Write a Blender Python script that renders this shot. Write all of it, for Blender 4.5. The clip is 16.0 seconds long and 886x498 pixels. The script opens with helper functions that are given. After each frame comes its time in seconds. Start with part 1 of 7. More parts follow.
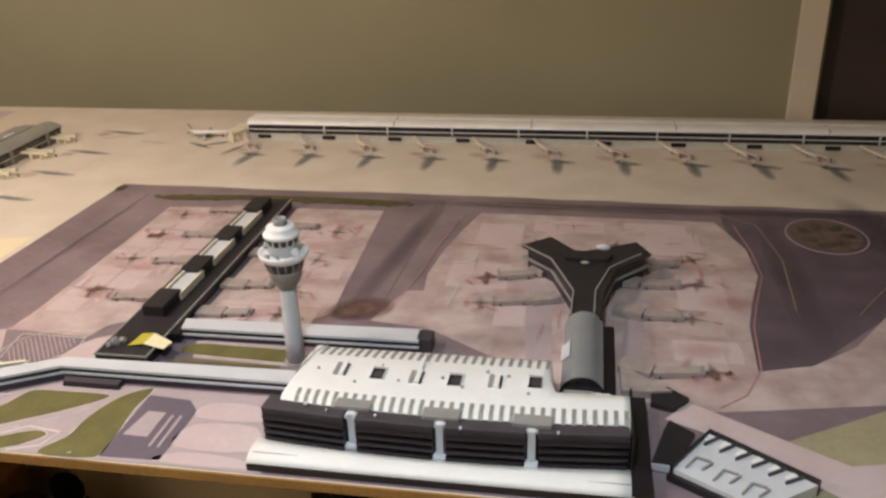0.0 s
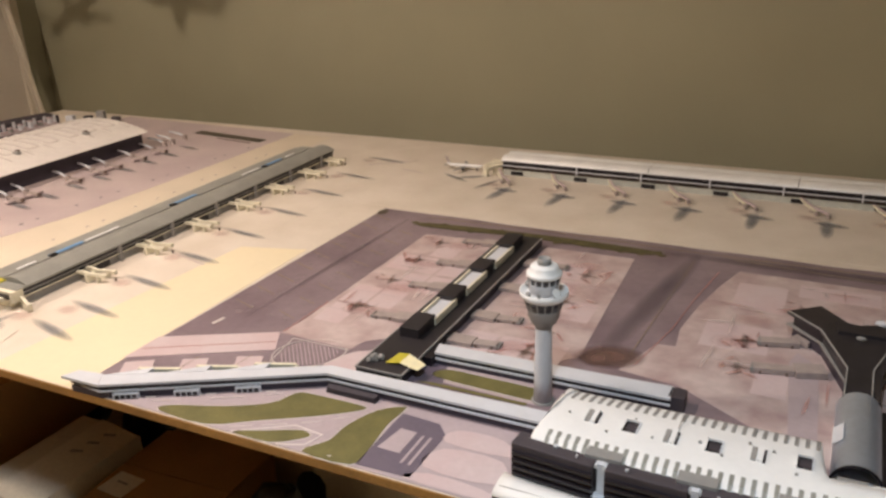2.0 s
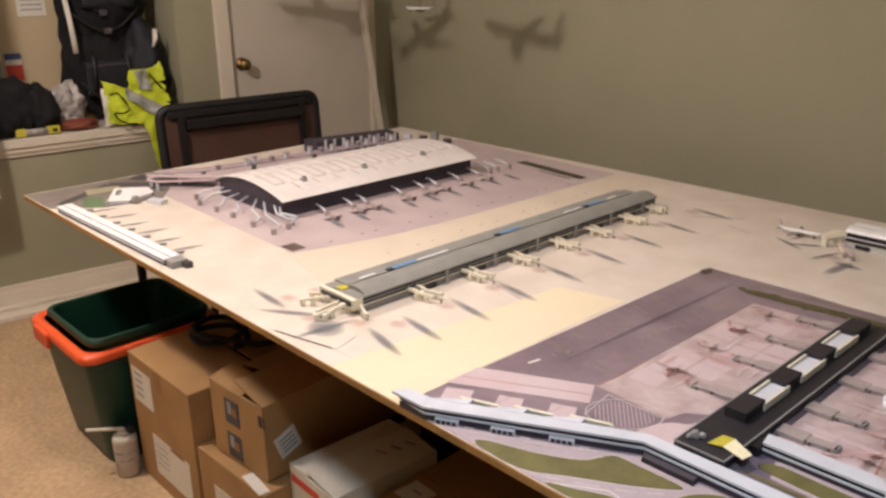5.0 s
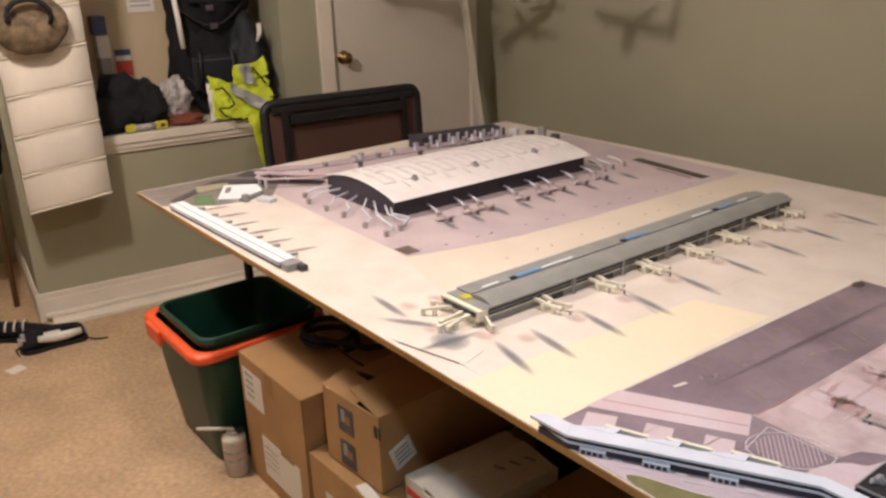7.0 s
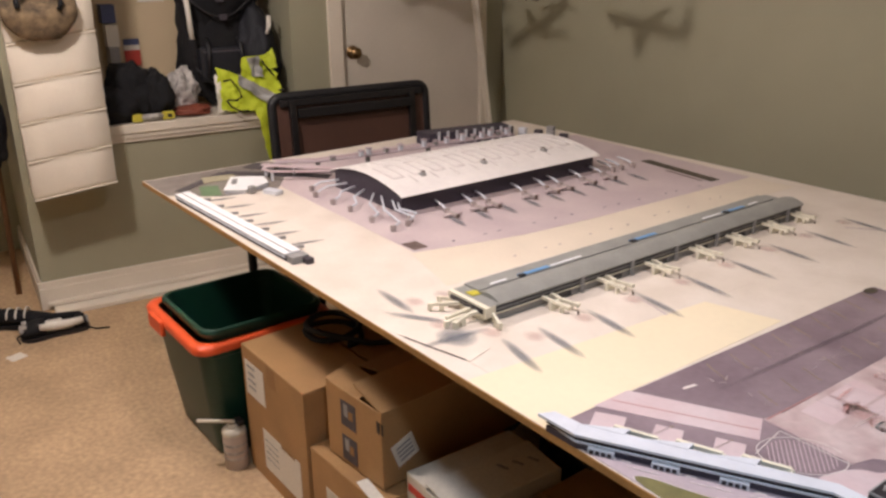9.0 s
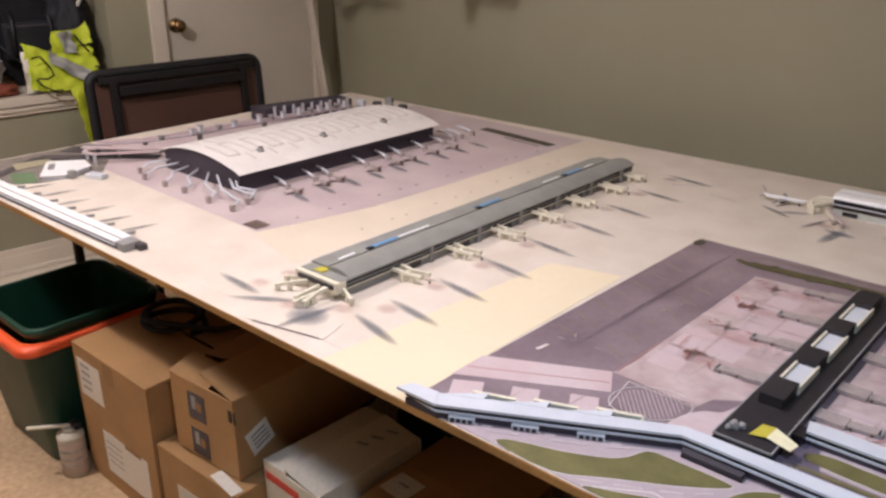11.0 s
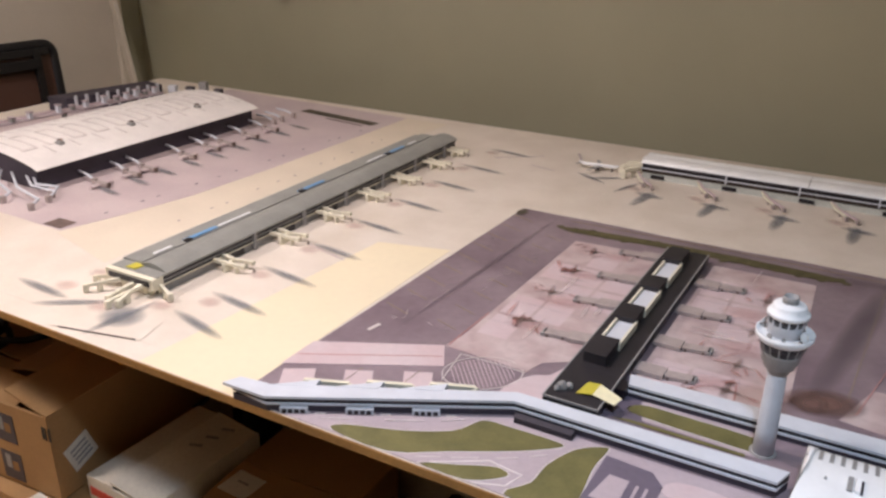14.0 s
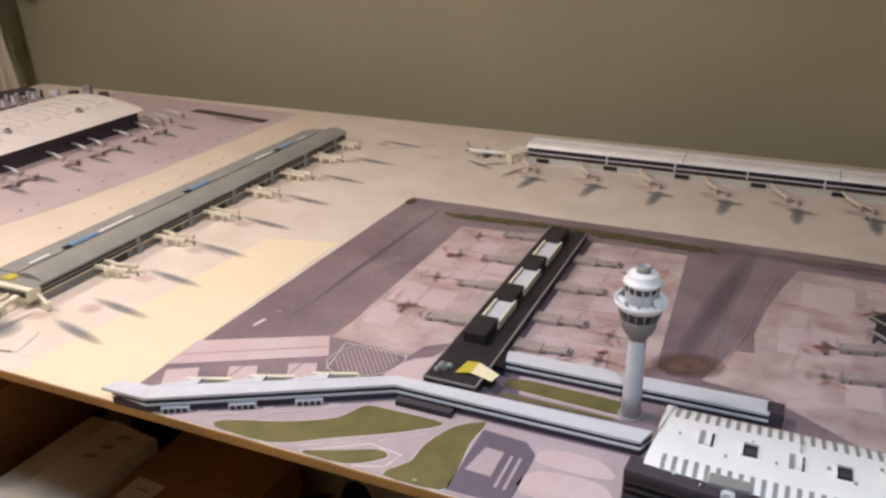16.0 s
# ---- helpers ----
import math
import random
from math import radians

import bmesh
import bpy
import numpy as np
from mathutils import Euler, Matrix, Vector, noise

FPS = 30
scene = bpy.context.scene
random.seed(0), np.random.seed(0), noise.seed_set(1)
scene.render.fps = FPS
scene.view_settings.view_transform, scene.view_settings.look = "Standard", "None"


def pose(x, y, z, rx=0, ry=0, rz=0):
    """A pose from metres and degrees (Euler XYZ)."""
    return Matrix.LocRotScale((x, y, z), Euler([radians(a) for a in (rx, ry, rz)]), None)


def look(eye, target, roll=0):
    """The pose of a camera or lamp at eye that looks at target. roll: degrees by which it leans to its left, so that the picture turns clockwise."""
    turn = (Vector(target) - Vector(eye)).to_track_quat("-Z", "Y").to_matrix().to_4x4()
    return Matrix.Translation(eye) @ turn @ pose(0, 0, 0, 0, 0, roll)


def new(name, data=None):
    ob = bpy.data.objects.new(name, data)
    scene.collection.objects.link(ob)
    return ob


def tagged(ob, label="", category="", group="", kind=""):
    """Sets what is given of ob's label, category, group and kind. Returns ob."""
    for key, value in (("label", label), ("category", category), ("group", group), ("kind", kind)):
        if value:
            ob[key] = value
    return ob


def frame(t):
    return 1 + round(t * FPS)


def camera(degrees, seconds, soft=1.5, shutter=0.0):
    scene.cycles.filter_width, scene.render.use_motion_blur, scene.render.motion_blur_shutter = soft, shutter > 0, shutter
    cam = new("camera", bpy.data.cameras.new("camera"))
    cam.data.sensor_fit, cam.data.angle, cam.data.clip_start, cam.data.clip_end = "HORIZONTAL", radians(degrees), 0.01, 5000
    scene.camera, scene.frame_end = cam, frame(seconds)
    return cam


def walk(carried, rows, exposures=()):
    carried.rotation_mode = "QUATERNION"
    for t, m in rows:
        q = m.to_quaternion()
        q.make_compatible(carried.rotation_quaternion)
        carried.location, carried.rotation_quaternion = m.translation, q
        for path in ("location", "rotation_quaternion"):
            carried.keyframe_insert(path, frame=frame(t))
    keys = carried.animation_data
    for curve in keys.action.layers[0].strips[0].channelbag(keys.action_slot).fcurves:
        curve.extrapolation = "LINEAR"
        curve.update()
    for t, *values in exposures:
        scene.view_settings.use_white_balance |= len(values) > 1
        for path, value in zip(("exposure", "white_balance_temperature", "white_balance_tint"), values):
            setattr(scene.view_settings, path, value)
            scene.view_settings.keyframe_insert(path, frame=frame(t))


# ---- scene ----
cam = camera(56.2, 16.0, soft=2.6)
PATH = [
    (0, (0.539, -0.756, 1.42), (0.207, 1.033, 0.59), -1.9),
    (0.5, (0.537, -0.76, 1.423), (0.132, 1.036, 0.641), -0.7),
    (1, (0.531, -0.768, 1.426), (-0.021, 1.004, 0.682), -1.5),
    (1.5, (0.512, -0.772, 1.423), (-0.157, 0.965, 0.693), -1.5),
    (2, (0.48, -0.775, 1.429), (-0.357, 0.889, 0.701), -2.1),
    (2.5, (0.454, -0.782, 1.44), (-0.499, 0.835, 0.749), -2.0),
    (3, (0.418, -0.793, 1.442), (-0.663, 0.747, 0.764), -2.1),
    (3.5, (0.39, -0.832, 1.458), (-0.795, 0.625, 0.77), -1.9),
    (6, (0.392, -0.786, 1.474), (-1.067, 0.413, 0.816), -0.8),
    (6.5, (0.305, -0.794, 1.473), (-1.178, 0.359, 0.787), -1.5),
    (7, (0.248, -0.808, 1.482), (-1.255, 0.324, 0.805), -2.0),
    (7.5, (0.232, -0.813, 1.471), (-1.295, 0.284, 0.787), -1.7),
    (8, (0.233, -0.806, 1.472), (-1.306, 0.266, 0.78), -1.1),
    (10.5, (0.207, -0.819, 1.451), (-1.116, 0.51, 0.756), 0.2),
    (11, (0.199, -0.794, 1.447), (-1.039, 0.595, 0.714), 0.0),
    (11.5, (0.194, -0.778, 1.439), (-0.982, 0.663, 0.704), -0.7),
    (12, (0.187, -0.764, 1.435), (-0.901, 0.733, 0.676), -0.9),
    (12.5, (0.191, -0.767, 1.439), (-0.852, 0.766, 0.687), -0.6),
    (13, (0.201, -0.759, 1.435), (-0.786, 0.807, 0.676), -0.6),
    (13.5, (0.202, -0.761, 1.434), (-0.752, 0.823, 0.673), -0.2),
    (14, (0.202, -0.761, 1.431), (-0.711, 0.843, 0.662), 0.5),
    (14.5, (0.202, -0.761, 1.43), (-0.695, 0.851, 0.658), 0.3),
    (15, (0.202, -0.765, 1.43), (-0.636, 0.874, 0.647), 0.4),
    (15.5, (0.228, -0.758, 1.429), (-0.549, 0.909, 0.643), -0.4),
    (16, (0.275, -0.755, 1.434), (-0.463, 0.931, 0.649), -0.5),
]
walk(cam, [(t, look(e, g, r)) for t, e, g, r in PATH],
     exposures=[(0, -0.02, 6900, 6), (2, -0.06, 6850, 8), (3.5, -0.06, 6600, 10), (6, 0.0, 6150, 10), (8, 0.0, 6100, 10),
                (10.5, -0.05, 5700, 11), (13.5, -0.05, 5800, 10), (16, -0.10, 6100, 10)])

# ---- world and light ----
def lin(r, g, b):
    return tuple(((c / 255) / 12.92 if c <= 10 else ((c / 255 + 0.055) / 1.055) ** 2.4) for c in (r, g, b))


world = bpy.data.worlds.new("world")
scene.world = world
world.use_nodes = True
world.node_tree.nodes["Background"].inputs[0].default_value = (0.9, 0.95, 1.0, 1)
world.node_tree.nodes["Background"].inputs[1].default_value = 0.02


def lamp(name, at, power, size, color, spread=180):
    data = bpy.data.lights.new(name, "AREA")
    data.shape, data.size, data.energy, data.color, data.spread = "DISK", size, power, color, radians(spread)
    ob = new(name, data)
    ob.matrix_world = pose(*at)
    return ob


LAMP_MAIN = (-0.85, 0.25, 2.30)
FILL_SIDE = (0.33, -0.66, 2.30)
LAMP_WEST = (-2.14, -0.52, 2.30)
lamp("ceiling_lamp_light", LAMP_MAIN, 13, 0.16, (1.0, 0.82, 0.755), 156)
# cool fill with no source in view, added to brighten the terminal side
lamp("side_lamp_light", FILL_SIDE, 10.8, 0.16, (0.79, 0.94, 1.10), 126)
bulb = bpy.data.lights.new("west_lamp_light", "POINT")
bulb.energy, bulb.shadow_soft_size, bulb.color = 84, 0.07, (1.0, 0.842, 0.752)
new("west_lamp_light", bulb).matrix_world = pose(LAMP_WEST[0], LAMP_WEST[1], 2.24)

# ---- materials ----
MATS = {}


def mat(name, color, rough=0.6, metal=0.0, big=0.12, fine=0.06, big_scale=4.0, fine_scale=120.0, bump=0.1, tint=None, coat=0.0):
    """A surface with a stain-sized and a grain-sized variation, and fine relief."""
    if name in MATS:
        return MATS[name]
    m = bpy.data.materials.new(name)
    m.use_nodes = True
    nt = m.node_tree
    b = nt.nodes["Principled BSDF"]
    co = nt.nodes.new("ShaderNodeTexCoord")
    n1, n2 = nt.nodes.new("ShaderNodeTexNoise"), nt.nodes.new("ShaderNodeTexNoise")
    n1.inputs["Scale"].default_value, n1.inputs["Detail"].default_value = big_scale, 5
    n2.inputs["Scale"].default_value, n2.inputs["Detail"].default_value = fine_scale, 3
    for n in (n1, n2):
        nt.links.new(co.outputs["Object"], n.inputs["Vector"])
    mix1, mix2 = nt.nodes.new("ShaderNodeMix"), nt.nodes.new("ShaderNodeMix")
    for mx in (mix1, mix2):
        mx.data_type = "RGBA"
    ramp = nt.nodes.new("ShaderNodeMapRange")
    ramp.inputs[1].default_value, ramp.inputs[2].default_value = 0.35, 0.68
    nt.links.new(n1.outputs["Fac"], ramp.inputs[0])
    nt.links.new(ramp.outputs[0], mix1.inputs["Factor"])
    dark = tint if tint else tuple(c * (1 - 2 * big) for c in color)
    mix1.inputs["A"].default_value, mix1.inputs["B"].default_value = (*color, 1), (*dark, 1)
    ramp2 = nt.nodes.new("ShaderNodeMapRange")
    ramp2.inputs[1].default_value, ramp2.inputs[2].default_value = 0.3, 0.7
    ramp2.inputs[3].default_value, ramp2.inputs[4].default_value = 1 - fine, 1 + fine
    nt.links.new(n2.outputs["Fac"], ramp2.inputs[0])
    mix2.blend_type = "MULTIPLY"
    mix2.inputs["Factor"].default_value = 1
    nt.links.new(mix1.outputs["Result"], mix2.inputs["A"])
    nt.links.new(ramp2.outputs[0], mix2.inputs["B"])
    nt.links.new(mix2.outputs["Result"], b.inputs["Base Color"])
    b.inputs["Roughness"].default_value, b.inputs["Metallic"].default_value = rough, metal
    b.inputs["Coat Weight"].default_value = coat
    if bump:
        bp = nt.nodes.new("ShaderNodeBump")
        bp.inputs["Strength"].default_value, bp.inputs["Distance"].default_value = bump, 0.002
        nt.links.new(n2.outputs["Fac"], bp.inputs["Height"])
        nt.links.new(bp.outputs["Normal"], b.inputs["Normal"])
    MATS[name] = m
    return m


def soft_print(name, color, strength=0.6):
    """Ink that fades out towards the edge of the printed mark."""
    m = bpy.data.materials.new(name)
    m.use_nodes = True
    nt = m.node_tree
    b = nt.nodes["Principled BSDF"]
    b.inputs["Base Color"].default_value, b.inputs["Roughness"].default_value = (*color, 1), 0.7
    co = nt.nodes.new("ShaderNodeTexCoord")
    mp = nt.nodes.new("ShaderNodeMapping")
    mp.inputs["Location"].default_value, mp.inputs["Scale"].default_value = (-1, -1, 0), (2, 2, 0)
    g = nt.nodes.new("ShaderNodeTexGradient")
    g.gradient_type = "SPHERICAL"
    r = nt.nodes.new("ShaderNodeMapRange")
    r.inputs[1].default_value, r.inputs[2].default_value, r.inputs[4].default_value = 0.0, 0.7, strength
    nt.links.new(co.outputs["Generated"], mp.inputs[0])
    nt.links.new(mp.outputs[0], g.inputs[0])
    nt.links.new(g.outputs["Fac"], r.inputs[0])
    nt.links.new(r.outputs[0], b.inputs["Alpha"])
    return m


def glow(name, color, strength):
    m = bpy.data.materials.new(name)
    m.use_nodes = True
    b = m.node_tree.nodes["Principled BSDF"]
    b.inputs["Emission Color"].default_value, b.inputs["Emission Strength"].default_value = (*color, 1), strength
    return m


WALL = mat("olive_wall_paint", lin(160, 156, 131), 0.75, big=0.05, fine=0.02, big_scale=1.5, fine_scale=300, bump=0.15)
NICHE_TAN = mat("tan_niche_paint", lin(206, 186, 150), 0.75, big=0.05, fine=0.02, big_scale=1.5, fine_scale=300, bump=0.15)
CEIL = mat("ceiling_paint", (0.75, 0.73, 0.68), 0.85, big=0.03, fine=0.02)
TRIM = mat("white_trim_paint", lin(226, 216, 198), 0.45, big=0.06, fine=0.02, big_scale=3)
DOOR = mat("door_paint", lin(212, 203, 188), 0.5, big=0.04, fine=0.02, big_scale=2)
BROWN_DOOR = mat("dark_brown_panel", lin(70, 60, 56), 0.5, big=0.15)
CARPET = mat("beige_carpet", lin(192, 163, 126), 0.95, big=0.10, fine=0.17, big_scale=4, fine_scale=55, bump=0.9)
PLY = mat("plywood_edge", lin(172, 128, 70), 0.65, big=0.15, fine=0.12, big_scale=8, fine_scale=150)
CREAM = mat("cream_paper", lin(234, 221, 190), 0.6, big=0.05, fine=0.015, big_scale=2.2, fine_scale=60, bump=0.04)
PALE = mat("pale_apron_print", lin(224, 214, 201), 0.55, big=0.06, fine=0.02, big_scale=9, fine_scale=150, bump=0.03, tint=lin(212, 201, 186))
TAN = mat("tan_apron_print", lin(224, 212, 192), 0.55, big=0.04, fine=0.02, big_scale=6)
LILAC = mat("lilac_apron_print", lin(202, 187, 186), 0.55, big=0.05, fine=0.03, big_scale=7, tint=lin(190, 174, 176))
PURPLE = mat("taxiway_print", lin(144, 128, 134), 0.42, big=0.12, fine=0.07, big_scale=7, fine_scale=70, bump=0.02, tint=lin(118, 102, 110))
PURPLE_DARK = mat("dark_taxiway_print", lin(108, 95, 105), 0.42, big=0.12, fine=0.05, big_scale=12, tint=lin(88, 77, 88))
PINK = mat("pink_apron_print", lin(202, 186, 184), 0.42, big=0.1, fine=0.07, big_scale=16, fine_scale=60, bump=0.02, tint=lin(172, 148, 148))
PINK_PALE = mat("pale_pink_print", lin(206, 190, 192), 0.42, big=0.06, fine=0.03, big_scale=12, tint=lin(202, 180, 182))
ROAD = mat("road_print", lin(184, 169, 174), 0.45, big=0.06, fine=0.04, big_scale=14)
CARGREY = mat("dark_block_print", lin(112, 102, 116), 0.45, big=0.08, fine=0.05)
LAWN = mat("lawn_print", lin(116, 110, 66), 0.5, big=0.1, fine=0.08, big_scale=20, fine_scale=200, tint=lin(98, 94, 56))
HEDGE = mat("olive_hedge_print", lin(96, 90, 58), 0.6, big=0.2, fine=0.2, big_scale=40)
SCRUB = mat("brown_scrub_print", lin(92, 84, 70), 0.6, big=0.25, fine=0.3, big_scale=50, fine_scale=220)
REDLINE = mat("red_print_line", lin(190, 140, 136), 0.5)
WHITELINE = mat("white_print_line", lin(226, 216, 212), 0.5)
YELLOWLINE = mat("yellow_print_line", lin(164, 148, 118), 0.5)
GREENISH = mat("olive_beige_print", lin(172, 164, 136), 0.5, big=0.08, big_scale=14)
BLACK = mat("black_card", lin(46, 42, 46), 0.5, big=0.15, fine=0.08, big_scale=20)
DARK = mat("dark_window_print", lin(34, 30, 36), 0.3, big=0.1)
CHARCOAL = mat("charcoal_card", lin(74, 68, 74), 0.5, big=0.1, big_scale=25)
NAVY = mat("navy_card", lin(62, 56, 68), 0.55, big=0.12, big_scale=14)
WHITE = mat("white_card", lin(240, 240, 240), 0.5, big=0.03, fine=0.015, big_scale=20, bump=0.03)
BLUEWHITE = mat("bluish_white_card", lin(213, 216, 223), 0.45, big=0.05, fine=0.02, big_scale=18, bump=0.03)
GREYCARD = mat("grey_card", lin(152, 150, 148), 0.5, big=0.07, fine=0.04, big_scale=22)
MIDGREY = mat("mid_grey_roof", lin(150, 150, 144), 0.42, big=0.08, fine=0.04, big_scale=18)
CONC_BASE = mat("pale_grey_green_card", lin(200, 203, 196), 0.5, big=0.06, big_scale=20)
BROWN_GLASS = mat("dark_brown_window_print", lin(58, 48, 44), 0.35, big=0.15, fine=0.1, big_scale=40)
SILVER = mat("silver_foil", lin(246, 246, 244), 0.30, metal=0.05, big=0.06, fine=0.03, big_scale=14, bump=0.05)
VAULT = mat("brushed_silver_foil", lin(196, 204, 216), 0.38, metal=0.65, big=0.08, fine=0.04, big_scale=14, bump=0.05)
IVORY = mat("ivory_card", lin(232, 226, 204), 0.55, big=0.05, fine=0.03, big_scale=30)
SKYBLUE = mat("blue_skylight_print", lin(112, 160, 206), 0.3, big=0.05)
BRIDGE_GREY = mat("grey_bridge_card", lin(176, 163, 159), 0.55, big=0.1, big_scale=50)
BROWN_MARK = mat("brown_print", lin(118, 100, 92), 0.6, big=0.2, fine=0.2, big_scale=60)
NOTE_YELLOW = mat("yellow_note", lin(196, 184, 60), 0.6, big=0.04)
NOTE_CREAM = mat("cream_note", lin(244, 236, 196), 0.6, big=0.03)
CORNER_PRINT = mat("grey_brown_road_print", lin(136, 128, 120), 0.55, big=0.12, fine=0.08, big_scale=16, tint=lin(116, 108, 102))
CORNER_ROAD = mat("dark_road_print", lin(84, 78, 80), 0.55, big=0.12, fine=0.08, big_scale=20)
LAWN_GREEN = mat("green_mat", lin(104, 128, 92), 0.7, big=0.1)
CARDBOARD = mat("cardboard", lin(174, 134, 86), 0.8, big=0.09, fine=0.05, big_scale=6, fine_scale=180, bump=0.2)
CARDBOARD_IN = mat("cardboard_inside", lin(156, 118, 74), 0.85, big=0.1)
PRINTBOX = mat("white_box_card", lin(214, 206, 190), 0.6, big=0.06, big_scale=8)
LABEL = mat("paper_label", lin(226, 220, 208), 0.5, big=0.03)
INK = mat("black_ink", lin(40, 38, 40), 0.5)
BIN_GREEN = mat("green_plastic", lin(20, 62, 46), 0.42, big=0.08, fine=0.05, bump=0.05)
BIN_ORANGE = mat("orange_plastic", lin(232, 92, 44), 0.4, big=0.05, fine=0.03)
TIN = mat("spray_can_wrap", lin(200, 184, 172), 0.35, big=0.06, big_scale=30)
PLASTIC_WHITE = mat("white_plastic", lin(226, 218, 200), 0.4)
BLACK_PLASTIC = mat("black_plastic", lin(24, 23, 26), 0.55, big=0.08)
BROWN_TOP = mat("brown_laminate", lin(88, 61, 50), 0.55, big=0.08, fine=0.05, big_scale=5)
FABRIC_WHITE = mat("cream_fabric", lin(232, 222, 204), 0.9, big=0.05, fine=0.06, big_scale=4, fine_scale=400, bump=0.3)
FABRIC_BLACK = mat("black_fabric", lin(15, 14, 18), 0.9, big=0.2, fine=0.2, big_scale=20, fine_scale=300, bump=0.5)
FABRIC_NAVY = mat("navy_nylon", lin(20, 21, 30), 0.7, big=0.2, fine=0.15, big_scale=15, fine_scale=250, bump=0.4)
HIVIS = mat("yellow_reflective_cloth", lin(206, 220, 44), 0.7, big=0.08, fine=0.08, big_scale=16, fine_scale=300, bump=0.4)
REFLECT = mat("silver_tape", lin(176, 176, 172), 0.35, metal=0.3, big=0.06)
CAMO = mat("brown_cap_cloth", lin(128, 108, 80), 0.9, big=0.3, fine=0.15, big_scale=26, fine_scale=300, tint=lin(72, 60, 46))
BAGWHITE = mat("white_plastic_bag", lin(196, 190, 184), 0.4, big=0.3, fine=0.1, big_scale=40)
RED = mat("red_card", lin(196, 70, 56), 0.5)
BLUE = mat("blue_card", lin(70, 80, 120), 0.5)
HALL_SEAM = mat("grey_roof_seam", lin(216, 209, 205), 0.55, big=0.08, big_scale=30)
BLACK_BAG = mat("black_filler_plastic", lin(18, 17, 19), 0.35, big=0.2, fine=0.1, big_scale=18, bump=0.3)
RUST = mat("rust_brown_cloth", lin(124, 62, 42), 0.7)
LEG_BLACK = mat("black_painted_steel", lin(26, 23, 24), 0.5, big=0.08)
BRASS = mat("aged_brass", lin(150, 122, 84), 0.3, metal=1.0, big=0.1)
WOOD = mat("wood_pole", lin(132, 96, 62), 0.6, big=0.12, fine=0.1)
# soft grey for shadows drawn onto the sheets
SHADOWINK = soft_print("blue_grey_shadow_ink", lin(134, 137, 142), 0.40)
PINKINK = soft_print("pink_ink", lin(206, 154, 148), 0.15)
BROWNINK = soft_print("brown_ink", lin(138, 118, 110), 0.30)
GROUNDINK = soft_print("brown_ground_ink", lin(122, 94, 86), 0.75)
REDINK = soft_print("red_ink", lin(204, 142, 132), 0.26)
WHITEINK = soft_print("white_ink", lin(220, 208, 204), 0.22)
PALEROOF = mat("pale_hall_roof", lin(238, 233, 229), 0.55, big=0.05, fine=0.03, big_scale=14)
DARKINK = soft_print("dark_taxi_ink", lin(104, 92, 98), 0.26)
LAMPGLASS = glow("lamp_glass", (1.0, 0.82, 0.6), 6.0)


# ---- mesh helpers ----
def bm_box(bm, c, s, rz=0.0, bevel=0.0, m=None):
    b = bmesh.new()
    bmesh.ops.create_cube(b, size=1)
    bmesh.ops.scale(b, vec=s, verts=b.verts)
    if bevel:
        bmesh.ops.bevel(b, geom=b.edges[:], offset=bevel, segments=2, affect="EDGES", profile=0.6)
    bmesh.ops.transform(b, matrix=(m or Matrix.Identity(4)) @ pose(*c, 0, 0, rz), verts=b.verts)
    merge(bm, b)


def merge(bm, b):
    b.verts.index_update()
    vs = [bm.verts.new(v.co) for v in b.verts]
    for f in b.faces:
        g = bm.faces.new([vs[v.index] for v in f.verts])
        g.smooth = f.smooth
    b.free()


def bm_prism(bm, poly, z0, z1):
    lo = [bm.verts.new((x, y, z0)) for x, y in poly]
    hi = [bm.verts.new((x, y, z1)) for x, y in poly]
    n = len(poly)
    bm.faces.new(hi)
    bm.faces.new(lo[::-1])
    for i in range(n):
        bm.faces.new((lo[i], lo[(i + 1) % n], hi[(i + 1) % n], hi[i]))
    bmesh.ops.recalc_face_normals(bm, faces=bm.faces[:])


def bm_rings(bm, rings, close=True, cap=True, smooth=True):
    rows = [[bm.verts.new(p) for p in r] for r in rings]
    n = len(rows[0])
    for a, b in zip(rows, rows[1:]):
        for i in range(n if close else n - 1):
            f = bm.faces.new((a[i], a[(i + 1) % n], b[(i + 1) % n], b[i]))
            f.smooth = smooth
    if cap:
        bm.faces.new(rows[0][::-1])
        bm.faces.new(rows[-1])


def bm_sheet(bm, rows, t):
    """A bent sheet of thickness t, as a closed shell below the given grid of points."""
    g = [[Vector(p) for p in r] for r in rows]
    nj, ni = len(g), len(g[0])
    low = []
    for j in range(nj):
        low.append([])
        for i in range(ni):
            a = g[j][min(i + 1, ni - 1)] - g[j][max(i - 1, 0)]
            b = g[min(j + 1, nj - 1)][i] - g[max(j - 1, 0)][i]
            low[-1].append(g[j][i] - a.cross(b).normalized() * t)
    hi = [[bm.verts.new(p) for p in r] for r in g]
    lo = [[bm.verts.new(p) for p in r] for r in low]
    for j in range(nj - 1):
        for i in range(ni - 1):
            f = bm.faces.new((hi[j][i], hi[j][i + 1], hi[j + 1][i + 1], hi[j + 1][i]))
            h = bm.faces.new((lo[j][i], lo[j + 1][i], lo[j + 1][i + 1], lo[j][i + 1]))
            f.smooth = h.smooth = True
    for j in range(nj - 1):
        for i in (0, ni - 1):
            bm.faces.new((hi[j][i], hi[j + 1][i], lo[j + 1][i], lo[j][i]))
    for i in range(ni - 1):
        for j in (0, nj - 1):
            bm.faces.new((hi[j][i], hi[j][i + 1], lo[j][i + 1], lo[j][i]))


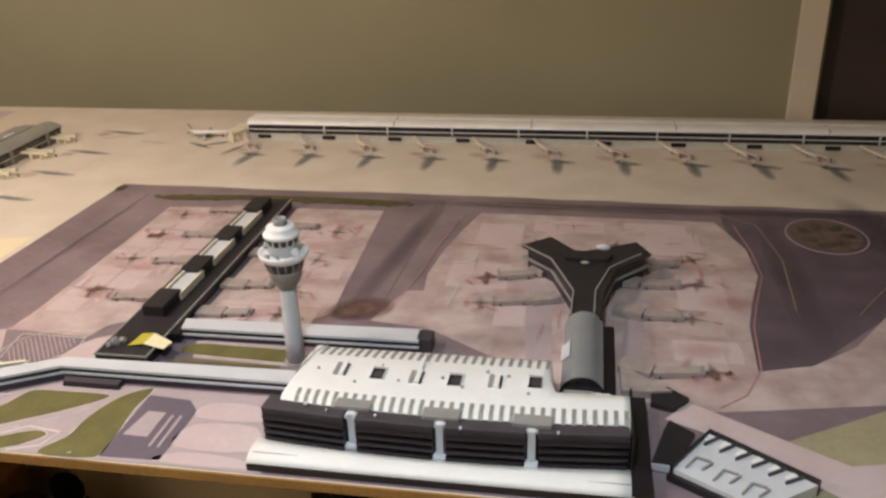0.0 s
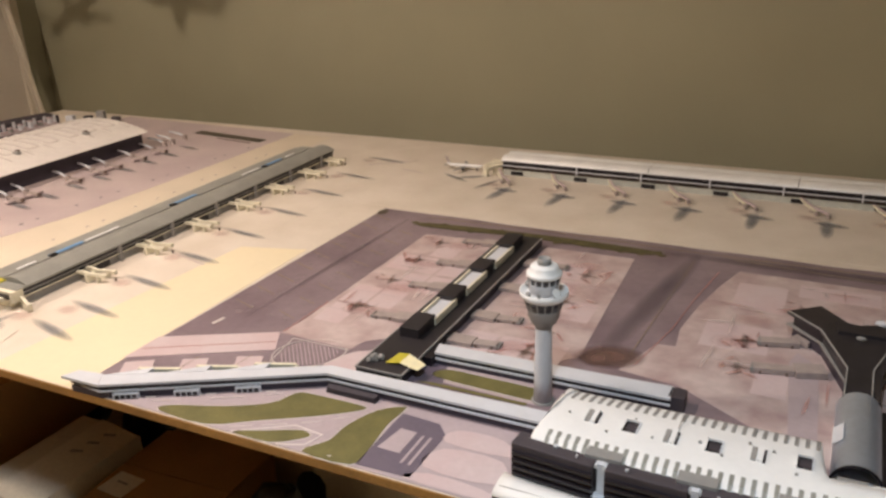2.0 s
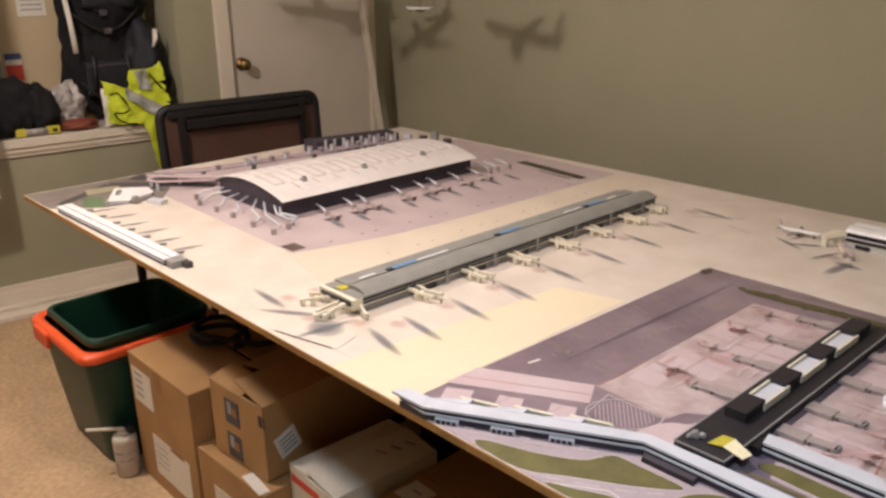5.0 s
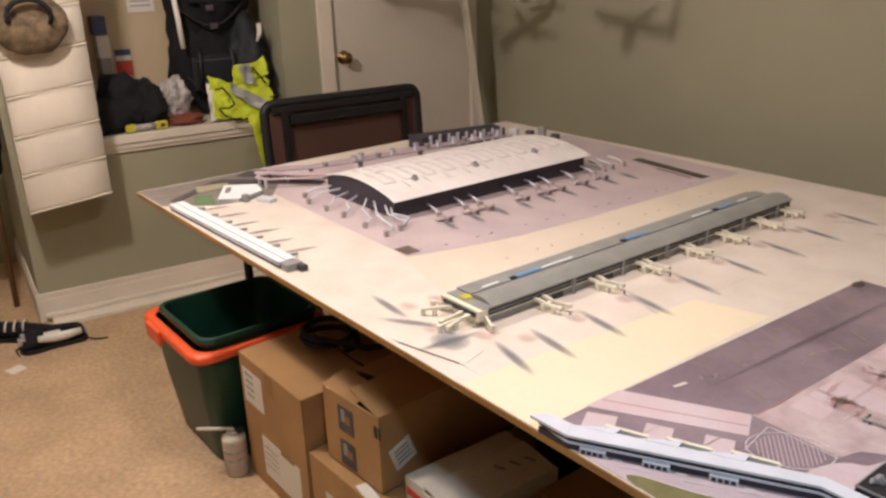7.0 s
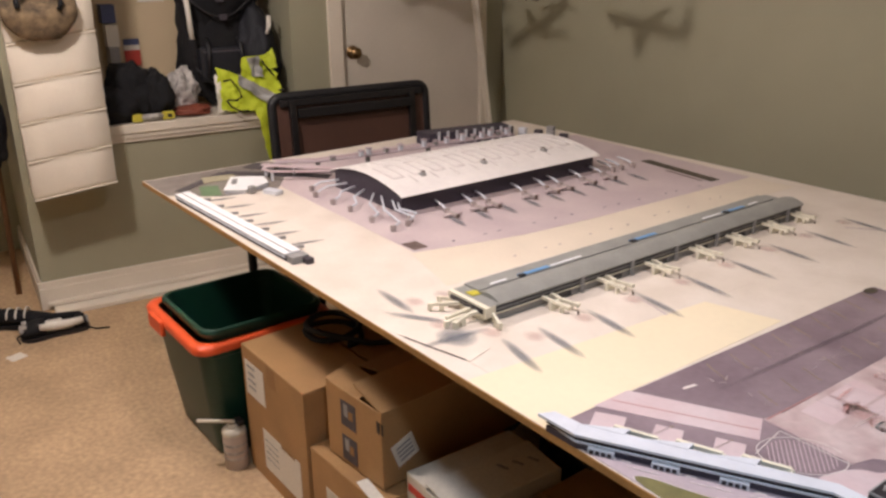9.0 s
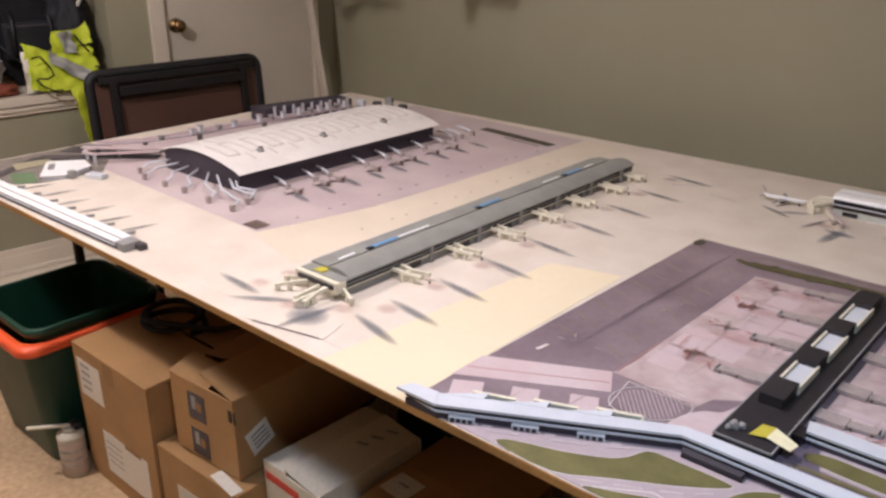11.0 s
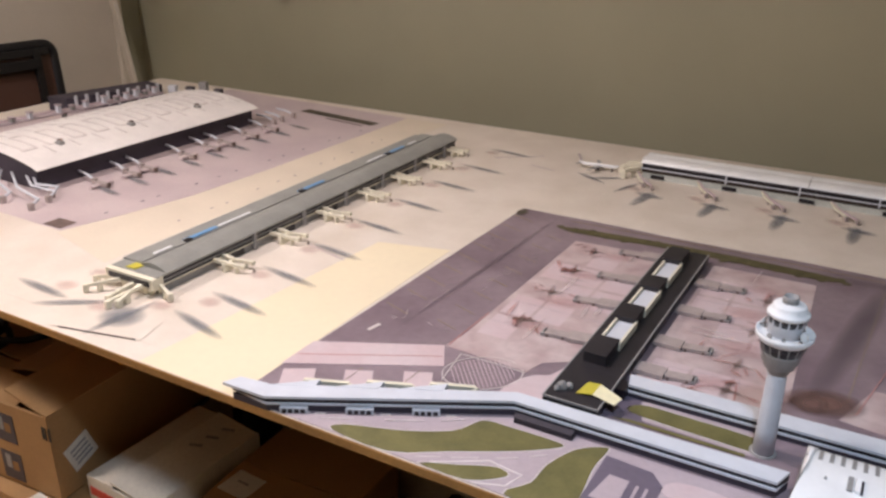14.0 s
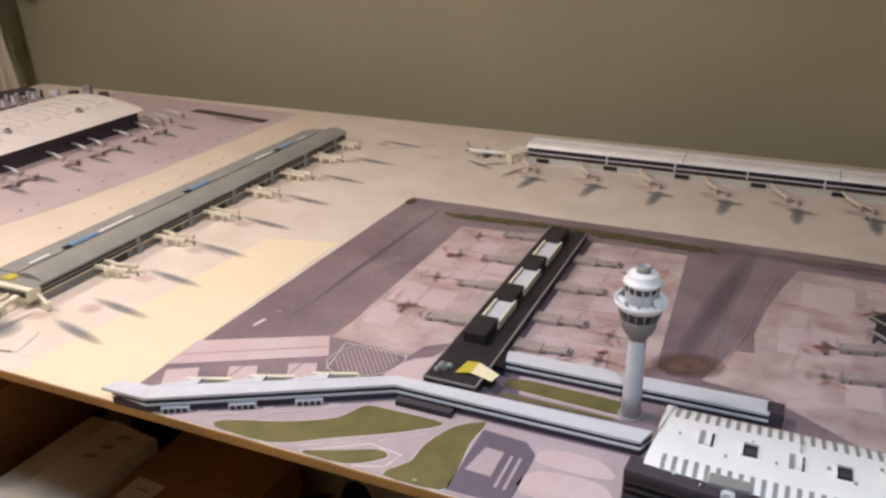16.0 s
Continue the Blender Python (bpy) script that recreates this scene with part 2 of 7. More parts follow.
def bm_lathe(bm, profile, at=(0, 0, 0), seg=32):
    rings = [[(at[0] + r * math.cos(2 * math.pi * i / seg), at[1] + r * math.sin(2 * math.pi * i / seg), at[2] + z) for i in range(seg)] for r, z in profile]
    bm_rings(bm, rings)


def bm_tube(bm, pts, r, seg=10, flat=1.0):
    pts = [Vector(p) for p in pts]
    rings = []
    for i, p in enumerate(pts):
        d = (pts[min(i + 1, len(pts) - 1)] - pts[max(i - 1, 0)]).normalized()
        up = Vector((0, 0, 1)) if abs(d.z) < 0.95 else Vector((1, 0, 0))
        s = d.cross(up).normalized()
        u = s.cross(d)
        rr = r[i] if isinstance(r, (list, tuple)) else r
        rings.append([p + s * rr * math.cos(2 * math.pi * k / seg) + u * rr * flat * math.sin(2 * math.pi * k / seg) for k in range(seg)])
    bm_rings(bm, rings)


def bm_beam(bm, a, b, w, h, z=None):
    """A square-edged beam from a to b, both at the middle of its underside."""
    a, b = Vector(a), Vector(b)
    d = b - a
    m = Matrix.Translation((a + b) / 2) @ d.to_track_quat("X", "Z").to_matrix().to_4x4()
    bm_box(bm, (0, 0, h / 2), (d.length, w, h), m=m)


def mesh(name, bm, material, parent=None, label=""):
    bmesh.ops.recalc_face_normals(bm, faces=bm.faces[:])
    me = bpy.data.meshes.new(name)
    bm.to_mesh(me)
    bm.free()
    me.materials.append(material)
    ob = new(name, me)
    if parent:
        ob.parent = parent
    if label:
        ob["label"] = label
    return ob


part = mesh


def soft_edges(ob, angle=38):
    """Smooth faces, with creases kept sharp."""
    for p in ob.data.polygons:
        p.use_smooth = True
    ob.data.set_sharp_from_angle(angle=radians(angle))
    return ob


def box(name, c, s, material, parent=None, label="", rz=0.0, bevel=0.0):
    bm = bmesh.new()
    bm_box(bm, c, s, rz, bevel)
    return mesh(name, bm, material, parent, label)


def slab(name, poly, z0, z1, material, parent=None, label=""):
    bm = bmesh.new()
    bm_prism(bm, poly, z0, z1)
    return mesh(name, bm, material, parent, label)


def thing(name, label, category, m=None, group="", kind=""):
    ob = new(name)
    ob.empty_display_size = 0.05
    ob.matrix_world = m or Matrix.Identity(4)
    return tagged(ob, label, category, group, kind)


def rect(x0, y0, x1, y1):
    return [(x0, y0), (x1, y0), (x1, y1), (x0, y1)]


def ellipse(cx, cy, rx, ry, rot=0.0, n=24):
    c, s = math.cos(radians(rot)), math.sin(radians(rot))
    return [(cx + rx * math.cos(a) * c - ry * math.sin(a) * s, cy + rx * math.cos(a) * s + ry * math.sin(a) * c) for a in (2 * math.pi * i / n for i in range(n))]


def band(pts, w):
    """The outline of a strip of width w along a line."""
    left, right = [], []
    for i, p in enumerate(pts):
        a, b = pts[max(i - 1, 0)], pts[min(i + 1, len(pts) - 1)]
        d = Vector((b[0] - a[0], b[1] - a[1])).normalized()
        left.append((p[0] - d.y * w / 2, p[1] + d.x * w / 2))
        right.append((p[0] + d.y * w / 2, p[1] - d.x * w / 2))
    return left + right[::-1]


T = 0.75  # height of the display board's top
ROOM = pose(-3.5, -0.2, 0, 0, 0, -6.3)  # the room stands askew to the board


def room_box(name, u0, u1, v0, v1, z0, z1, material, label="", category="", parent=None, kind="structure"):
    ob = box(name, ((u0 + u1) / 2, (v0 + v1) / 2, (z0 + z1) / 2), (u1 - u0, v1 - v0, z1 - z0), material, parent)
    if not parent:
        ob.matrix_world = ROOM
        tagged(ob, label, category, kind=kind)
    return ob

# ---- the room ----
H = 2.35
N = 2.41   # the north wall
E_U, S_V, W_U = 5.6, -3.0, -0.95
floor = room_box("floor", W_U - 0.2, E_U + 0.2, S_V - 0.2, N + 0.2, -0.05, 0.0, CARPET, "worn beige speckled carpet", "floor")
ceiling = room_box("ceiling", W_U - 0.2, E_U + 0.2, S_V - 0.2, N + 0.2, H, H + 0.08, CEIL, "plain off-white painted ceiling", "ceiling")
room_box("wall_north", 0.0, 4.44, N, N + 0.12, 0, H, WALL, "olive-beige painted plaster wall", "wall")
room_box("wall_north_end", 5.30, E_U, N, N + 0.12, 0, H, WALL, "olive-beige painted plaster wall", "wall")
room_box("wall_north_head", 4.44, 5.30, N, N + 0.12, 2.06, H, WALL, "olive-beige plaster above a doorway", "wall")
room_box("wall_east", E_U, E_U + 0.12, S_V, N, 0, H, WALL, "olive-beige painted plaster wall", "wall")
room_box("wall_south", W_U, E_U, S_V - 0.12, S_V, 0, H, WALL, "olive-beige painted plaster wall", "wall")
room_box("wall_west_far", W_U - 0.12, W_U, S_V, 0.0, 0, H, WALL, "olive-beige painted plaster wall", "wall")
# west wall: knee wall with a niche above, a pier, then the door
room_box("wall_knee", W_U, 0.0, 0.0, 1.22, 0, 0.722, WALL, "low olive-beige knee wall below a niche", "wall")
room_box("wall_niche_back", -0.55, -0.43, 0.10, 1.22, 0.72, H, NICHE_TAN, "warm tan painted niche back wall", "wall")
room_box("wall_niche_side", W_U, -0.0, 0.0, 0.10, 0.72, H, WALL, "olive-beige niche side wall", "wall")
room_box("wall_west", -0.55, 0.0, 1.22, 1.475, 0, H, WALL, "olive-beige painted wall beside a white door", "wall")
room_box("wall_west_head", -0.12, 0.0, 1.475, 2.27, 2.05, H, WALL, "olive-beige plaster above the door", "wall")
room_box("wall_west_end", -0.12, 0.0, 2.27, N, 0, H, WALL, "olive-beige strip of wall in the corner", "wall")


def trim_piece(name, parts, label, category="trim"):
    bm = bmesh.new()
    for u0, u1, v0, v1, z0, z1 in parts:
        bm_box(bm, ((u0 + u1) / 2, (v0 + v1) / 2, (z0 + z1) / 2), (u1 - u0, v1 - v0, z1 - z0), bevel=0.003)
    ob = mesh(name, bm, TRIM)
    ob.matrix_world = ROOM
    return tagged(ob, label, category, kind="structure")


trim_piece("baseboard", [(0.0, 0.016, -0.016, 1.40, 0, 0.10), (0.0, 0.011, -0.016, 1.40, 0.10, 0.128)], "tall white painted moulded baseboard", "baseboard")
trim_piece("baseboard_shoe", [(0.020, 0.115, 0.03, 1.40, 0, 0.020), (0.018, 0.040, 0.01, 1.40, 0.022, 0.040)], "white painted plank lying along the baseboard", "plank")
trim_piece("baseboard_return", [(W_U, 0.0, -0.016, 0.0, 0, 0.10), (W_U, 0.0, -0.011, 0.0, 0.10, 0.128)], "white painted baseboard round a corner", "baseboard")
trim_piece("baseboard_north", [(0.0, 4.36, N - 0.016, N, 0, 0.12)], "white painted baseboard", "baseboard")
trim_piece("ledge", [(-0.43, 0.028, 0.10, 1.045, 0.735, 0.772), (-0.01, 0.020, 0.10, 1.045, 0.712, 0.735), (-0.01, 0.012, 0.10, 1.04, 0.695, 0.712)], "white painted wooden ledge with a rounded nose", "ledge")
trim_piece("door_casing", [(-0.02, 0.02, 1.405, 1.475, 0, 2.05), (-0.02, 0.02, 2.262, 2.30, 0, 2.05), (-0.02, 0.02, 1.405, 2.30, 2.05, 2.12)], "white painted door casing")
trim_piece("door_casing_north", [(4.362, 4.432, N - 0.02, N + 0.02, 0, 2.06), (5.30, 5.37, N - 0.02, N + 0.02, 0, 2.06), (4.362, 5.37, N - 0.02, N + 0.02, 2.06, 2.13)], "white painted casing round a dark doorway")

door = tagged(new("door_1"), "closed white painted door with a round knob", "door", kind="structure")
door.matrix_world = ROOM
box("door_leaf", (-0.022, 1.868, 1.02), (0.036, 0.785, 2.03), DOOR, door, bevel=0.003)
bm = bmesh.new()
prof = [(0.032, 0.0), (0.033, 0.004), (0.026, 0.008), (0.011, 0.012), (0.011, 0.028), (0.020, 0.034), (0.027, 0.042), (0.028, 0.052), (0.024, 0.060), (0.012, 0.064), (0.003, 0.065)]
bm_lathe(bm, prof, seg=24)
bmesh.ops.transform(bm, matrix=pose(-0.004, 1.530, 1.005, 0, 90, 0), verts=bm.verts)
part("door_knob", bm, BRASS, door, "round aged brass knob")
dark_door = tagged(new("door_2"), "dark brown closed door panel", "door", kind="structure")
dark_door.matrix_world = ROOM
box("door_leaf", (4.866, N + 0.035, 1.03), (0.868, 0.036, 2.06), BROWN_DOOR, dark_door, bevel=0.003)

# spare lengths of white moulding leaning in the corner
for i, (v, b, lab) in enumerate(((2.375, 0.030, "white painted plank leaning in the corner"),)):
    p = thing("leaning_plank", lab, "plank", ROOM)
    bm = bmesh.new()
    bm_beam(bm, (0.13, 2.318, 0.002), (0.06, 2.085, 1.95), 0.066, 0.018)
    part("plank", bm, TRIM, p)

# far door trim and clutter beyond the corner
trim_piece("door_casing_far", [(W_U, W_U + 0.02, -0.42, -0.34, 0, 2.05), (W_U, W_U + 0.02, -1.22, -1.14, 0, 2.05), (W_U, W_U + 0.02, -1.22, -0.34, 2.05, 2.12)], "white painted door casing")
far_door = tagged(new("door_3"), "closed white painted door", "door", kind="structure")
far_door.matrix_world = ROOM
box("door_leaf", (W_U + 0.006, -0.78, 1.02), (0.012, 0.72, 2.03), DOOR, far_door, bevel=0.002)

# fixtures out of view, one added at each light, the side fill included
for at, lab in ((p, "round white ceiling lamp switched on, added out of view") for p in (LAMP_MAIN, FILL_SIDE, LAMP_WEST)):
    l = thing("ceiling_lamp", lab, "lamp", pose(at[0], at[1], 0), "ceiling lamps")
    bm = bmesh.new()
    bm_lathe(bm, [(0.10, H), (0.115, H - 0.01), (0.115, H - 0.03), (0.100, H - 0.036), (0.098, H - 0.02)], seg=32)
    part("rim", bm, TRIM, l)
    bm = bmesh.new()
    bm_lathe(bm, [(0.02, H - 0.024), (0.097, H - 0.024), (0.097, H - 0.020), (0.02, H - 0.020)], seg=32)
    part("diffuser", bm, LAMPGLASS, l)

# ---- the display board on its tables ----
BW, BE, BD = -2.53, 1.75, 1.66
board = tagged(box("display_board", ((BW + BE) / 2, BD / 2, T - 0.0075), (BE - BW, BD, 0.015), PLY, bevel=0.0015), "large plywood display board with a raw edge", "board")


def folding_table(x0, x1):
    t = thing("folding_table", "black folding table carrying the display board", "table", group="tables under the board")
    box("tabletop", ((x0 + x1) / 2, 0.83, T - 0.034), (x1 - x0, 0.74, 0.036), BLACK_PLASTIC, t, bevel=0.006)
    for x in (x0 + 0.12, x1 - 0.12):
        for y in (0.54, 1.12):
            bm = bmesh.new()
            bm_tube(bm, [(x, y, 0.0), (x, y, T - 0.052)], 0.014)
            part("leg", bm, BLACK_PLASTIC, t)
        bm = bmesh.new()
        bm_tube(bm, [(x, 0.54, 0.12), (x, 1.12, 0.12)], 0.011)
        part("crossbar", bm, BLACK_PLASTIC, t)


folding_table(-2.45, -0.65)
folding_table(-0.45, 1.45)
leg = thing("board_prop", "black steel prop leg under the board's corner", "prop")
bm = bmesh.new()
bm_tube(bm, [(-2.40, 0.31, 0.0), (-2.40, 0.31, T - 0.015)], 0.016)
part("leg", bm, BLACK_PLASTIC, leg)
bm = bmesh.new()
bm_tube(bm, [(-2.40, 0.31, T - 0.10), (-2.33, 0.36, T - 0.02)], 0.009)
part("brace", bm, BLACK_PLASTIC, leg)

# ---- printed sheets ----
L1, L2, L3, L4 = T + 0.0010, T + 0.0016, T + 0.0022, T + 0.0028


def wavy(p, q, n, amp, seed):
    r = random.Random(seed)
    return [(p[0] + (q[0] - p[0]) * i / n + r.uniform(-amp, amp), p[1] + (q[1] - p[1]) * i / n + r.uniform(-amp, amp)) for i in range(n + 1)]


def sheet(label, outline, material, z1=L1):
    s = thing("printed_sheet", label, "printed sheet", group="sheets on the board")
    slab("paper", outline, T, z1, material, s)
    return s


cream_sheet = sheet("large pale apron paper covering the board", rect(BW + 0.002, 0.002, BE - 0.002, BD - 0.002), PALE, T + 0.0006)
sheet("blank cream paper strip beside the taxiway print", [(-0.790, 0.003), (-0.588, 0.003), (-0.588, 0.66), (-0.745, 0.62)], CREAM, T + 0.0012)
apron_west = sheet("pale grey apron print round the long pier", rect(-1.30, 0.05, -0.745, 1.60), PALE, T + 0.0009)
apron_hall = sheet("lilac apron print round the arched hall", [(-2.20, 0.335), (-1.392, 0.312), (-1.352, 0.46), (-1.318, 0.632), (-1.302, 0.90), (-1.294, 1.27), (-1.29, 1.60), (-2.12, 1.64), (-2.42, 1.10), (-2.45, 0.52)], LILAC)
sheet("cream paper strip between two apron prints", [(-1.385, 0.30), (-1.16, 0.24), (-1.13, 1.60), (-1.289, 1.60), (-1.293, 1.27), (-1.300, 0.90), (-1.316, 0.632), (-1.350, 0.46)], TAN, T + 0.0012)
apron_north = sheet("pale grey apron print along the north concourse", rect(-0.74, 1.0, BE - 0.004, 1.62), PALE)

back = wavy((1.72, 0.96), (-0.568, 0.982), 26, 0.004, 5)
taxi = sheet("purple-grey taxiway print with a wavy cut edge", [(-0.590, 0.004), (1.72, 0.004)] + back, PURPLE)


def ink(name, outline, material, z=L2, parent=None):
    return slab(name, outline, z - 0.0006, z, material, parent or taxi)


def curve(pts, n=6):
    """A rounded closed outline through the points."""
    out = []
    k = len(pts)
    for i in range(k):
        p0, p1, p2, p3 = (Vector(pts[(i + j) % k]) for j in (-1, 0, 1, 2))
        for s in range(n):
            t = s / n
            v = 0.5 * (2 * p1 + (p2 - p0) * t + (2 * p0 - 5 * p1 + 4 * p2 - p3) * t * t + (3 * p1 - p0 - 3 * p2 + p3) * t ** 3)
            out.append((v.x, v.y))
    return out


# darker taxi lanes
ink("taxiway_lane", [(0.82, 0.95), (1.70, 0.93), (1.70, 0.62), (1.02, 0.50), (0.875, 0.336), (0.795, 0.313), (0.802, 0.444), (0.846, 0.629), (0.815, 0.86)], PURPLE_DARK, T + 0.0013)
# aprons
ink("apron_patch", [(-0.394, 0.296), (-0.385, 0.345), (-0.378, 0.845), (-0.185, 0.862), (-0.185, 0.36), (-0.232, 0.325), (-0.242, 0.288), (-0.336, 0.293)], PINK)
ink("apron_patch", [(-0.09, 0.33), (-0.085, 0.865), (0.110, 0.868), (0.130, 0.41), (0.06, 0.345)], PINK)
ink("apron_patch", [(0.20, 0.395), (0.236, 0.505), (0.268, 0.508), (0.262, 0.575), (0.275, 0.68), (0.298, 0.79), (0.322, 0.877), (0.80, 0.871), (0.842, 0.74), (0.846, 0.629), (0.818, 0.52), (0.803, 0.444), (0.795, 0.313), (0.875, 0.338), (0.95, 0.40), (1.02, 0.50), (1.12, 0.44), (1.0, 0.26), (0.70, 0.20), (0.50, 0.25), (0.30, 0.38)], PINK)
ink("apron_patch", [(-0.5905, 0.196), (-0.395, 0.296), (-0.362, 0.237), (-0.5905, 0.113)], PINK_PALE, L2 + 0.0003)
ink("apron_patch", [(0.76, 0.0045), (1.70, 0.0045), (1.70, 0.40), (1.10, 0.42), (1.0, 0.27), (0.80, 0.15)], GREENISH, L2 + 0.0002)
ink("apron_patch", [(0.88, 0.06), (1.40, 0.20), (1.40, 0.24), (0.86, 0.11)], PINK_PALE, L3)
for q in ([(-0.576, 0.101), (-0.532, 0.127), (-0.499, 0.074), (-0.545, 0.048)], [(-0.490, 0.148), (-0.450, 0.167), (-0.421, 0.118), (-0.461, 0.095)], [(-0.408, 0.191), (-0.367, 0.210), (-0.342, 0.163), (-0.381, 0.141)]):
    ink("stand_patch", q, PINK_PALE, L3)
def lawn(outline):
    ink("lawn_patch", outline, LAWN, L3)
    n = len(outline)
    ink("kerb_line", band([outline[i % n] for i in range(n)], 0.0032), WHITELINE, L3 - 0.0004)


# front roads and parking
ink("road_patch", [(-0.50, 0.0045), (0.16, 0.0045), (0.16, 0.165), (-0.21, 0.165)], ROAD)
lawn(curve([(-0.411, 0.008), (-0.403, 0.027), (-0.327, 0.055), (-0.265, 0.090), (-0.247, 0.123), (-0.235, 0.137), (-0.200, 0.139), (-0.129, 0.140), (-0.121, 0.130), (-0.172, 0.091), (-0.248, 0.046), (-0.318, 0.006)], 3))
lawn(curve([(-0.268, 0.006), (-0.225, 0.026), (-0.182, 0.047), (-0.162, 0.047), (-0.158, 0.036), (-0.200, 0.006)], 3))
lawn(curve([(-0.145, 0.006), (-0.124, 0.043), (-0.121, 0.085), (-0.100, 0.137), (-0.066, 0.163), (-0.062, 0.150), (-0.066, 0.112), (-0.060, 0.044), (-0.066, 0.006)], 3))
ink("parking_block", [(-0.060, 0.010), (-0.060, 0.146), (0.004, 0.141), (0.024, 0.118), (0.022, 0.012)], CARGREY, L3)
ink("parking_roof", [(-0.052, 0.055), (-0.043, 0.109), (-0.016, 0.108), (-0.016, 0.054)], ROAD, L4)
for dx in (0.0, 0.012):
    ink("parking_aisle", [(-0.006 + dx, 0.036), (-0.006 + dx, 0.104), (-0.002 + dx, 0.104), (-0.002 + dx, 0.036)], ROAD, L4)
for q in ([(0.030, 0.104), (0.036, 0.137), (0.104, 0.139), (0.128, 0.106)], [(0.026, 0.041), (0.036, 0.089), (0.122, 0.092), (0.130, 0.043)], [(0.014, 0.010), (0.043, 0.031), (0.122, 0.027), (0.140, 0.010)]):
    ink("parking_patch", curve(q, 3), PINK_PALE, L3)
lawn(curve([(-0.064, 0.262), (-0.055, 0.288), (0.0, 0.290), (0.115, 0.285), (0.118, 0.255), (0.05, 0.254)], 4))
ink("kerb_patch", curve([(-0.074, 0.255), (-0.060, 0.296), (0.0, 0.300), (0.118, 0.294), (0.120, 0.247), (0.05, 0.246)], 4), ROAD, L2)
ink("lawn_patch", [(-0.085, 0.236), (0.10, 0.236), (0.10, 0.243), (-0.06, 0.243)], LAWN, L3)
ink("dark_ground", [(-0.115, 0.205), (-0.03, 0.205), (-0.06, 0.30), (-0.10, 0.31)], CARGREY, L2 + 0.0002)
# far hedges, scrub and marks
ink("hedge_strip", curve([(-0.425, 0.895), (-0.40, 0.918), (-0.15, 0.935), (0.10, 0.930), (0.145, 0.915), (0.10, 0.898), (-0.16, 0.905), (-0.36, 0.892)], 4), HEDGE, L3)
hr = random.Random(8)
for i in range(26):
    hx = -0.41 + 0.021 * i
    ink("hedge_clump", ellipse(hx, 0.913 + hr.uniform(-0.014, 0.014), hr.uniform(0.008, 0.016), hr.uniform(0.006, 0.012), hr.uniform(0, 90), 10), HEDGE, L3 + 0.0003 + 0.0001 * (i % 3))
for hx, hy in ((-0.432, 0.902), (-0.440, 0.910), (0.150, 0.912), (0.160, 0.905), (0.148, 0.922)):
    ink("hedge_clump", ellipse(hx, hy, 0.009, 0.006, 20, 10), HEDGE, L3 + 0.0004)
ink("scrub_patch", ellipse(1.004, 0.822, 0.066, 0.076), BROWN_MARK, L3)
for a in range(7):
    ink("scrub_patch", ellipse(1.004 + 0.040 * math.cos(a * 0.9), 0.822 + 0.046 * math.sin(a * 0.9), 0.015 + 0.003 * (a % 3), 0.012, 40 * a, 14), SCRUB, L3 + 0.0004 * (1 + a % 2))
ring = ellipse(1.004, 0.822, 0.074, 0.085, n=40)
for i in range(0, 40):
    ink("ring_mark", band([ring[i], ring[(i + 1) % 40]], 0.003), ROAD, L3)
ink("corner_spot", ellipse(-0.556, 0.952, 0.012, 0.020), SCRUB, L3)
# thin lines
for a, b, w, mt in (((-0.535, 0.276), (-0.530, 0.304), 0.007, WHITELINE), ((0.205, 0.45), (0.228, 0.90), 0.0012, YELLOWLINE),
                    ((0.062, 0.345), (0.052, 0.42), 0.0025, REDLINE),
                    ((-0.390, 0.30), (-0.385, 0.44), 0.0025, REDLINE), ((-0.585, 0.150), (-0.380, 0.262), 0.0022, REDLINE),
                    ((-0.358, 0.285), (-0.345, 0.20), 0.002, WHITELINE), ((-0.358, 0.285), (-0.242, 0.284), 0.002, WHITELINE),
                    ((-0.475, 0.085), (-0.470, 0.165), 0.0016, YELLOWLINE), ((-0.392, 0.130), (-0.388, 0.205), 0.0016, YELLOWLINE)):
    ink("painted_line", band([a, b], w), mt, L3)
red = [(0.835, 0.855), (0.850, 0.74), (0.853, 0.63), (0.826, 0.52), (0.810, 0.444), (0.800, 0.318), (0.77, 0.25), (0.73, 0.215)]
ink("painted_line", band(red, 0.0024), REDLINE, L3)
red = [(0.285, 0.86), (0.262, 0.70), (0.250, 0.575), (0.22, 0.42)]
ink("painted_line", band(red, 0.0018), REDLINE, L3)
for i in range(15):
    k = (i - 7) / 7.8
    hw = 0.042 * math.sqrt(1 - k * k)
    mx, my = -0.300 + 0.040 * k, 0.250 + 0.034 * k
    ink("hatch_mark", band([(mx - hw * 0.62, my + hw * 0.78), (mx + hw * 0.62, my - hw * 0.78)], 0.0013), PINK_PALE, L3)
ring = ellipse(-0.300, 0.250, 0.064, 0.048, 38, 28)
ink("hatch_mark", band(ring[2:] + ring[:1], 0.0018), WHITELINE, L3)
ink("road_loop", curve([(-0.250, 0.212), (-0.246, 0.254), (-0.227, 0.285), (-0.205, 0.300), (-0.186, 0.35), (-0.184, 0.235)], 4), PINK_PALE, L2 + 0.0003)
for k in range(3):
    off = 0.083 * k
    for j in range(3):
        x, y = -0.497 + off + 0.020 * j, 0.012 + 0.0445 * k + 0.010 * j
        ink("painted_line", band([(x, y - 0.004), (x + 0.014, y + 0.003)], 0.004), WHITELINE, L3)
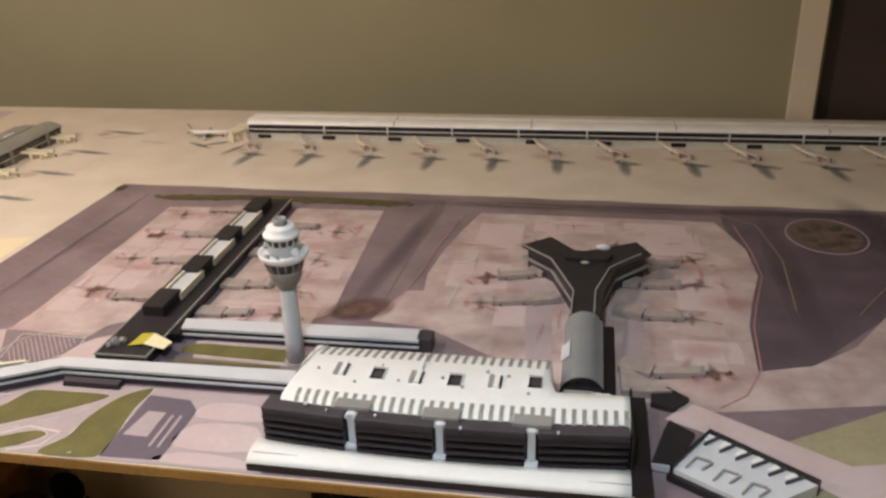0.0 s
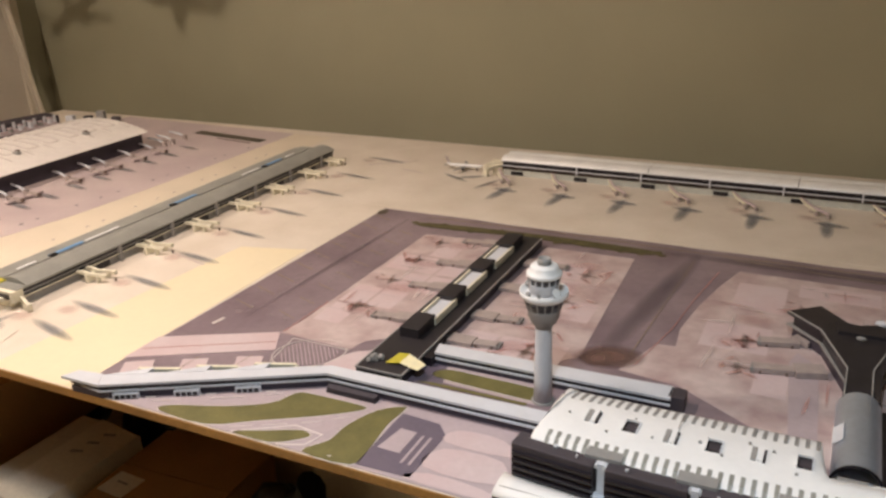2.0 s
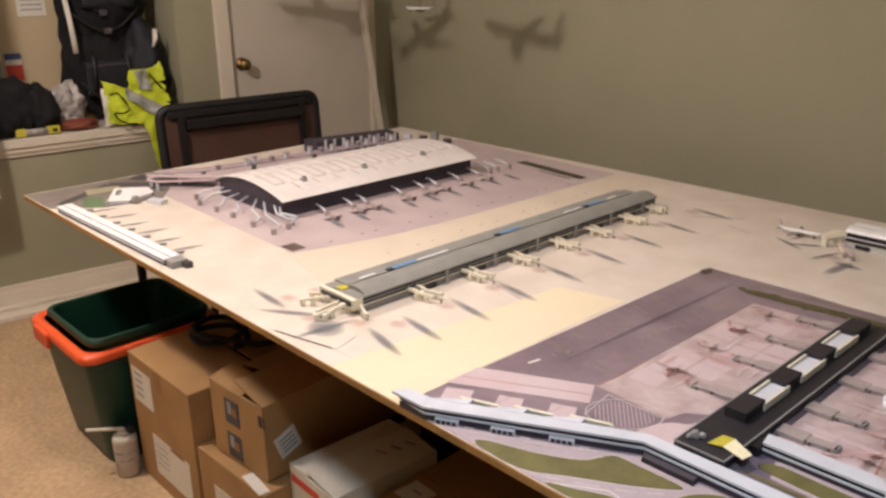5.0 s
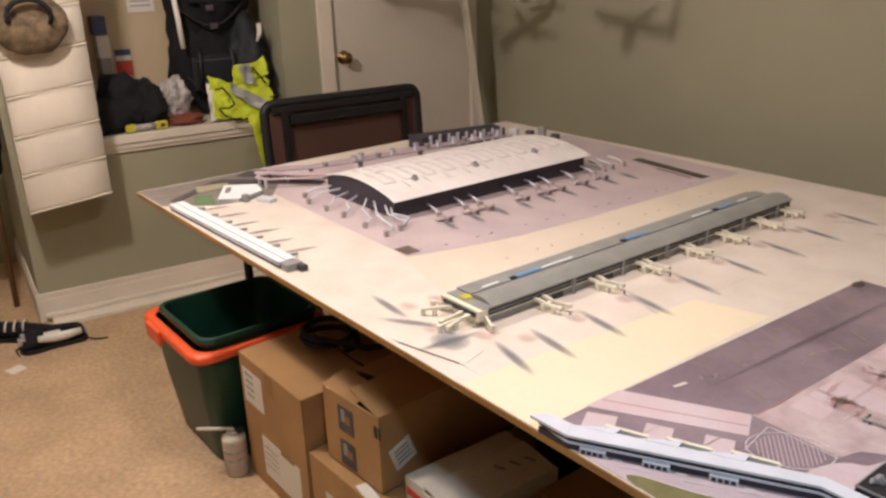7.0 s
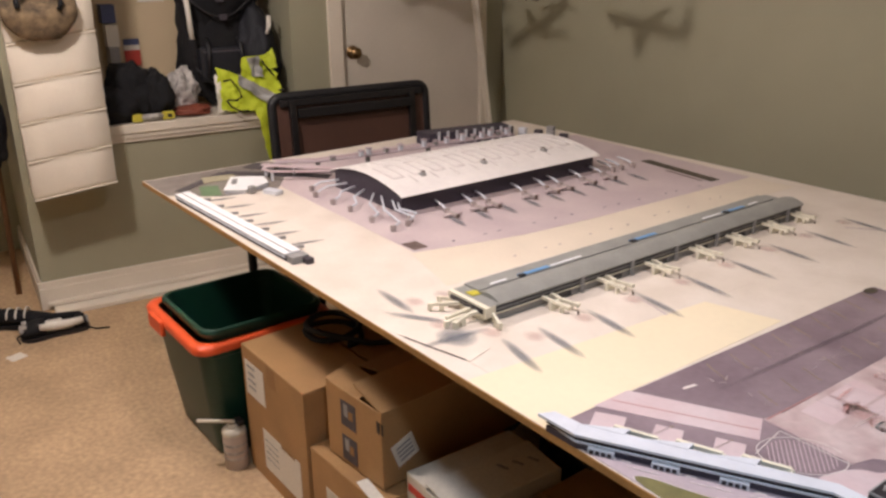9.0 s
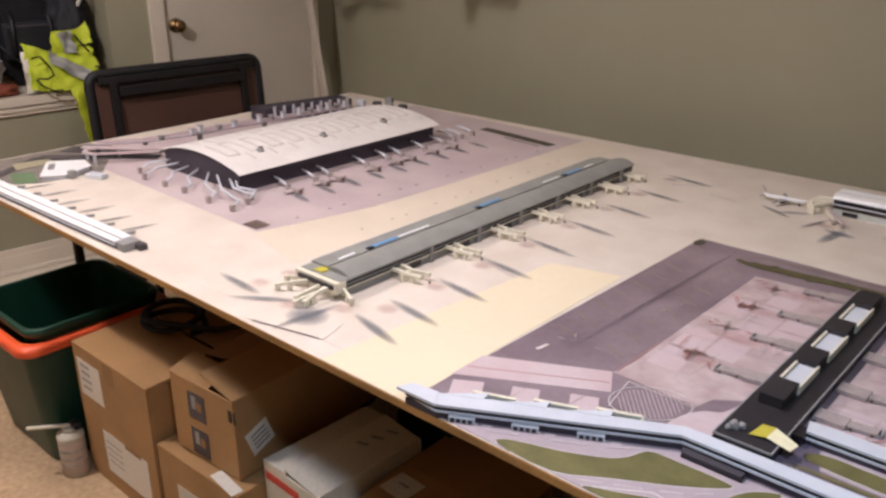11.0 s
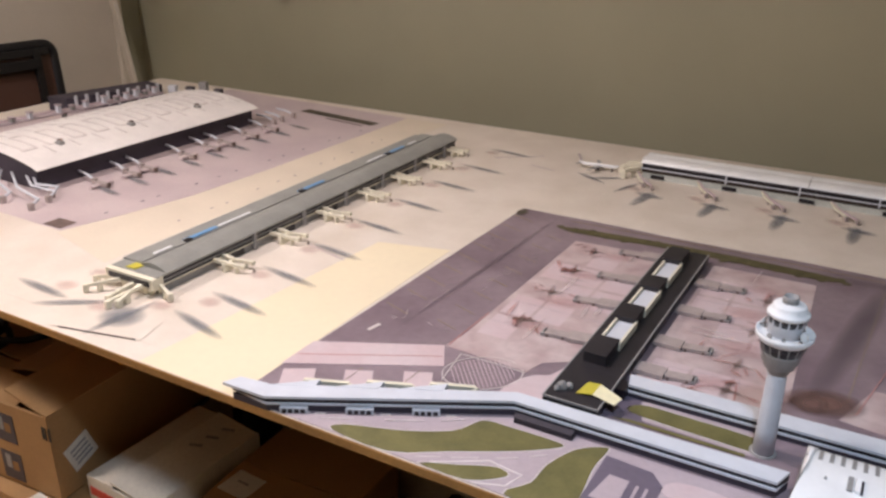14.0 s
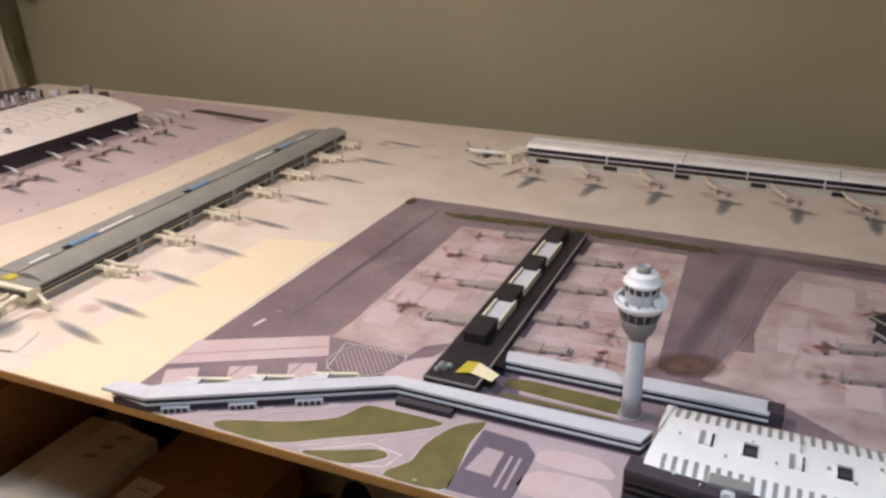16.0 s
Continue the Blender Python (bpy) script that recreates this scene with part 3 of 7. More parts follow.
for a, b in (((-0.280, 0.0145), (-0.250, 0.030)), ((-0.237, 0.0365), (-0.205, 0.054)), ((-0.185, 0.065), (-0.160, 0.081)), ((-0.148, 0.091), (-0.130, 0.106))):
    ink("painted_line", band([a, b], 0.0014), WHITELINE, L3)
for a, b in (((-0.44, 0.022), (-0.40, 0.044)), ((-0.36, 0.064), (-0.31, 0.090)), ((-0.29, 0.103), (-0.262, 0.122)), ((-0.105, 0.010), (-0.100, 0.012))):
    ink("painted_line", band([a, b], 0.0014), WHITELINE, L4)
ink("painted_line", band([(-0.27, 0.0052), (-0.19, 0.056), (-0.14, 0.050), (-0.15, 0.020), (-0.19, 0.0052)], 0.003), WHITELINE, L3)
# loose cut joints between the aprons
for y in (0.42, 0.51, 0.60, 0.69, 0.78):
    ink("apron_joint", band([(-0.378, y), (-0.19, y - 0.004)], 0.0012), ROAD, L2 + 0.0003)
    ink("apron_joint", band([(-0.085, y), (0.118, y + 0.002)], 0.0012), ROAD, L2 + 0.0003)
ink("scrub_patch", rect(-1.458, 0.318, -1.400, 0.362), BROWN_MARK, T + 0.0024, apron_hall)
ink("scrub_patch", [(-1.66, 1.490), (-1.655, 1.532), (-1.33, 1.492), (-1.335, 1.452)], SCRUB, T + 0.0024, apron_hall)
ink("scrub_patch", [(-1.52, 1.458), (-1.36, 1.438), (-1.36, 1.430), (-1.52, 1.450)], BROWN_MARK, T + 0.0024, apron_hall)
for i in range(12):
    y = 0.44 + 0.085 * i + 0.022 * math.sin(2.3 * i)
    ink("stand_mark", ellipse(-1.405 + 0.075 * (y - 0.3), y, 0.003, 0.006, 0, 10), CARGREY, T + 0.0026, apron_hall)
    if i < 11:
        ink("stand_mark", ellipse(-1.21 + 0.004 * (i % 3), y + 0.05, 0.0028, 0.005, 0, 10), BRIDGE_GREY, T + 0.0027, apron_west)
for a, b in (((-1.14, 0.30), (-1.10, 0.47)), ((-0.82, 1.33), (-0.70, 1.42)), ((-0.70, 1.32), (-0.62, 1.30)), ((-0.87, 0.53), (-0.75, 0.50))):
    ink("pencil_line", band([a, b], 0.0022), ROAD, T + 0.0024, apron_west)
ink("cut_paper", [(-1.02, 0.010), (-0.84, 0.050), (-0.86, 0.115), (-1.05, 0.110)], PALE, T + 0.0022, apron_west)
# shadow along the cut paper's front edge, drawn as a thin brown strip
ink("paper_shadow_line", band([(-1.00, 0.013), (-0.85, 0.048)], 0.003), BROWN_MARK, T + 0.0026, apron_west)
# pale concrete bays of the stands, lane ticks and worn joints
bay = random.Random(21)
for xa, xb, rows in ((-0.374, -0.192, (0.45, 0.54, 0.63, 0.72, 0.81)), (-0.082, 0.108, (0.44, 0.53, 0.62, 0.71, 0.80))):
    for y in rows:
        for k in range(3):
            if bay.random() < 0.55:
                x = xa + (xb - xa) * k / 3
                ink("apron_bay", rect(x + 0.003, y - 0.085, x + (xb - xa) / 3 - 0.003, y - 0.004), PINK_PALE, L2 + 0.0001)
for x, y, w, h in ((0.30, 0.53, 0.11, 0.10), (0.33, 0.70, 0.09, 0.12), (0.66, 0.70, 0.10, 0.10), (0.70, 0.49, 0.08, 0.13), (0.40, 0.40, 0.05, 0.09), (0.68, 0.33, 0.10, 0.06), (0.44, 0.79, 0.14, 0.06), (0.62, 0.80, 0.12, 0.05)):
    ink("apron_bay", rect(x, y, x + w, y + h), PINK_PALE, L2 + 0.0001)
for i in range(9):
    y = 0.36 + 0.068 * i
    ink("lane_tick", band([(-0.566 + 0.003 * (i % 2), y + 0.022), (-0.508, y)], 0.0015), YELLOWLINE, L3)
    ink("lane_tick", band([(-0.452, y + 0.010), (-0.405, y - 0.008)], 0.0013), YELLOWLINE, L3)
for pts in ([(0.30, 0.935), (0.55, 0.915), (0.80, 0.925), (0.88, 0.86), (0.90, 0.70), (0.885, 0.50)], [(0.98, 0.50), (1.06, 0.62), (1.12, 0.70), (1.13, 0.86)], [(-0.43, 0.955), (-0.10, 0.962), (0.20, 0.950), (0.60, 0.948)]):
    ink("lane_line", band(pts, 0.0018), YELLOWLINE, L3 + 0.0002)
# south-west corner: roads, lawn and hard standing
sw = sheet("grey road and lawn print at the board's corner", [(-2.52, 0.004), (-2.30, 0.004), (-2.18, 0.14), (-2.16, 0.32), (-2.42, 0.50), (-2.52, 0.45)], CORNER_PRINT, T + 0.0012)
ink("road_patch", band([(-2.32, 0.05), (-2.46, 0.26)], 0.035), CORNER_ROAD, T + 0.0024, sw)
ink("road_patch", band([(-2.46, 0.26), (-2.18, 0.52)], 0.05), CORNER_ROAD, T + 0.0028, sw)
ink("road_patch", band([(-2.50, 0.37), (-2.30, 0.49), (-2.19, 0.66), (-2.165, 0.95), (-2.15, 1.25)], 0.075), CORNER_ROAD, T + 0.0034, sw)
ink("lawn_patch", [(-2.33, 0.12), (-2.22, 0.085), (-2.19, 0.14), (-2.31, 0.175)], LAWN_GREEN, T + 0.0028, sw)
ink("lawn_patch", [(-2.44, 0.17), (-2.36, 0.15), (-2.36, 0.26), (-2.42, 0.28)], GREENISH, T + 0.0028, sw)


def soft_mark(cx, cy, lx, ly, rot, material, parent, z):
    bm = bmesh.new()
    bm_prism(bm, rect(-0.5, -0.5, 0.5, 0.5), 0, 0.0003)
    ob = mesh("printed_shadow" if material == SHADOWINK else "printed_smudge", bm, material, parent)
    ob.matrix_basis = Matrix.Translation((cx, cy, z)) @ Matrix.Rotation(radians(rot), 4, "Z") @ Matrix.Diagonal((lx, ly, 1, 1))
    return ob


ZP = T + 0.0030
# shadows of planes at the stands are drawn as soft grey streaks, not cast
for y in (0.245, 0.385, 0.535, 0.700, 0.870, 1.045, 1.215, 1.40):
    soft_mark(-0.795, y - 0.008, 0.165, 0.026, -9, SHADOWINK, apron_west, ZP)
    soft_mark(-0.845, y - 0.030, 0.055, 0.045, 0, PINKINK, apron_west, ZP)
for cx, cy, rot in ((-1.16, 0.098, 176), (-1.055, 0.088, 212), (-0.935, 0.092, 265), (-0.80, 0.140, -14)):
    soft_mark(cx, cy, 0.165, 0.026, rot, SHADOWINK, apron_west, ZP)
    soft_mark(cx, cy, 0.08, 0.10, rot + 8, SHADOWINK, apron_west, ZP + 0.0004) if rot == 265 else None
for cx, cy in ((-1.13, 0.13), (-1.00, 0.10), (-0.91, 0.16), (-1.12, 0.20)):
    soft_mark(cx, cy, 0.06, 0.045, 0, PINKINK, apron_west, ZP + 0.0004)
# the streak below each concourse bridge end draws its shadow into the sheet
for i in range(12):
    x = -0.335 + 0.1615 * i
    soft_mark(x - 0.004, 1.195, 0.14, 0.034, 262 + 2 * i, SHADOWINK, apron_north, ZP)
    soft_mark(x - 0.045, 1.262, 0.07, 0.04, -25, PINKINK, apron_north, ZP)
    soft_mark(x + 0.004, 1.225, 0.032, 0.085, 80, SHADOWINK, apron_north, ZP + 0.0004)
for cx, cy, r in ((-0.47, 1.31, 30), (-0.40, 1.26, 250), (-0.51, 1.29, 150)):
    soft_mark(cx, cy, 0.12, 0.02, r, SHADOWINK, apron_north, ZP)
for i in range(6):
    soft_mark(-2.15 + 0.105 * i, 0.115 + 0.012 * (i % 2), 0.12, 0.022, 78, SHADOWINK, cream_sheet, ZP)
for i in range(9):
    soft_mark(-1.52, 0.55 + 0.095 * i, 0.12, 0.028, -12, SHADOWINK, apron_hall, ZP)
for x, y, w, h in ((-0.30, 0.43, 0.10, 0.05), (-0.28, 0.55, 0.12, 0.06), (-0.29, 0.68, 0.11, 0.05), (-0.27, 0.80, 0.10, 0.05), (0.02, 0.40, 0.10, 0.06), (0.03, 0.54, 0.12, 0.05), (0.02, 0.67, 0.11, 0.06),
                   (0.03, 0.79, 0.10, 0.05), (0.36, 0.56, 0.10, 0.06), (0.38, 0.66, 0.09, 0.05), (0.78, 0.52, 0.10, 0.07), (0.74, 0.65, 0.10, 0.06), (0.72, 0.28, 0.12, 0.07), (0.72, 0.36, 0.10, 0.05)):
    soft_mark(x, y, w, h, 8, PINKINK, taxi, L4 + 0.0004)
r = random.Random(12)


def printed_plane(cx, cy, rot, s=1.0):
    soft_mark(cx, cy, 0.060 * s, 0.011, rot, BROWNINK, taxi, L4 + 0.0008)
    soft_mark(cx - 0.004, cy, 0.013, 0.060 * s, rot, BROWNINK, taxi, L4 + 0.0012)
    for _ in range(4):
        soft_mark(cx + r.uniform(-0.045, 0.045), cy + r.uniform(-0.03, 0.03), r.uniform(0.02, 0.05), r.uniform(0.006, 0.014), r.uniform(0, 180), REDINK, taxi, L4 + 0.0016)


soft_mark(0.175, 0.430, 0.125, 0.085, 20, GROUNDINK, taxi, L3)
soft_mark(0.160, 0.418, 0.060, 0.050, 50, GROUNDINK, taxi, L3 + 0.0004)
soft_mark(-0.480, 0.64, 0.016, 0.66, -2.5, DARKINK, taxi, L2 + 0.0004)
soft_mark(0.195, 0.68, 0.055, 0.56, -8, DARKINK, taxi, L2 + 0.0004)
soft_mark(0.60, 0.925, 1.1, 0.05, 0, DARKINK, taxi, L2 + 0.0004)
soft_mark(0.90, 0.62, 0.07, 0.60, 0, DARKINK, taxi, L2 + 0.0004)
soft_mark(1.12, 0.80, 0.10, 0.50, 10, DARKINK, taxi, L2 + 0.0008)
for y in (0.455, 0.59, 0.705, 0.815):
    printed_plane(-0.318, y - 0.012, 12)
for y in (0.39, 0.475, 0.605, 0.74):
    printed_plane(0.045, y, -6)
for x, y, a in ((0.375, 0.57, 10), (0.375, 0.472, 5), (0.74, 0.575, -8), (0.72, 0.455, -4), (0.735, 0.30, 5), (0.455, 0.73, 120), (0.60, 0.73, 80), (0.74, 0.68, 20)):
    printed_plane(x, y, a, 0.95)
for i in range(24):
    x, y = r.uniform(-0.36, 0.09), r.uniform(0.36, 0.85)
    if -0.20 < x < -0.08:
        continue
    soft_mark(x, y, r.uniform(0.03, 0.12), r.uniform(0.004, 0.012), r.choice((0, 90)) + r.uniform(-8, 8), r.choice((WHITEINK, REDINK, WHITEINK)), taxi, L4 + 0.002)
for i in range(30):
    x, y = r.uniform(0.30, 0.80), r.uniform(0.34, 0.86)
    soft_mark(x, y, r.uniform(0.03, 0.12), r.uniform(0.004, 0.012), r.choice((0, 90)) + r.uniform(-8, 8), r.choice((WHITEINK, REDINK, WHITEINK)), taxi, L4 + 0.002)
for i in range(34):
    soft_mark(r.uniform(-0.55, -0.41), r.uniform(0.33, 0.94), r.uniform(0.012, 0.03), 0.004, r.uniform(0, 180), WHITEINK, taxi, L4 + 0.002)
soft_mark(1.25, 0.16, 0.22, 0.035, -25, SHADOWINK, taxi, L4 + 0.0004)
soft_mark(1.02, 0.10, 0.20, 0.035, -25, SHADOWINK, taxi, L4 + 0.0004)

# ---- model buildings ----
def model(name, label, group=""):
    return thing(name, label, "model building", group=group)


# dark strip pier
p = model("model_pier", "long black card pier with white roof lights")
XA, XB = -0.182, -0.100
slab("base", rect(XA, 0.215, XB, 0.868), T, T + 0.020, BLACK, p)
for x in (XA - 0.0008, XB + 0.0008):
    box("window_band", (x, 0.5415, T + 0.011), (0.002, 0.653, 0.007), DARK, p)
    box("parapet", (x, 0.5415, T + 0.0195), (0.0022, 0.655, 0.0035), GREYCARD, p)
box("parapet", ((XA + XB) / 2, 0.214, T + 0.0195), (XB - XA + 0.003, 0.0022, 0.0035), GREYCARD, p)
box("window_band", ((XA + XB) / 2, 0.2142, T + 0.010), (XB - XA, 0.002, 0.007), DARK, p)
for y0, y1 in ((0.335, 0.400), (0.478, 0.535), (0.620, 0.675), (0.765, 0.835)):
    box("plant_room", (-0.149, (y0 + y1) / 2, T + 0.029), (0.037, y1 - y0, 0.018), BLACK, p, bevel=0.001)
for y0, y1 in ((0.400, 0.478), (0.535, 0.620), (0.675, 0.765)):
    box("roof_light", (-0.146, (y0 + y1) / 2, T + 0.0245), (0.026, y1 - y0, 0.009), BLUEWHITE, p)
    for s in (-1, 1):
        box("rail", (-0.146 + s * 0.0165, (y0 + y1) / 2, T + 0.0265), (0.004, y1 - y0 + 0.012, 0.013), IVORY, p)
note = thing("paper_note", "yellow and cream folded paper scrap on the black pier", "paper")
for nm, outline, mt in (("yellow_flap", [(-0.142, 0.240), (-0.118, 0.243), (-0.116, 0.276), (-0.136, 0.276)], NOTE_YELLOW), ("cream_flap", [(-0.118, 0.243), (-0.082, 0.236), (-0.078, 0.258), (-0.116, 0.276)], NOTE_CREAM)):
    bm = bmesh.new()
    bm_prism(bm, outline, 0, 0.0008)
    for v in bm.verts:
        v.co.z += T + 0.0206 + 0.003 * math.sin(math.pi * min(1, max(0, (v.co.x + 0.142) / 0.06))) + 0.0006
    part(nm, bm, mt, note)
lumps = thing("roof_clutter", "small crumpled silver scraps on the pier", "scrap")
for x, y, r in ((-0.165, 0.245, 0.008), (-0.156, 0.250, 0.006), (-0.170, 0.235, 0.005)):
    bm = bmesh.new()
    bmesh.ops.create_icosphere(bm, subdivisions=2, radius=r)
    for v in bm.verts:
        v.co *= 0.8 + 0.4 * noise.random()
        v.co += Vector((x, y, T + 0.0235))
    part("scrap", bm, GREYCARD, lumps)


def stand_bridge(parent, a, b, c, h=0.010, mat_in=BRIDGE_GREY, mat_out=BRIDGE_GREY):
    bm = bmesh.new()
    bm_beam(bm, (*a, T + 0.003), (*b, T + 0.003), 0.030, h * 1.1)
    part("bridge_root", bm, mat_in, parent)
    bm = bmesh.new()
    bm_beam(bm, (*b, T + 0.003), (*c, T + 0.003), 0.019, h * 0.9)
    part("bridge_tube", bm, mat_out, parent)
    bm = bmesh.new()
    bm_box(bm, (c[0], c[1], T + 0.003 + h * 0.45), (0.007, 0.021, h * 0.9), bevel=0.001)
    part("bridge_head", bm, GREYCARD, parent)
    for f, s in ((0.15, 1), (0.15, -1), (0.8, 1), (0.8, -1)):
        box("wheel", (b[0] + (c[0] - b[0]) * f, b[1] + (c[1] - b[1]) * f + s * 0.0105, T + 0.0048), (0.004, 0.003, 0.004), BROWN_MARK, parent)


for y in (0.430, 0.578, 0.704, 0.838):
    j = thing("jet_bridge", "low grey card jet bridge beside the black pier", "jet bridge", group="jet bridges of the black pier")
    stand_bridge(j, (-0.184, y), (-0.226, y - 0.006), (-0.268, y - 0.012), 0.006)
for y in (0.385, 0.488, 0.622, 0.755):
    j = thing("jet_bridge", "low grey card jet bridge beside the black pier", "jet bridge", group="jet bridges of the black pier")
    stand_bridge(j, (-0.096, y), (-0.050, y), (-0.006, y + 0.006), 0.006)


# connectors
def connector(label, front, backl, h, low=True):
    """A roofed corridor between a front and a back line, with a recessed window band."""
    c = model("model_corridor", label, "corridors")
    out = front + backl[::-1]
    slab("roof", out, T + h - 0.004, T + h, BLUEWHITE, c)
    inner = [(x, y + 0.003) for x, y in front] + [(x, y - 0.003) for x, y in backl][::-1]
    slab("upper_wall", inner, T + h - 0.011, T + h - 0.004, DARK, c)
    slab("floor_slab", out, T + h - 0.014, T + h - 0.011, BLUEWHITE, c)
    slab("lower_wall", inner, T, T + h - 0.014, NAVY if low else GREYCARD, c)
    return c


c = connector("white-roofed card corridor with black window bands", [(-0.522, -0.003), (-0.208, 0.168), (0.150, 0.168)], [(-0.586, 0.002), (-0.214, 0.192), (0.160, 0.198)], 0.026)
def back_y(x):
    return 0.002 + (x + 0.586) * 0.511


for k, (x, y) in enumerate(((-0.486, 0.022), (-0.402, 0.067), (-0.318, 0.113))):
    box("bay", (x, y - 0.005, T + 0.0055), (0.040, 0.010, 0.009), BLUEWHITE, c, rz=28)
    for j in range(4):
        a = -0.0135 + 0.009 * j
        box("bay_window", (x + a * 0.883 + 0.0024, y - 0.005 + a * 0.469 - 0.0045, T + 0.0055), (0.0065, 0.003, 0.0055), DARK, c, rz=28)
    xt = x + 0.006
    slab("gate_wedge", [(xt - 0.056, back_y(xt - 0.056) - 0.002), (xt, back_y(xt) + 0.018), (xt + 0.004, back_y(xt) - 0.002)], T + 0.014, T + 0.0265, BLUEWHITE, c)
    box("gate_recess", (xt + 0.019, back_y(xt + 0.019) + 0.005, T + 0.011), (0.030, 0.012, 0.014), DARK, c, rz=28)
slab("porch", [(-0.200, 0.152), (-0.112, 0.152), (-0.112, 0.168), (-0.206, 0.168)], T, T + 0.006, DARK, c)
slab("porch_roof", [(-0.200, 0.154), (-0.114, 0.154), (-0.114, 0.168), (-0.206, 0.168)], T + 0.006, T + 0.009, CHARCOAL, c)
bm = bmesh.new()
bm_prism(bm, [(-0.600, -0.006), (-0.522, -0.004), (-0.540, 0.026), (-0.588, 0.020)], T + 0.022, T + 0.0268)
part("end_flap", bm, BLUEWHITE, c, "folded white paper end")
for x in (-0.506, -0.422, -0.338):
    y = back_y(x + 0.026) + 0.010
    j = thing("jet_bridge", "ivory card jet bridge on the white corridor", "jet bridge", group="jet bridges of the corridor")
    bm = bmesh.new()
    bm_beam(bm, (x, y, T + 0.018), (x + 0.062, y + 0.028, T + 0.016), 0.007, 0.006)
    part("bridge_tube", bm, IVORY, j)
    for k, (dx, dy) in enumerate(((0.002, 0.001), (0.061, 0.027))):
        box("bridge_head", (x + dx, y + dy, T + 0.0100), (0.009, 0.009, 0.019), IVORY, j, bevel=0.001)

c2 = connector("white-roofed card corridor behind the control tower", [(-0.082, 0.298), (0.300, 0.302)], [(-0.088, 0.328), (0.300, 0.338)], 0.024)
box("end_block", (0.307, 0.322, T + 0.012), (0.024, 0.03, 0.024), CHARCOAL, c2, bevel=0.001)
box("link", (-0.094, 0.302, T + 0.009), (0.022, 0.03, 0.018), DARK, c2)

# control tower
TX, TY = 0.119, 0.261
tower = thing("control_tower_model", "white card control tower with dark window rings", "model tower", pose(TX, TY, T) @ Matrix.Diagonal((1.04, 1.04, 1.045, 1)))
for nm, prof, mt in (("shaft", [(0.0135, 0.003), (0.0128, 0.04), (0.0118, 0.116), (0.0118, 0.122)], BLUEWHITE),
                     ("neck", [(0.0118, 0.120), (0.0140, 0.124), (0.0142, 0.128), (0.0185, 0.130), (0.0195, 0.134), (0.0197, 0.1355), (0.0222, 0.138), (0.0232, 0.148), (0.0250, 0.1520)], GREYCARD),
                     ("lower_window_band", [(0.0248, 0.1515), (0.0290, 0.166), (0.0288, 0.167)], DARK),
                     ("gallery", [(0.0285, 0.1655), (0.0315, 0.1685), (0.0340, 0.172), (0.0343, 0.178), (0.0330, 0.178), (0.0320, 0.1735), (0.0190, 0.1745)], WHITE),
                     ("upper_drum", [(0.0205, 0.174), (0.0203, 0.188), (0.0203, 0.190)], BLUEWHITE),
                     ("cab_window_band", [(0.0203, 0.1895), (0.0226, 0.199), (0.0224, 0.200)], DARK),
                     ("cab_roof", [(0.0225, 0.1985), (0.0248, 0.2005), (0.0250, 0.2035), (0.0236, 0.2050), (0.0205, 0.2056), (0.0198, 0.2120), (0.0185, 0.2140), (0.0150, 0.2152), (0.0100, 0.2160), (0.0, 0.2162)], WHITE),
                     ("roof_vent", [(0.0095, 0.2150), (0.0092, 0.2245), (0.0078, 0.2245), (0.0074, 0.2195), (0.0, 0.2195)], GREYCARD)):
    bm = bmesh.new()
    bm_lathe(bm, prof, seg=36)
    part(nm, bm, mt, tower)
for i in range(16):
    a = 2 * math.pi * i / 16
    bm = bmesh.new()
    bm_beam(bm, (0.0250 * math.cos(a), 0.0250 * math.sin(a), 0.1515), (0.0292 * math.cos(a), 0.0292 * math.sin(a), 0.1665), 0.0020, 0.0012)
    part("mullion", bm, GREYCARD, tower)
    if i < 14:
        a = 2 * math.pi * i / 14
        box("cab_mullion", (0.0214 * math.cos(a), 0.0214 * math.sin(a), 0.1945), (0.0022, 0.0020, 0.010), BLUEWHITE, tower, rz=math.degrees(a))
for a, tall in ((-35, 0.0130), (160, 0.0120), (70, 0.0100), (-120, 0.0060), (-85, 0.0050)):
    x, y = 0.0270 * math.cos(radians(a)), 0.0270 * math.sin(radians(a))
    bm = bmesh.new()
    bm_lathe(bm, [(0.0, 0.0), (tall * 0.30, 0.0006), (tall * 0.5, 0.0022), (tall * 0.5, 0.0030), (tall * 0.22, 0.0018), (0.0, 0.0014)], seg=20)
    bmesh.ops.transform(bm, matrix=pose(x, y, 0.1755 + tall * 0.45, 62, 0, a + 90), verts=bm.verts)
    part("dish", bm, WHITE if tall > 0.007 else GREYCARD, tower)
    box("dish_foot", (x * 0.97, y * 0.97, 0.1765), (0.003, 0.003, 0.006), GREYCARD, tower)
bm = bmesh.new()
bm_lathe(bm, [(0.017, 0.0), (0.017, 0.003), (0.014, 0.0035)], seg=32)
part("base", bm, GREYCARD, tower)

# terminal
term = model("model_terminal", "white ribbed-roof terminal with dark louvred front")


def bow(x):
    s = (x - 0.378) / 0.226
    return -0.014 * (1 - s * s)


ROOF = ((0.064, 0.058), (0.082, 0.070), (0.110, 0.0735), (0.150, 0.0725), (0.186, 0.067), (0.212, 0.059), (0.226, 0.052))
bm = bmesh.new()
nx = 44
x0, x1 = 0.163, 0.604


def roof_z(y):
    for (ya, za), (yb_, zb) in zip(ROOF, ROOF[1:]):
        if y <= yb_:
            return za + (zb - za) * (y - ya) / (yb_ - ya)
    return ROOF[-1][1]


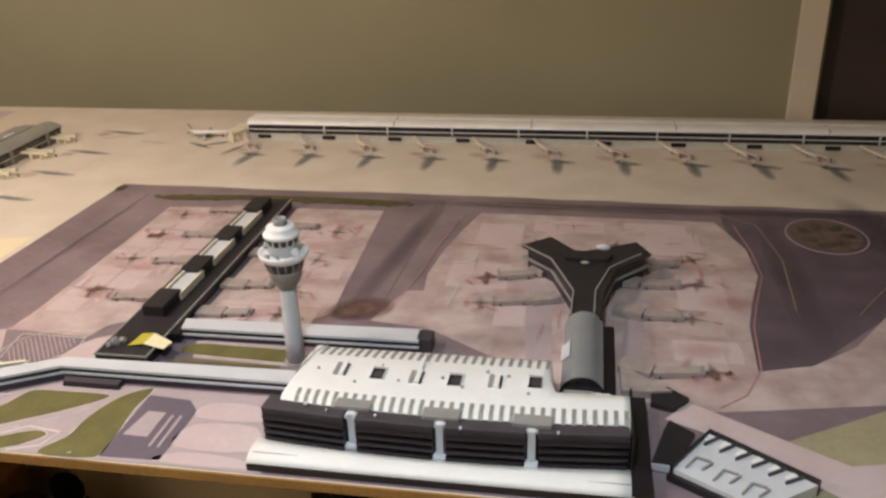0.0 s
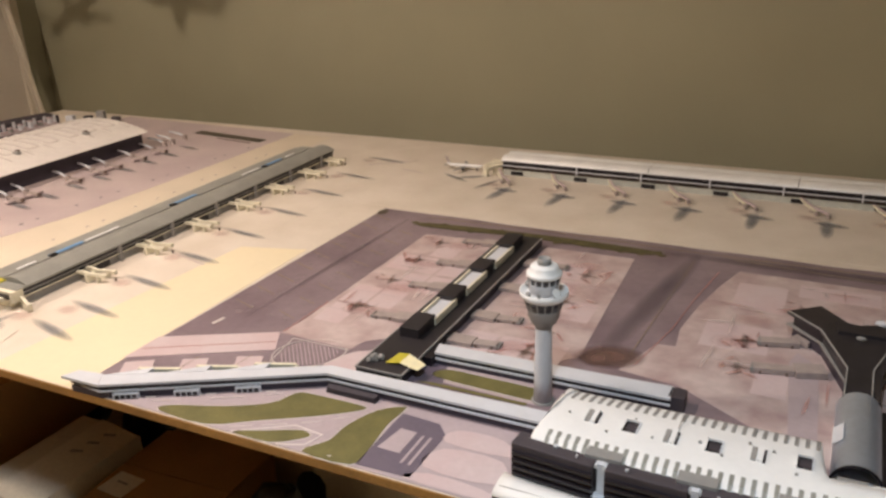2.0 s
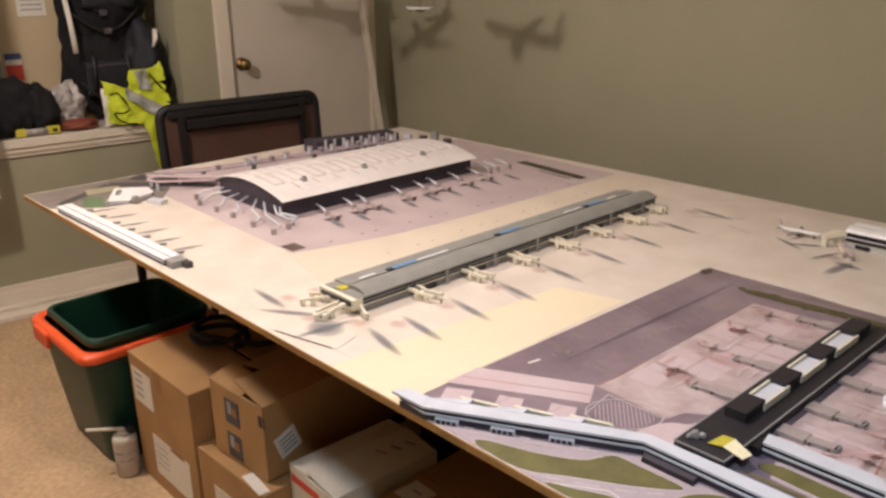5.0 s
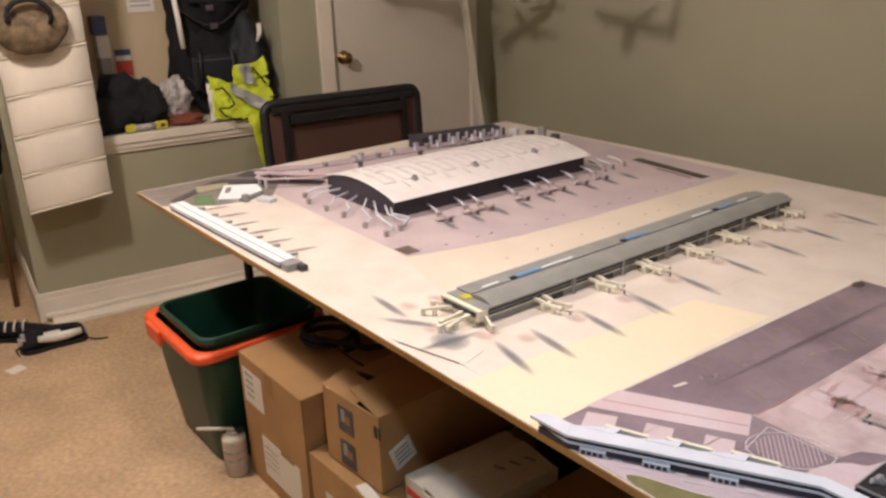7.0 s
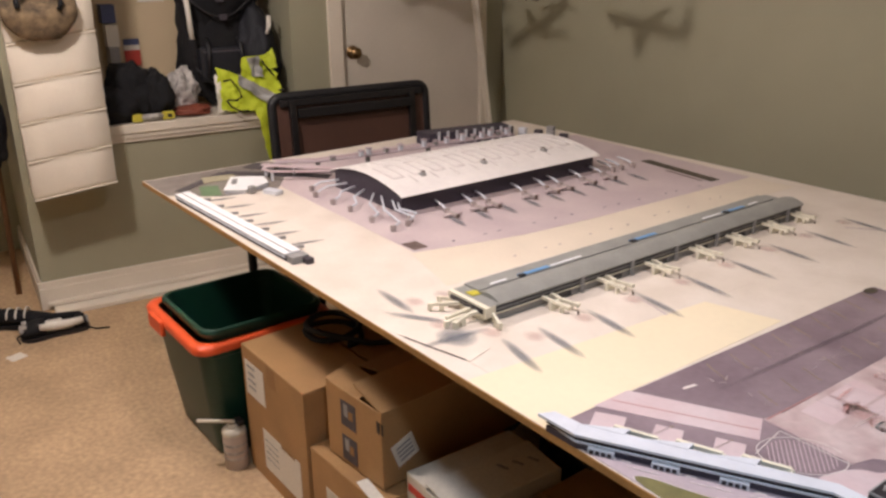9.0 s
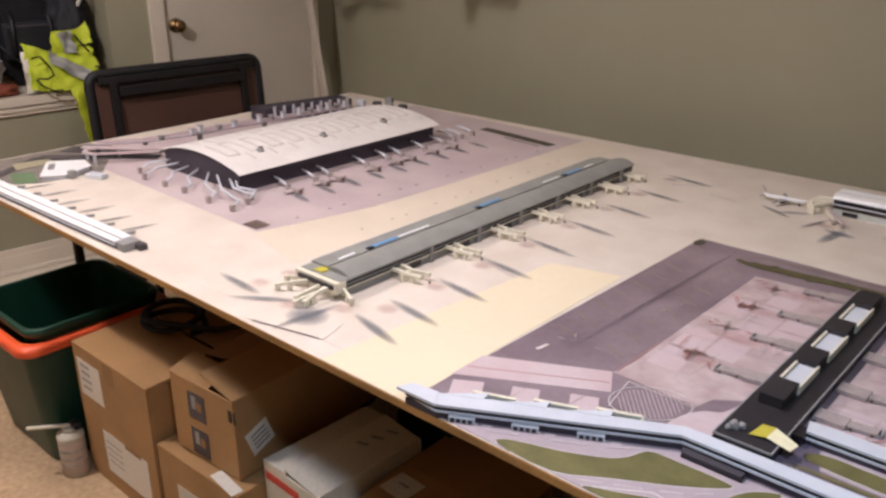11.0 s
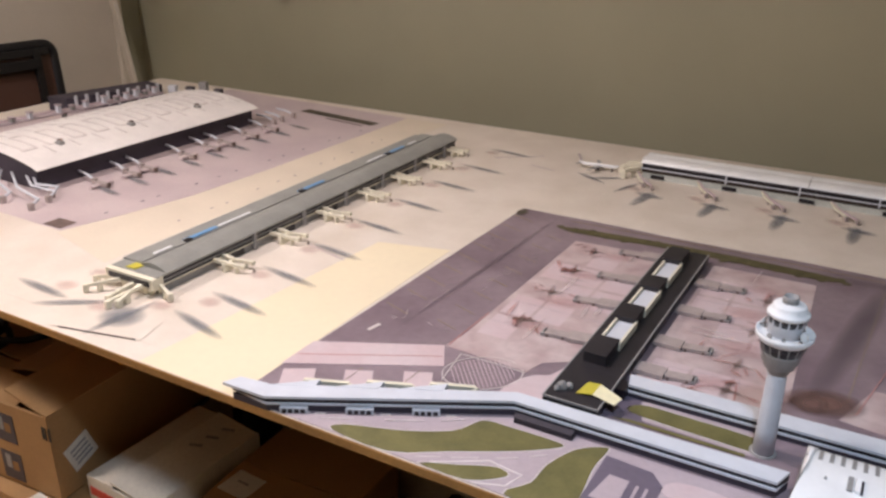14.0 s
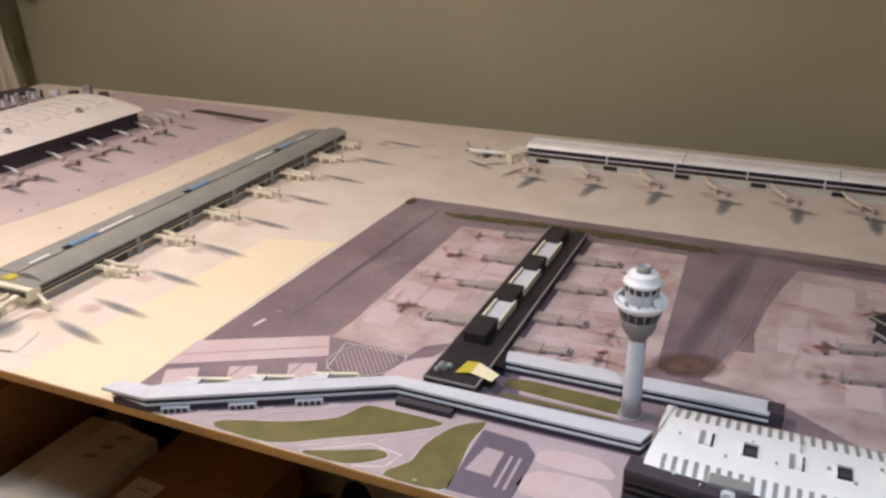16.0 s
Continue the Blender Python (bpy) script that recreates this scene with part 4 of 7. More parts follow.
def roof_y(x, y):
    lim = 0.124
    if x > 0.510 and y > lim:
        y = lim + (y - lim) * 0.02
    return y + bow(x) * max(0, 1 - (y - 0.06) / 0.1)


rings = [[(x0 + (x1 - x0) * i / nx + (0.004 + 0.018 * (y - 0.064) / 0.16 if i == 0 else 0), roof_y(x0 + (x1 - x0) * i / nx, y), T + z) for i in range(nx + 1)] for y, z in ROOF]
bm_sheet(bm, rings, 0.002)
part("roof", bm, WHITE, term)
slab("hall_wall", [(0.168, 0.075), (0.600, 0.075), (0.600, 0.120), (0.504, 0.122), (0.504, 0.222), (0.172, 0.222)], T, T + 0.050, GREYCARD, term)
for i in range(34):
    x = 0.182 + 0.0124 * i
    yb = bow(x)
    for ya, ybk, wid in ((0.066, 0.094, 0.0052), (0.180, 0.215, 0.0048))[:2 if i < 26 else 1]:
        bm = bmesh.new()
        bm_beam(bm, (x + 0.008, roof_y(x, ya), T + roof_z(ya) - 0.0002), (x + 0.008, roof_y(x, (ya + ybk) / 2), T + roof_z((ya + ybk) / 2) - 0.0002), wid, 0.0012)
        bm_beam(bm, (x + 0.008, roof_y(x, (ya + ybk) / 2), T + roof_z((ya + ybk) / 2) - 0.0002), (x + 0.008, roof_y(x, ybk), T + roof_z(ybk) - 0.0002), wid, 0.0012)
        part("roof_slot", bm, MIDGREY if ya < 0.1 else GREYCARD, term)
    box("roof_rib", (x + 0.0018, roof_y(x, 0.0665), T + roof_z(0.0665) + 0.0008), (0.0048, 0.008, 0.005), WHITE, term)
for i in range(6):
    x = 0.231 + 0.0512 * i
    y = 0.139 - 0.008 * math.sin(math.pi * i / 5)
    if i % 2:
        box("skylight_pit", (x, y, T + 0.0728), (0.017, 0.024, 0.0016), DARK, term)
        box("skylight_glass", (x + 0.001, y - 0.003, T + 0.0740), (0.013, 0.013, 0.0012), CHARCOAL, term)
        box("skylight_curb", (x - 0.009, y, T + 0.0740), (0.002, 0.026, 0.005), WHITE, term)
        box("skylight_curb", (x, y + 0.0125, T + 0.0740), (0.020, 0.002, 0.005), WHITE, term)
        box("skylight_curb", (x + 0.009, y, T + 0.0735), (0.0014, 0.026, 0.003), BLUEWHITE, term)
    else:
        box("skylight_bar", (x - 0.005, y, T + 0.0735), (0.006, 0.027, 0.004), GREYCARD, term)
        box("skylight_bar", (x + 0.003, y, T + 0.0745), (0.006, 0.030, 0.006), WHITE, term)
        # charcoal strip paints the shadow beside the white bar
        box("skylight_gap", (x + 0.0075, y, T + 0.0728), (0.003, 0.028, 0.0014), CHARCOAL, term)
r_ = random.Random(3)
for i in range(11):
    x = 0.20 + 0.028 * i
    bs = r_.uniform(0.0022, 0.0042)
    box("roof_vent", (x, 0.112 + r_.uniform(-0.004, 0.05), T + 0.0742), (bs, bs, 0.002), GREYCARD, term)
for x, y, l in ((0.205, 0.085, 0.010), (0.235, 0.078, 0.004), (0.298, 0.078, 0.007), (0.405, 0.068, 0.006), (0.52, 0.068, 0.005)):
    box("roof_cabinet", (x, y - 0.014 + bow(x), T + 0.0675), (l * 0.5, 0.004, 0.003), BLUEWHITE, term, bevel=0.0005)
box("roof_seam", (0.338, 0.155, T + 0.0725), (0.0014, 0.070, 0.0014), GREYCARD, term)
for k, (xa, xb) in enumerate(((0.150, 0.259), (0.273, 0.371), (0.385, 0.482), (0.496, 0.603))):
    xm = (xa + xb) / 2
    yb = 0.054 + bow(xm) * 0.9
    tilt = math.degrees(math.atan2((bow(xb) - bow(xa)) * 0.9, xb - xa))
    box("louvre_block", (xm, yb + 0.016, T + 0.040), (xb - xa, 0.030, 0.050), CHARCOAL, term, rz=tilt, bevel=0.002)
    for j in range(4):
        box("louvre", (xm, yb - 0.0002, T + 0.0215 + 0.0105 * j), (xb - xa - 0.002, 0.007, 0.0045), DARK, term, rz=tilt, bevel=0.001)
    if k < 3:
        box("portal_post", (xb + 0.007, yb + 0.010, T + 0.040), (0.009, 0.012, 0.050), BLUEWHITE, term)
        box("portal_foot", (xb + 0.007, yb + 0.002, T + 0.019), (0.016, 0.012, 0.006), BLUEWHITE, term, bevel=0.001)
        box("portal_cap", (xb + 0.007, yb + 0.022, T + 0.0675), (0.046, 0.020, 0.006), GREYCARD, term, bevel=0.001)
bm = bmesh.new()
rings = [[(0.140 + (0.470) * i / 20, y + 0.9 * bow(0.140 + 0.47 * i / 20) * k, T + z) for i in range(21)] for y, z, k in ((0.052, 0.016, 1), (0.034, 0.018, 0.7), (0.018, 0.016, 0.35), (0.010, 0.011, 0.1))]
bm_sheet(bm, rings, 0.002)
part("forecourt_deck", bm, WHITE, term)
box("deck_edge", (0.375, 0.0115, T + 0.005), (0.468, 0.006, 0.010), DARK, term)
box("deck_kerb", (0.375, 0.030 - 0.006, T + 0.0182), (0.460, 0.0016, 0.0016), GREYCARD, term)
slab("deck_fill", rect(0.146, 0.016, 0.604, 0.050), T, T + 0.009, CHARCOAL, term)
# dark channel that carries the terminal's shadow on its right as black colour
box("side_channel", (0.618, 0.105, T + 0.010), (0.024, 0.19, 0.020), DARK, term)
box("plant_box", (0.540, 0.140, T + 0.029), (0.034, 0.022, 0.058), GREYCARD, term, bevel=0.001)
box("plant_box", (0.572, 0.138, T + 0.030), (0.020, 0.014, 0.060), WHITE, term, bevel=0.001)
box("side_rail", (0.6065, 0.10, T + 0.034), (0.003, 0.10, 0.066), DARK, term)

# Y-shaped pier
yp = model("model_y_pier", "black Y-shaped pier with a silver barrel vault")
bm = bmesh.new()
arc = [(math.cos(math.pi * k / 14), math.sin(math.pi * k / 14)) for k in range(15)]
rings = [[(0.546 + 0.0275 * a, y, T + 0.028 + 0.027 * b) for a, b in arc] for y in (0.178, 0.21, 0.25, 0.29, 0.33, 0.365)]
bm_sheet(bm, rings, 0.0016)
soft_edges(part("barrel_vault", bm, VAULT, yp, "silver foil barrel vault"))
slab("vault_base", rect(0.5195, 0.182, 0.5725, 0.368), T, T + 0.030, BLUEWHITE, yp)
bm = bmesh.new()
bm_sheet(bm, [[(0.546 + q * a, y, T + 0.028 + q * b) for a, b in arc] for y, q in ((0.177, 0.0281), (0.180, 0.0281))], 0.003)
part("vault_rim", bm, DARK, yp)
box("vault_tag", (0.5215, 0.262, T + 0.0475), (0.016, 0.040, 0.0014), BLUEWHITE, yp, rz=0)
yp.children[-1].matrix_basis = Matrix.Translation((0.5215, 0.262, T + 0.0475)) @ Matrix.Rotation(radians(-42), 4, "Y") @ Matrix.Translation((-0.5215, -0.262, -T - 0.0475))
# black strip stands in for the shadow along the vault's right side
slab("vault_shadow_gap", rect(0.575, 0.170, 0.592, 0.40), T, T + 0.012, DARK, yp)
OUT = [(0.523, 0.362), (0.571, 0.362), (0.575, 0.450), (0.596, 0.538), (0.658, 0.604), (0.634, 0.654), (0.576, 0.620), (0.531, 0.600), (0.480, 0.662), (0.430, 0.620), (0.484, 0.566), (0.526, 0.448)]
slab("roof", OUT, T + 0.042, T + 0.047, BLACK, yp)
cx, cy = 0.546, 0.53
sc = [((x - cx) * 0.90 + cx, (y - cy) * 0.97 + cy) for x, y in OUT]
slab("window_band", sc, T + 0.0245, T + 0.042, DARK, yp)
slab("pale_sill", OUT, T + 0.022, T + 0.0245, GREYCARD, yp)
slab("lower_storey", sc, T, T + 0.022, NAVY, yp)
slab("roof_edge", band([(0.432, 0.618), (0.485, 0.565), (0.527, 0.448), (0.525, 0.366)], 0.0024), T + 0.047, T + 0.0492, GREYCARD, yp)
slab("roof_edge", band([(0.560, 0.366), (0.562, 0.452), (0.586, 0.540), (0.640, 0.600)], 0.0022), T + 0.047, T + 0.0492, GREYCARD, yp)
slab("roof_hump", [(0.510, 0.560), (0.582, 0.560), (0.592, 0.585), (0.566, 0.603), (0.540, 0.592), (0.506, 0.598)], T + 0.047, T + 0.053, BLACK, yp)
for x, y, r in ((0.544, 0.55, 0.006), (0.575, 0.617, 0.010)):
    bm = bmesh.new()
    bmesh.ops.create_icosphere(bm, subdivisions=2, radius=r)
    for v in bm.verts:
        v.co = Vector((v.co.x * 1.3 + x, v.co.y * 0.7 + y, v.co.z * 0.6 + T + 0.050))
    part("roof_scrap", bm, BLUEWHITE if r > 0.008 else GREYCARD, yp)
for a, b, c in (((0.470, 0.615), (0.455, 0.585), (0.395, 0.570)), ((0.50, 0.50), (0.455, 0.485), (0.395, 0.475)), ((0.61, 0.575), (0.64, 0.563), (0.705, 0.570)), ((0.595, 0.47), (0.64, 0.455), (0.70, 0.455)), ((0.648, 0.640), (0.675, 0.650), (0.705, 0.652)), ((0.60, 0.30), (0.645, 0.285), (0.715, 0.295))):
    j = thing("jet_bridge", "low grey card jet bridge on the Y-shaped pier", "jet bridge", group="jet bridges of the Y pier")
    stand_bridge(j, a, b, c, 0.009)
ink("apron_box", [(0.462, 0.30), (0.50, 0.30), (0.49, 0.52), (0.455, 0.56), (0.445, 0.52)], ROAD, L3)
ink("apron_box", [(0.60, 0.32), (0.632, 0.32), (0.64, 0.44), (0.66, 0.52), (0.62, 0.52)], ROAD, L3)
wedge = model("model_shed", "grey card wedge beside the silver vault")
slab("roof", [(0.598, 0.292), (0.668, 0.232), (0.636, 0.226), (0.600, 0.225)], T, T + 0.013, BRIDGE_GREY, wedge)
dk = model("model_plinth", "black card plinths beside the terminal")
slab("plinth", [(0.640, 0.232), (0.662, 0.246), (0.690, 0.222), (0.666, 0.196), (0.638, 0.205)], T + 0.003, T + 0.010, BLACK, dk)
slab("plinth", [(0.632, 0.080), (0.652, 0.150), (0.66, 0.170), (0.690, 0.145), (0.655, 0.072)], T + 0.003, T + 0.009, BLACK, dk)
slab("plinth_edge", band([(0.628, 0.205), (0.630, 0.075), (0.655, 0.072)], 0.003), T + 0.003, T + 0.012, BLUEWHITE, dk)
ink("white_road", [(0.655, 0.180), (0.690, 0.222), (0.96, 0.055), (0.985, 0.0052), (0.90, 0.0052), (0.735, 0.140)], PINK_PALE, L4)

# car park building
cp = model("model_car_park", "pale blue card car park with dark zigzag frames")
W_, N_, E_, S_ = Vector((0.654, 0.062)), Vector((0.706, 0.136)), Vector((0.818, 0.054)), Vector((0.745, 0.004))
quad = [tuple(W_), tuple(N_), tuple(E_), tuple(S_)]
slab("deck", quad, T + 0.003, T + 0.018, BLUEWHITE, cp)
slab("parapet", band([tuple(W_), tuple(N_), tuple(E_)], 0.005), T + 0.003, T + 0.023, BLACK, cp)
slab("base_edge", band([tuple(W_ - Vector((0.004, 0.002))), tuple(S_ - Vector((0.006, -0.0005)))], 0.006), T + 0.003, T + 0.012, DARK, cp)
for i in range(6):
    f = 0.10 + 0.155 * i
    a = N_.lerp(E_, f)
    b = W_.lerp(S_, f)
    q = a.lerp(b, 0.20)
    slab("roof_truss", band([tuple(a.lerp(b, 0.03)), (q.x - 0.010, q.y - 0.004)], 0.0026), T + 0.018, T + 0.022, CHARCOAL, cp)
    slab("roof_panel", band([tuple(N_.lerp(E_, f - 0.06).lerp(W_.lerp(S_, f - 0.06), 0.04)), tuple(N_.lerp(E_, f - 0.06).lerp(W_.lerp(S_, f - 0.06), 0.20))], 0.008), T + 0.018, T + 0.0195, WHITE, cp)
for f in (0.12, 0.42, 0.72):
    a = N_.lerp(E_, f).lerp(W_.lerp(S_, f), 0.72)
    for dx, dy, ex, ey in ((0, 0, 0.014, 0.020), (0.014, 0.020, 0.030, 0.014), (0.018, -0.002, 0.032, 0.012)):
        slab("ramp_wall", band([(a.x + dx - 0.01, a.y + dy - 0.012), (a.x + ex - 0.01, a.y + ey - 0.012)], 0.0022), T + 0.018, T + 0.021, GREYCARD, cp)

# long grey pier
mp = model("model_pier", "long grey card pier with blue roof lights")
MX0, MX1, MY0, MY1 = -1.064, -0.945, 0.185, 1.325
slab("base", rect(MX0 + 0.008, MY0 + 0.01, MX1 - 0.006, MY1), T, T + 0.020, GREYCARD, mp)
slab("window_band", rect(MX0 + 0.004, MY0 + 0.004, MX1 - 0.002, MY1 - 0.002), T + 0.020, T + 0.036, DARK, mp)
slab("mid_band", rect(MX0 + 0.003, MY0 + 0.003, MX1, MY1), T + 0.026, T + 0.0285, GREYCARD, mp)
slab("cornice", rect(MX0, MY0, MX1 + 0.002, MY1 + 0.002), T + 0.036, T + 0.040, MIDGREY, mp)
slab("sill", rect(MX0 + 0.001, MY0 + 0.001, MX1 + 0.001, MY1), T + 0.018, T + 0.0205, IVORY, mp)
bm = bmesh.new()
rings = [[(MX0 + 0.052 + 0.068 * t, y, T + 0.040 + 0.011 * math.sin(math.pi * (0.12 + 0.88 * t))) for t in (k / 10 for k in range(11))] + [(MX1 + 0.001, y, T + 0.039), (MX0 + 0.052, y, T + 0.039)] for y in (MY0 + 0.025, MY0 + 0.3, MY0 + 0.6, MY0 + 0.9, MY1 + 0.004)]
bm_rings(bm, rings)
soft_edges(part("barrel_roof", bm, MIDGREY, mp))
slab("flat_roof", rect(MX0 - 0.002, MY0 + 0.030, MX0 + 0.047, MY1 - 0.03), T + 0.040, T + 0.044, MIDGREY, mp)
slab("roof_gutter", rect(MX0 + 0.047, MY0 + 0.03, MX0 + 0.052, MY1 - 0.02), T + 0.040, T + 0.0412, DARK, mp)
for y0, y1, mt in ((0.335, 0.425, SKYBLUE), (0.432, 0.53, WHITE), (0.70, 0.795, SKYBLUE), (0.985, 1.06, WHITE), (1.075, 1.165, SKYBLUE), (0.255, 0.300, WHITE), (1.19, 1.23, WHITE)):
    w = 0.011 if mt == SKYBLUE else 0.006
    box("roof_light", (MX0 + 0.038, (y0 + y1) / 2, T + 0.0445), (w, y1 - y0, 0.003), mt, mp)
    if mt == SKYBLUE:
        box("roof_hatch", (MX0 + 0.042, y0 + 0.006, T + 0.0455), (0.010, 0.016, 0.004), DARK, mp)
slab("end_wall", rect(MX0 - 0.004, MY0 - 0.012, MX1 + 0.003, MY0 + 0.014), T + 0.016, T + 0.0385, IVORY, mp)
box("end_window", ((MX0 + MX1) / 2, MY0 - 0.0125, T + 0.0285), (0.106, 0.004, 0.010), DARK, mp)
slab("yellow_tag", [(-1.030, 0.190), (-1.006, 0.190), (-1.004, 0.214), (-1.026, 0.212)], T + 0.040, T + 0.0425, NOTE_YELLOW, mp)
for y in (0.34, 0.505, 0.665, 0.825, 0.985, 1.145):
    box("door_opening", (MX1 - 0.0065, y + 0.065, T + 0.008), (0.004, 0.036, 0.014), DARK, mp)
    box("stair_tower", (MX1 + 0.001, y + 0.11, T + 0.021), (0.008, 0.008, 0.036), GREYCARD, mp)


def gate_bridge(x, y, s=1.0, flip=1):
    j = thing("jet_bridge", "ivory card jet bridge with legs", "jet bridge", group="jet bridges of the grey pier")
    for y_off in (-0.012, 0.014):
        bm = bmesh.new()
        bm_beam(bm, (x, y + y_off, T + 0.017), (x + 0.030 * s, y + y_off * 0.8, T + 0.016), 0.008, 0.007)
        bm_beam(bm, (x + 0.030 * s, y + y_off * 0.8, T + 0.016), (x + 0.066 * s, y + y_off + 0.010, T + 0.013), 0.007, 0.006)
        part("bridge_tube", bm, IVORY, j)
        box("bridge_head", (x + 0.068 * s, y + y_off + 0.011, T + 0.0150), (0.010, 0.010, 0.009), IVORY, j, bevel=0.001)
        box("leg", (x + 0.055 * s, y + y_off + 0.006, T + 0.008), (0.003, 0.010, 0.014), IVORY, j)
    box("tie", (x + 0.030 * s, y, T + 0.010), (0.007, 0.034, 0.018), IVORY, j)
    box("tail_mark", (x + 0.085 * s, y + 0.012, T + 0.006), (0.003, 0.003, 0.006), BROWN_MARK, j)


for y in (0.345, 0.515, 0.675, 0.840, 0.990, 1.150):
    gate_bridge(MX1 - 0.002, y, 0.98)
gate_bridge(MX1 - 0.002, 1.285, 0.7)
for ax, ay, bx, by in ((-1.03, 0.182, -1.105, 0.165), (-1.02, 0.18, -1.085, 0.118), (-0.99, 0.182, -1.00, 0.105), (-0.975, 0.180, -0.965, 0.100), (-0.955, 0.195, -0.900, 0.178), (-0.965, 0.182, -0.985, 0.085)):
    j = thing("jet_bridge", "ivory card jet bridge fanned round the pier's end", "jet bridge", group="jet bridges of the grey pier")
    bm = bmesh.new()
    bx, by = ax + (bx - ax) * 0.82, ay + (by - ay) * 0.82
    bm_beam(bm, (ax, ay, T + 0.022), (bx, by, T + 0.012), 0.006, 0.006)
    part("bridge_tube", bm, IVORY, j)
    box("bridge_head", (bx, by, T + 0.011), (0.010, 0.010, 0.015), IVORY, j, bevel=0.001, rz=math.degrees(math.atan2(by - ay, bx - ax)))
    box("leg", ((ax + bx * 2) / 3, (ay + by * 2) / 3, T + 0.008), (0.004, 0.011, 0.012), IVORY, j)
    box("root", (ax, ay + 0.004, T + 0.012), (0.014, 0.012, 0.018), IVORY, j)

# north concourse
co = model("model_concourse", "long silver-roofed concourse with dark window bands")
CX0, CX1, CY0, CY1 = -0.398, 1.62, 1.365, 1.465
slab("base", rect(CX0 + 0.004, CY0 + 0.004, CX1, CY1), T, T + 0.0185, CONC_BASE, co)
slab("lower_window_band", rect(CX0 + 0.002, CY0 + 0.002, CX1, CY1), T + 0.0185, T + 0.0280, BROWN_GLASS, co)
slab("floor_band", rect(CX0, CY0, CX1, CY1), T + 0.0280, T + 0.0305, BLUEWHITE, co)
slab("upper_window_band", rect(CX0 + 0.003, CY0 + 0.003, CX1, CY1 - 0.002), T + 0.0305, T + 0.0425, DARK, co)
slab("cornice", rect(CX0 - 0.002, CY0 - 0.002, CX1, CY1), T + 0.0425, T + 0.044, BLUEWHITE, co)
for xa, xb in ((CX0, 0.02), (0.022, 0.39), (0.392, 0.76), (0.762, 1.13), (1.132, CX1)):
    bm = bmesh.new()
    rings = [[(x, CY0 + 0.024 - 0.024 * math.cos(math.pi * t), T + 0.043 + 0.011 * math.sin(math.pi * t) + 0.004 * t) for t in (k / 10 for k in range(10))]
             + [(x, CY0 + 0.066 - 0.020 * math.cos(math.pi * t), T + 0.047 + 0.008 * math.sin(math.pi * t)) for t in (k / 8 for k in range(9))]
             + [(x, CY1 - 0.008, T + 0.043), (x, CY0 + 0.001, T + 0.042)] for x in (xa, (xa + xb) / 2, xb)]
    bm_rings(bm, rings)
    soft_edges(part("barrel_roof", bm, SILVER, co, "silver foil roof length"))
    box("roof_gutter", ((xa + xb) / 2, CY0 + 0.047, T + 0.0495), (xb - xa, 0.0035, 0.003), DARK, co)
    box("roof_seam", (xb + 0.001, CY0 + 0.024, T + 0.049), (0.002, 0.044, 0.010), GREYCARD, co)
for i in range(11):
    x = -0.17 + 0.178 * i
    box("pilaster", (x - 0.005, CY0 - 0.0005, T + 0.0315), (0.004, 0.004, 0.021), BLUEWHITE, co)
    box("door_opening", (-0.352 + 0.187 * i, CY0 + 0.0035, T + 0.0085), (0.036, 0.004, 0.010), DARK, co)
for i in range(12):
    x = -0.335 + 0.1615 * i
    j = thing("jet_bridge", "pale grey card jet bridge on the silver concourse", "jet bridge", group="jet bridges of the concourse")
    for dx, dy in ((0.0, 0.0), (-0.026, 0.010)):
        bm = bmesh.new()
        bm_beam(bm, (x - 0.072, CY0 + 0.002, T + 0.015), (x - 0.046 + dx * 0.5, CY0 - 0.046 + dy, T + 0.013), 0.0052, 0.0045)
        bm_beam(bm, (x - 0.046 + dx * 0.5, CY0 - 0.046 + dy, T + 0.013), (x - 0.004 + dx, CY0 - 0.088 + dy, T + 0.009), 0.0052, 0.0045)
        part("bridge_tube", bm, IVORY if dx else PINK_PALE, j)
        box("bridge_head", (x - 0.004 + dx, CY0 - 0.090 + dy, T + 0.0075), (0.008, 0.009, 0.010), BRIDGE_GREY, j, bevel=0.001, rz=40)
    box("leg", (x - 0.046, CY0 - 0.048, T + 0.007), (0.004, 0.009, 0.013), BRIDGE_GREY, j)


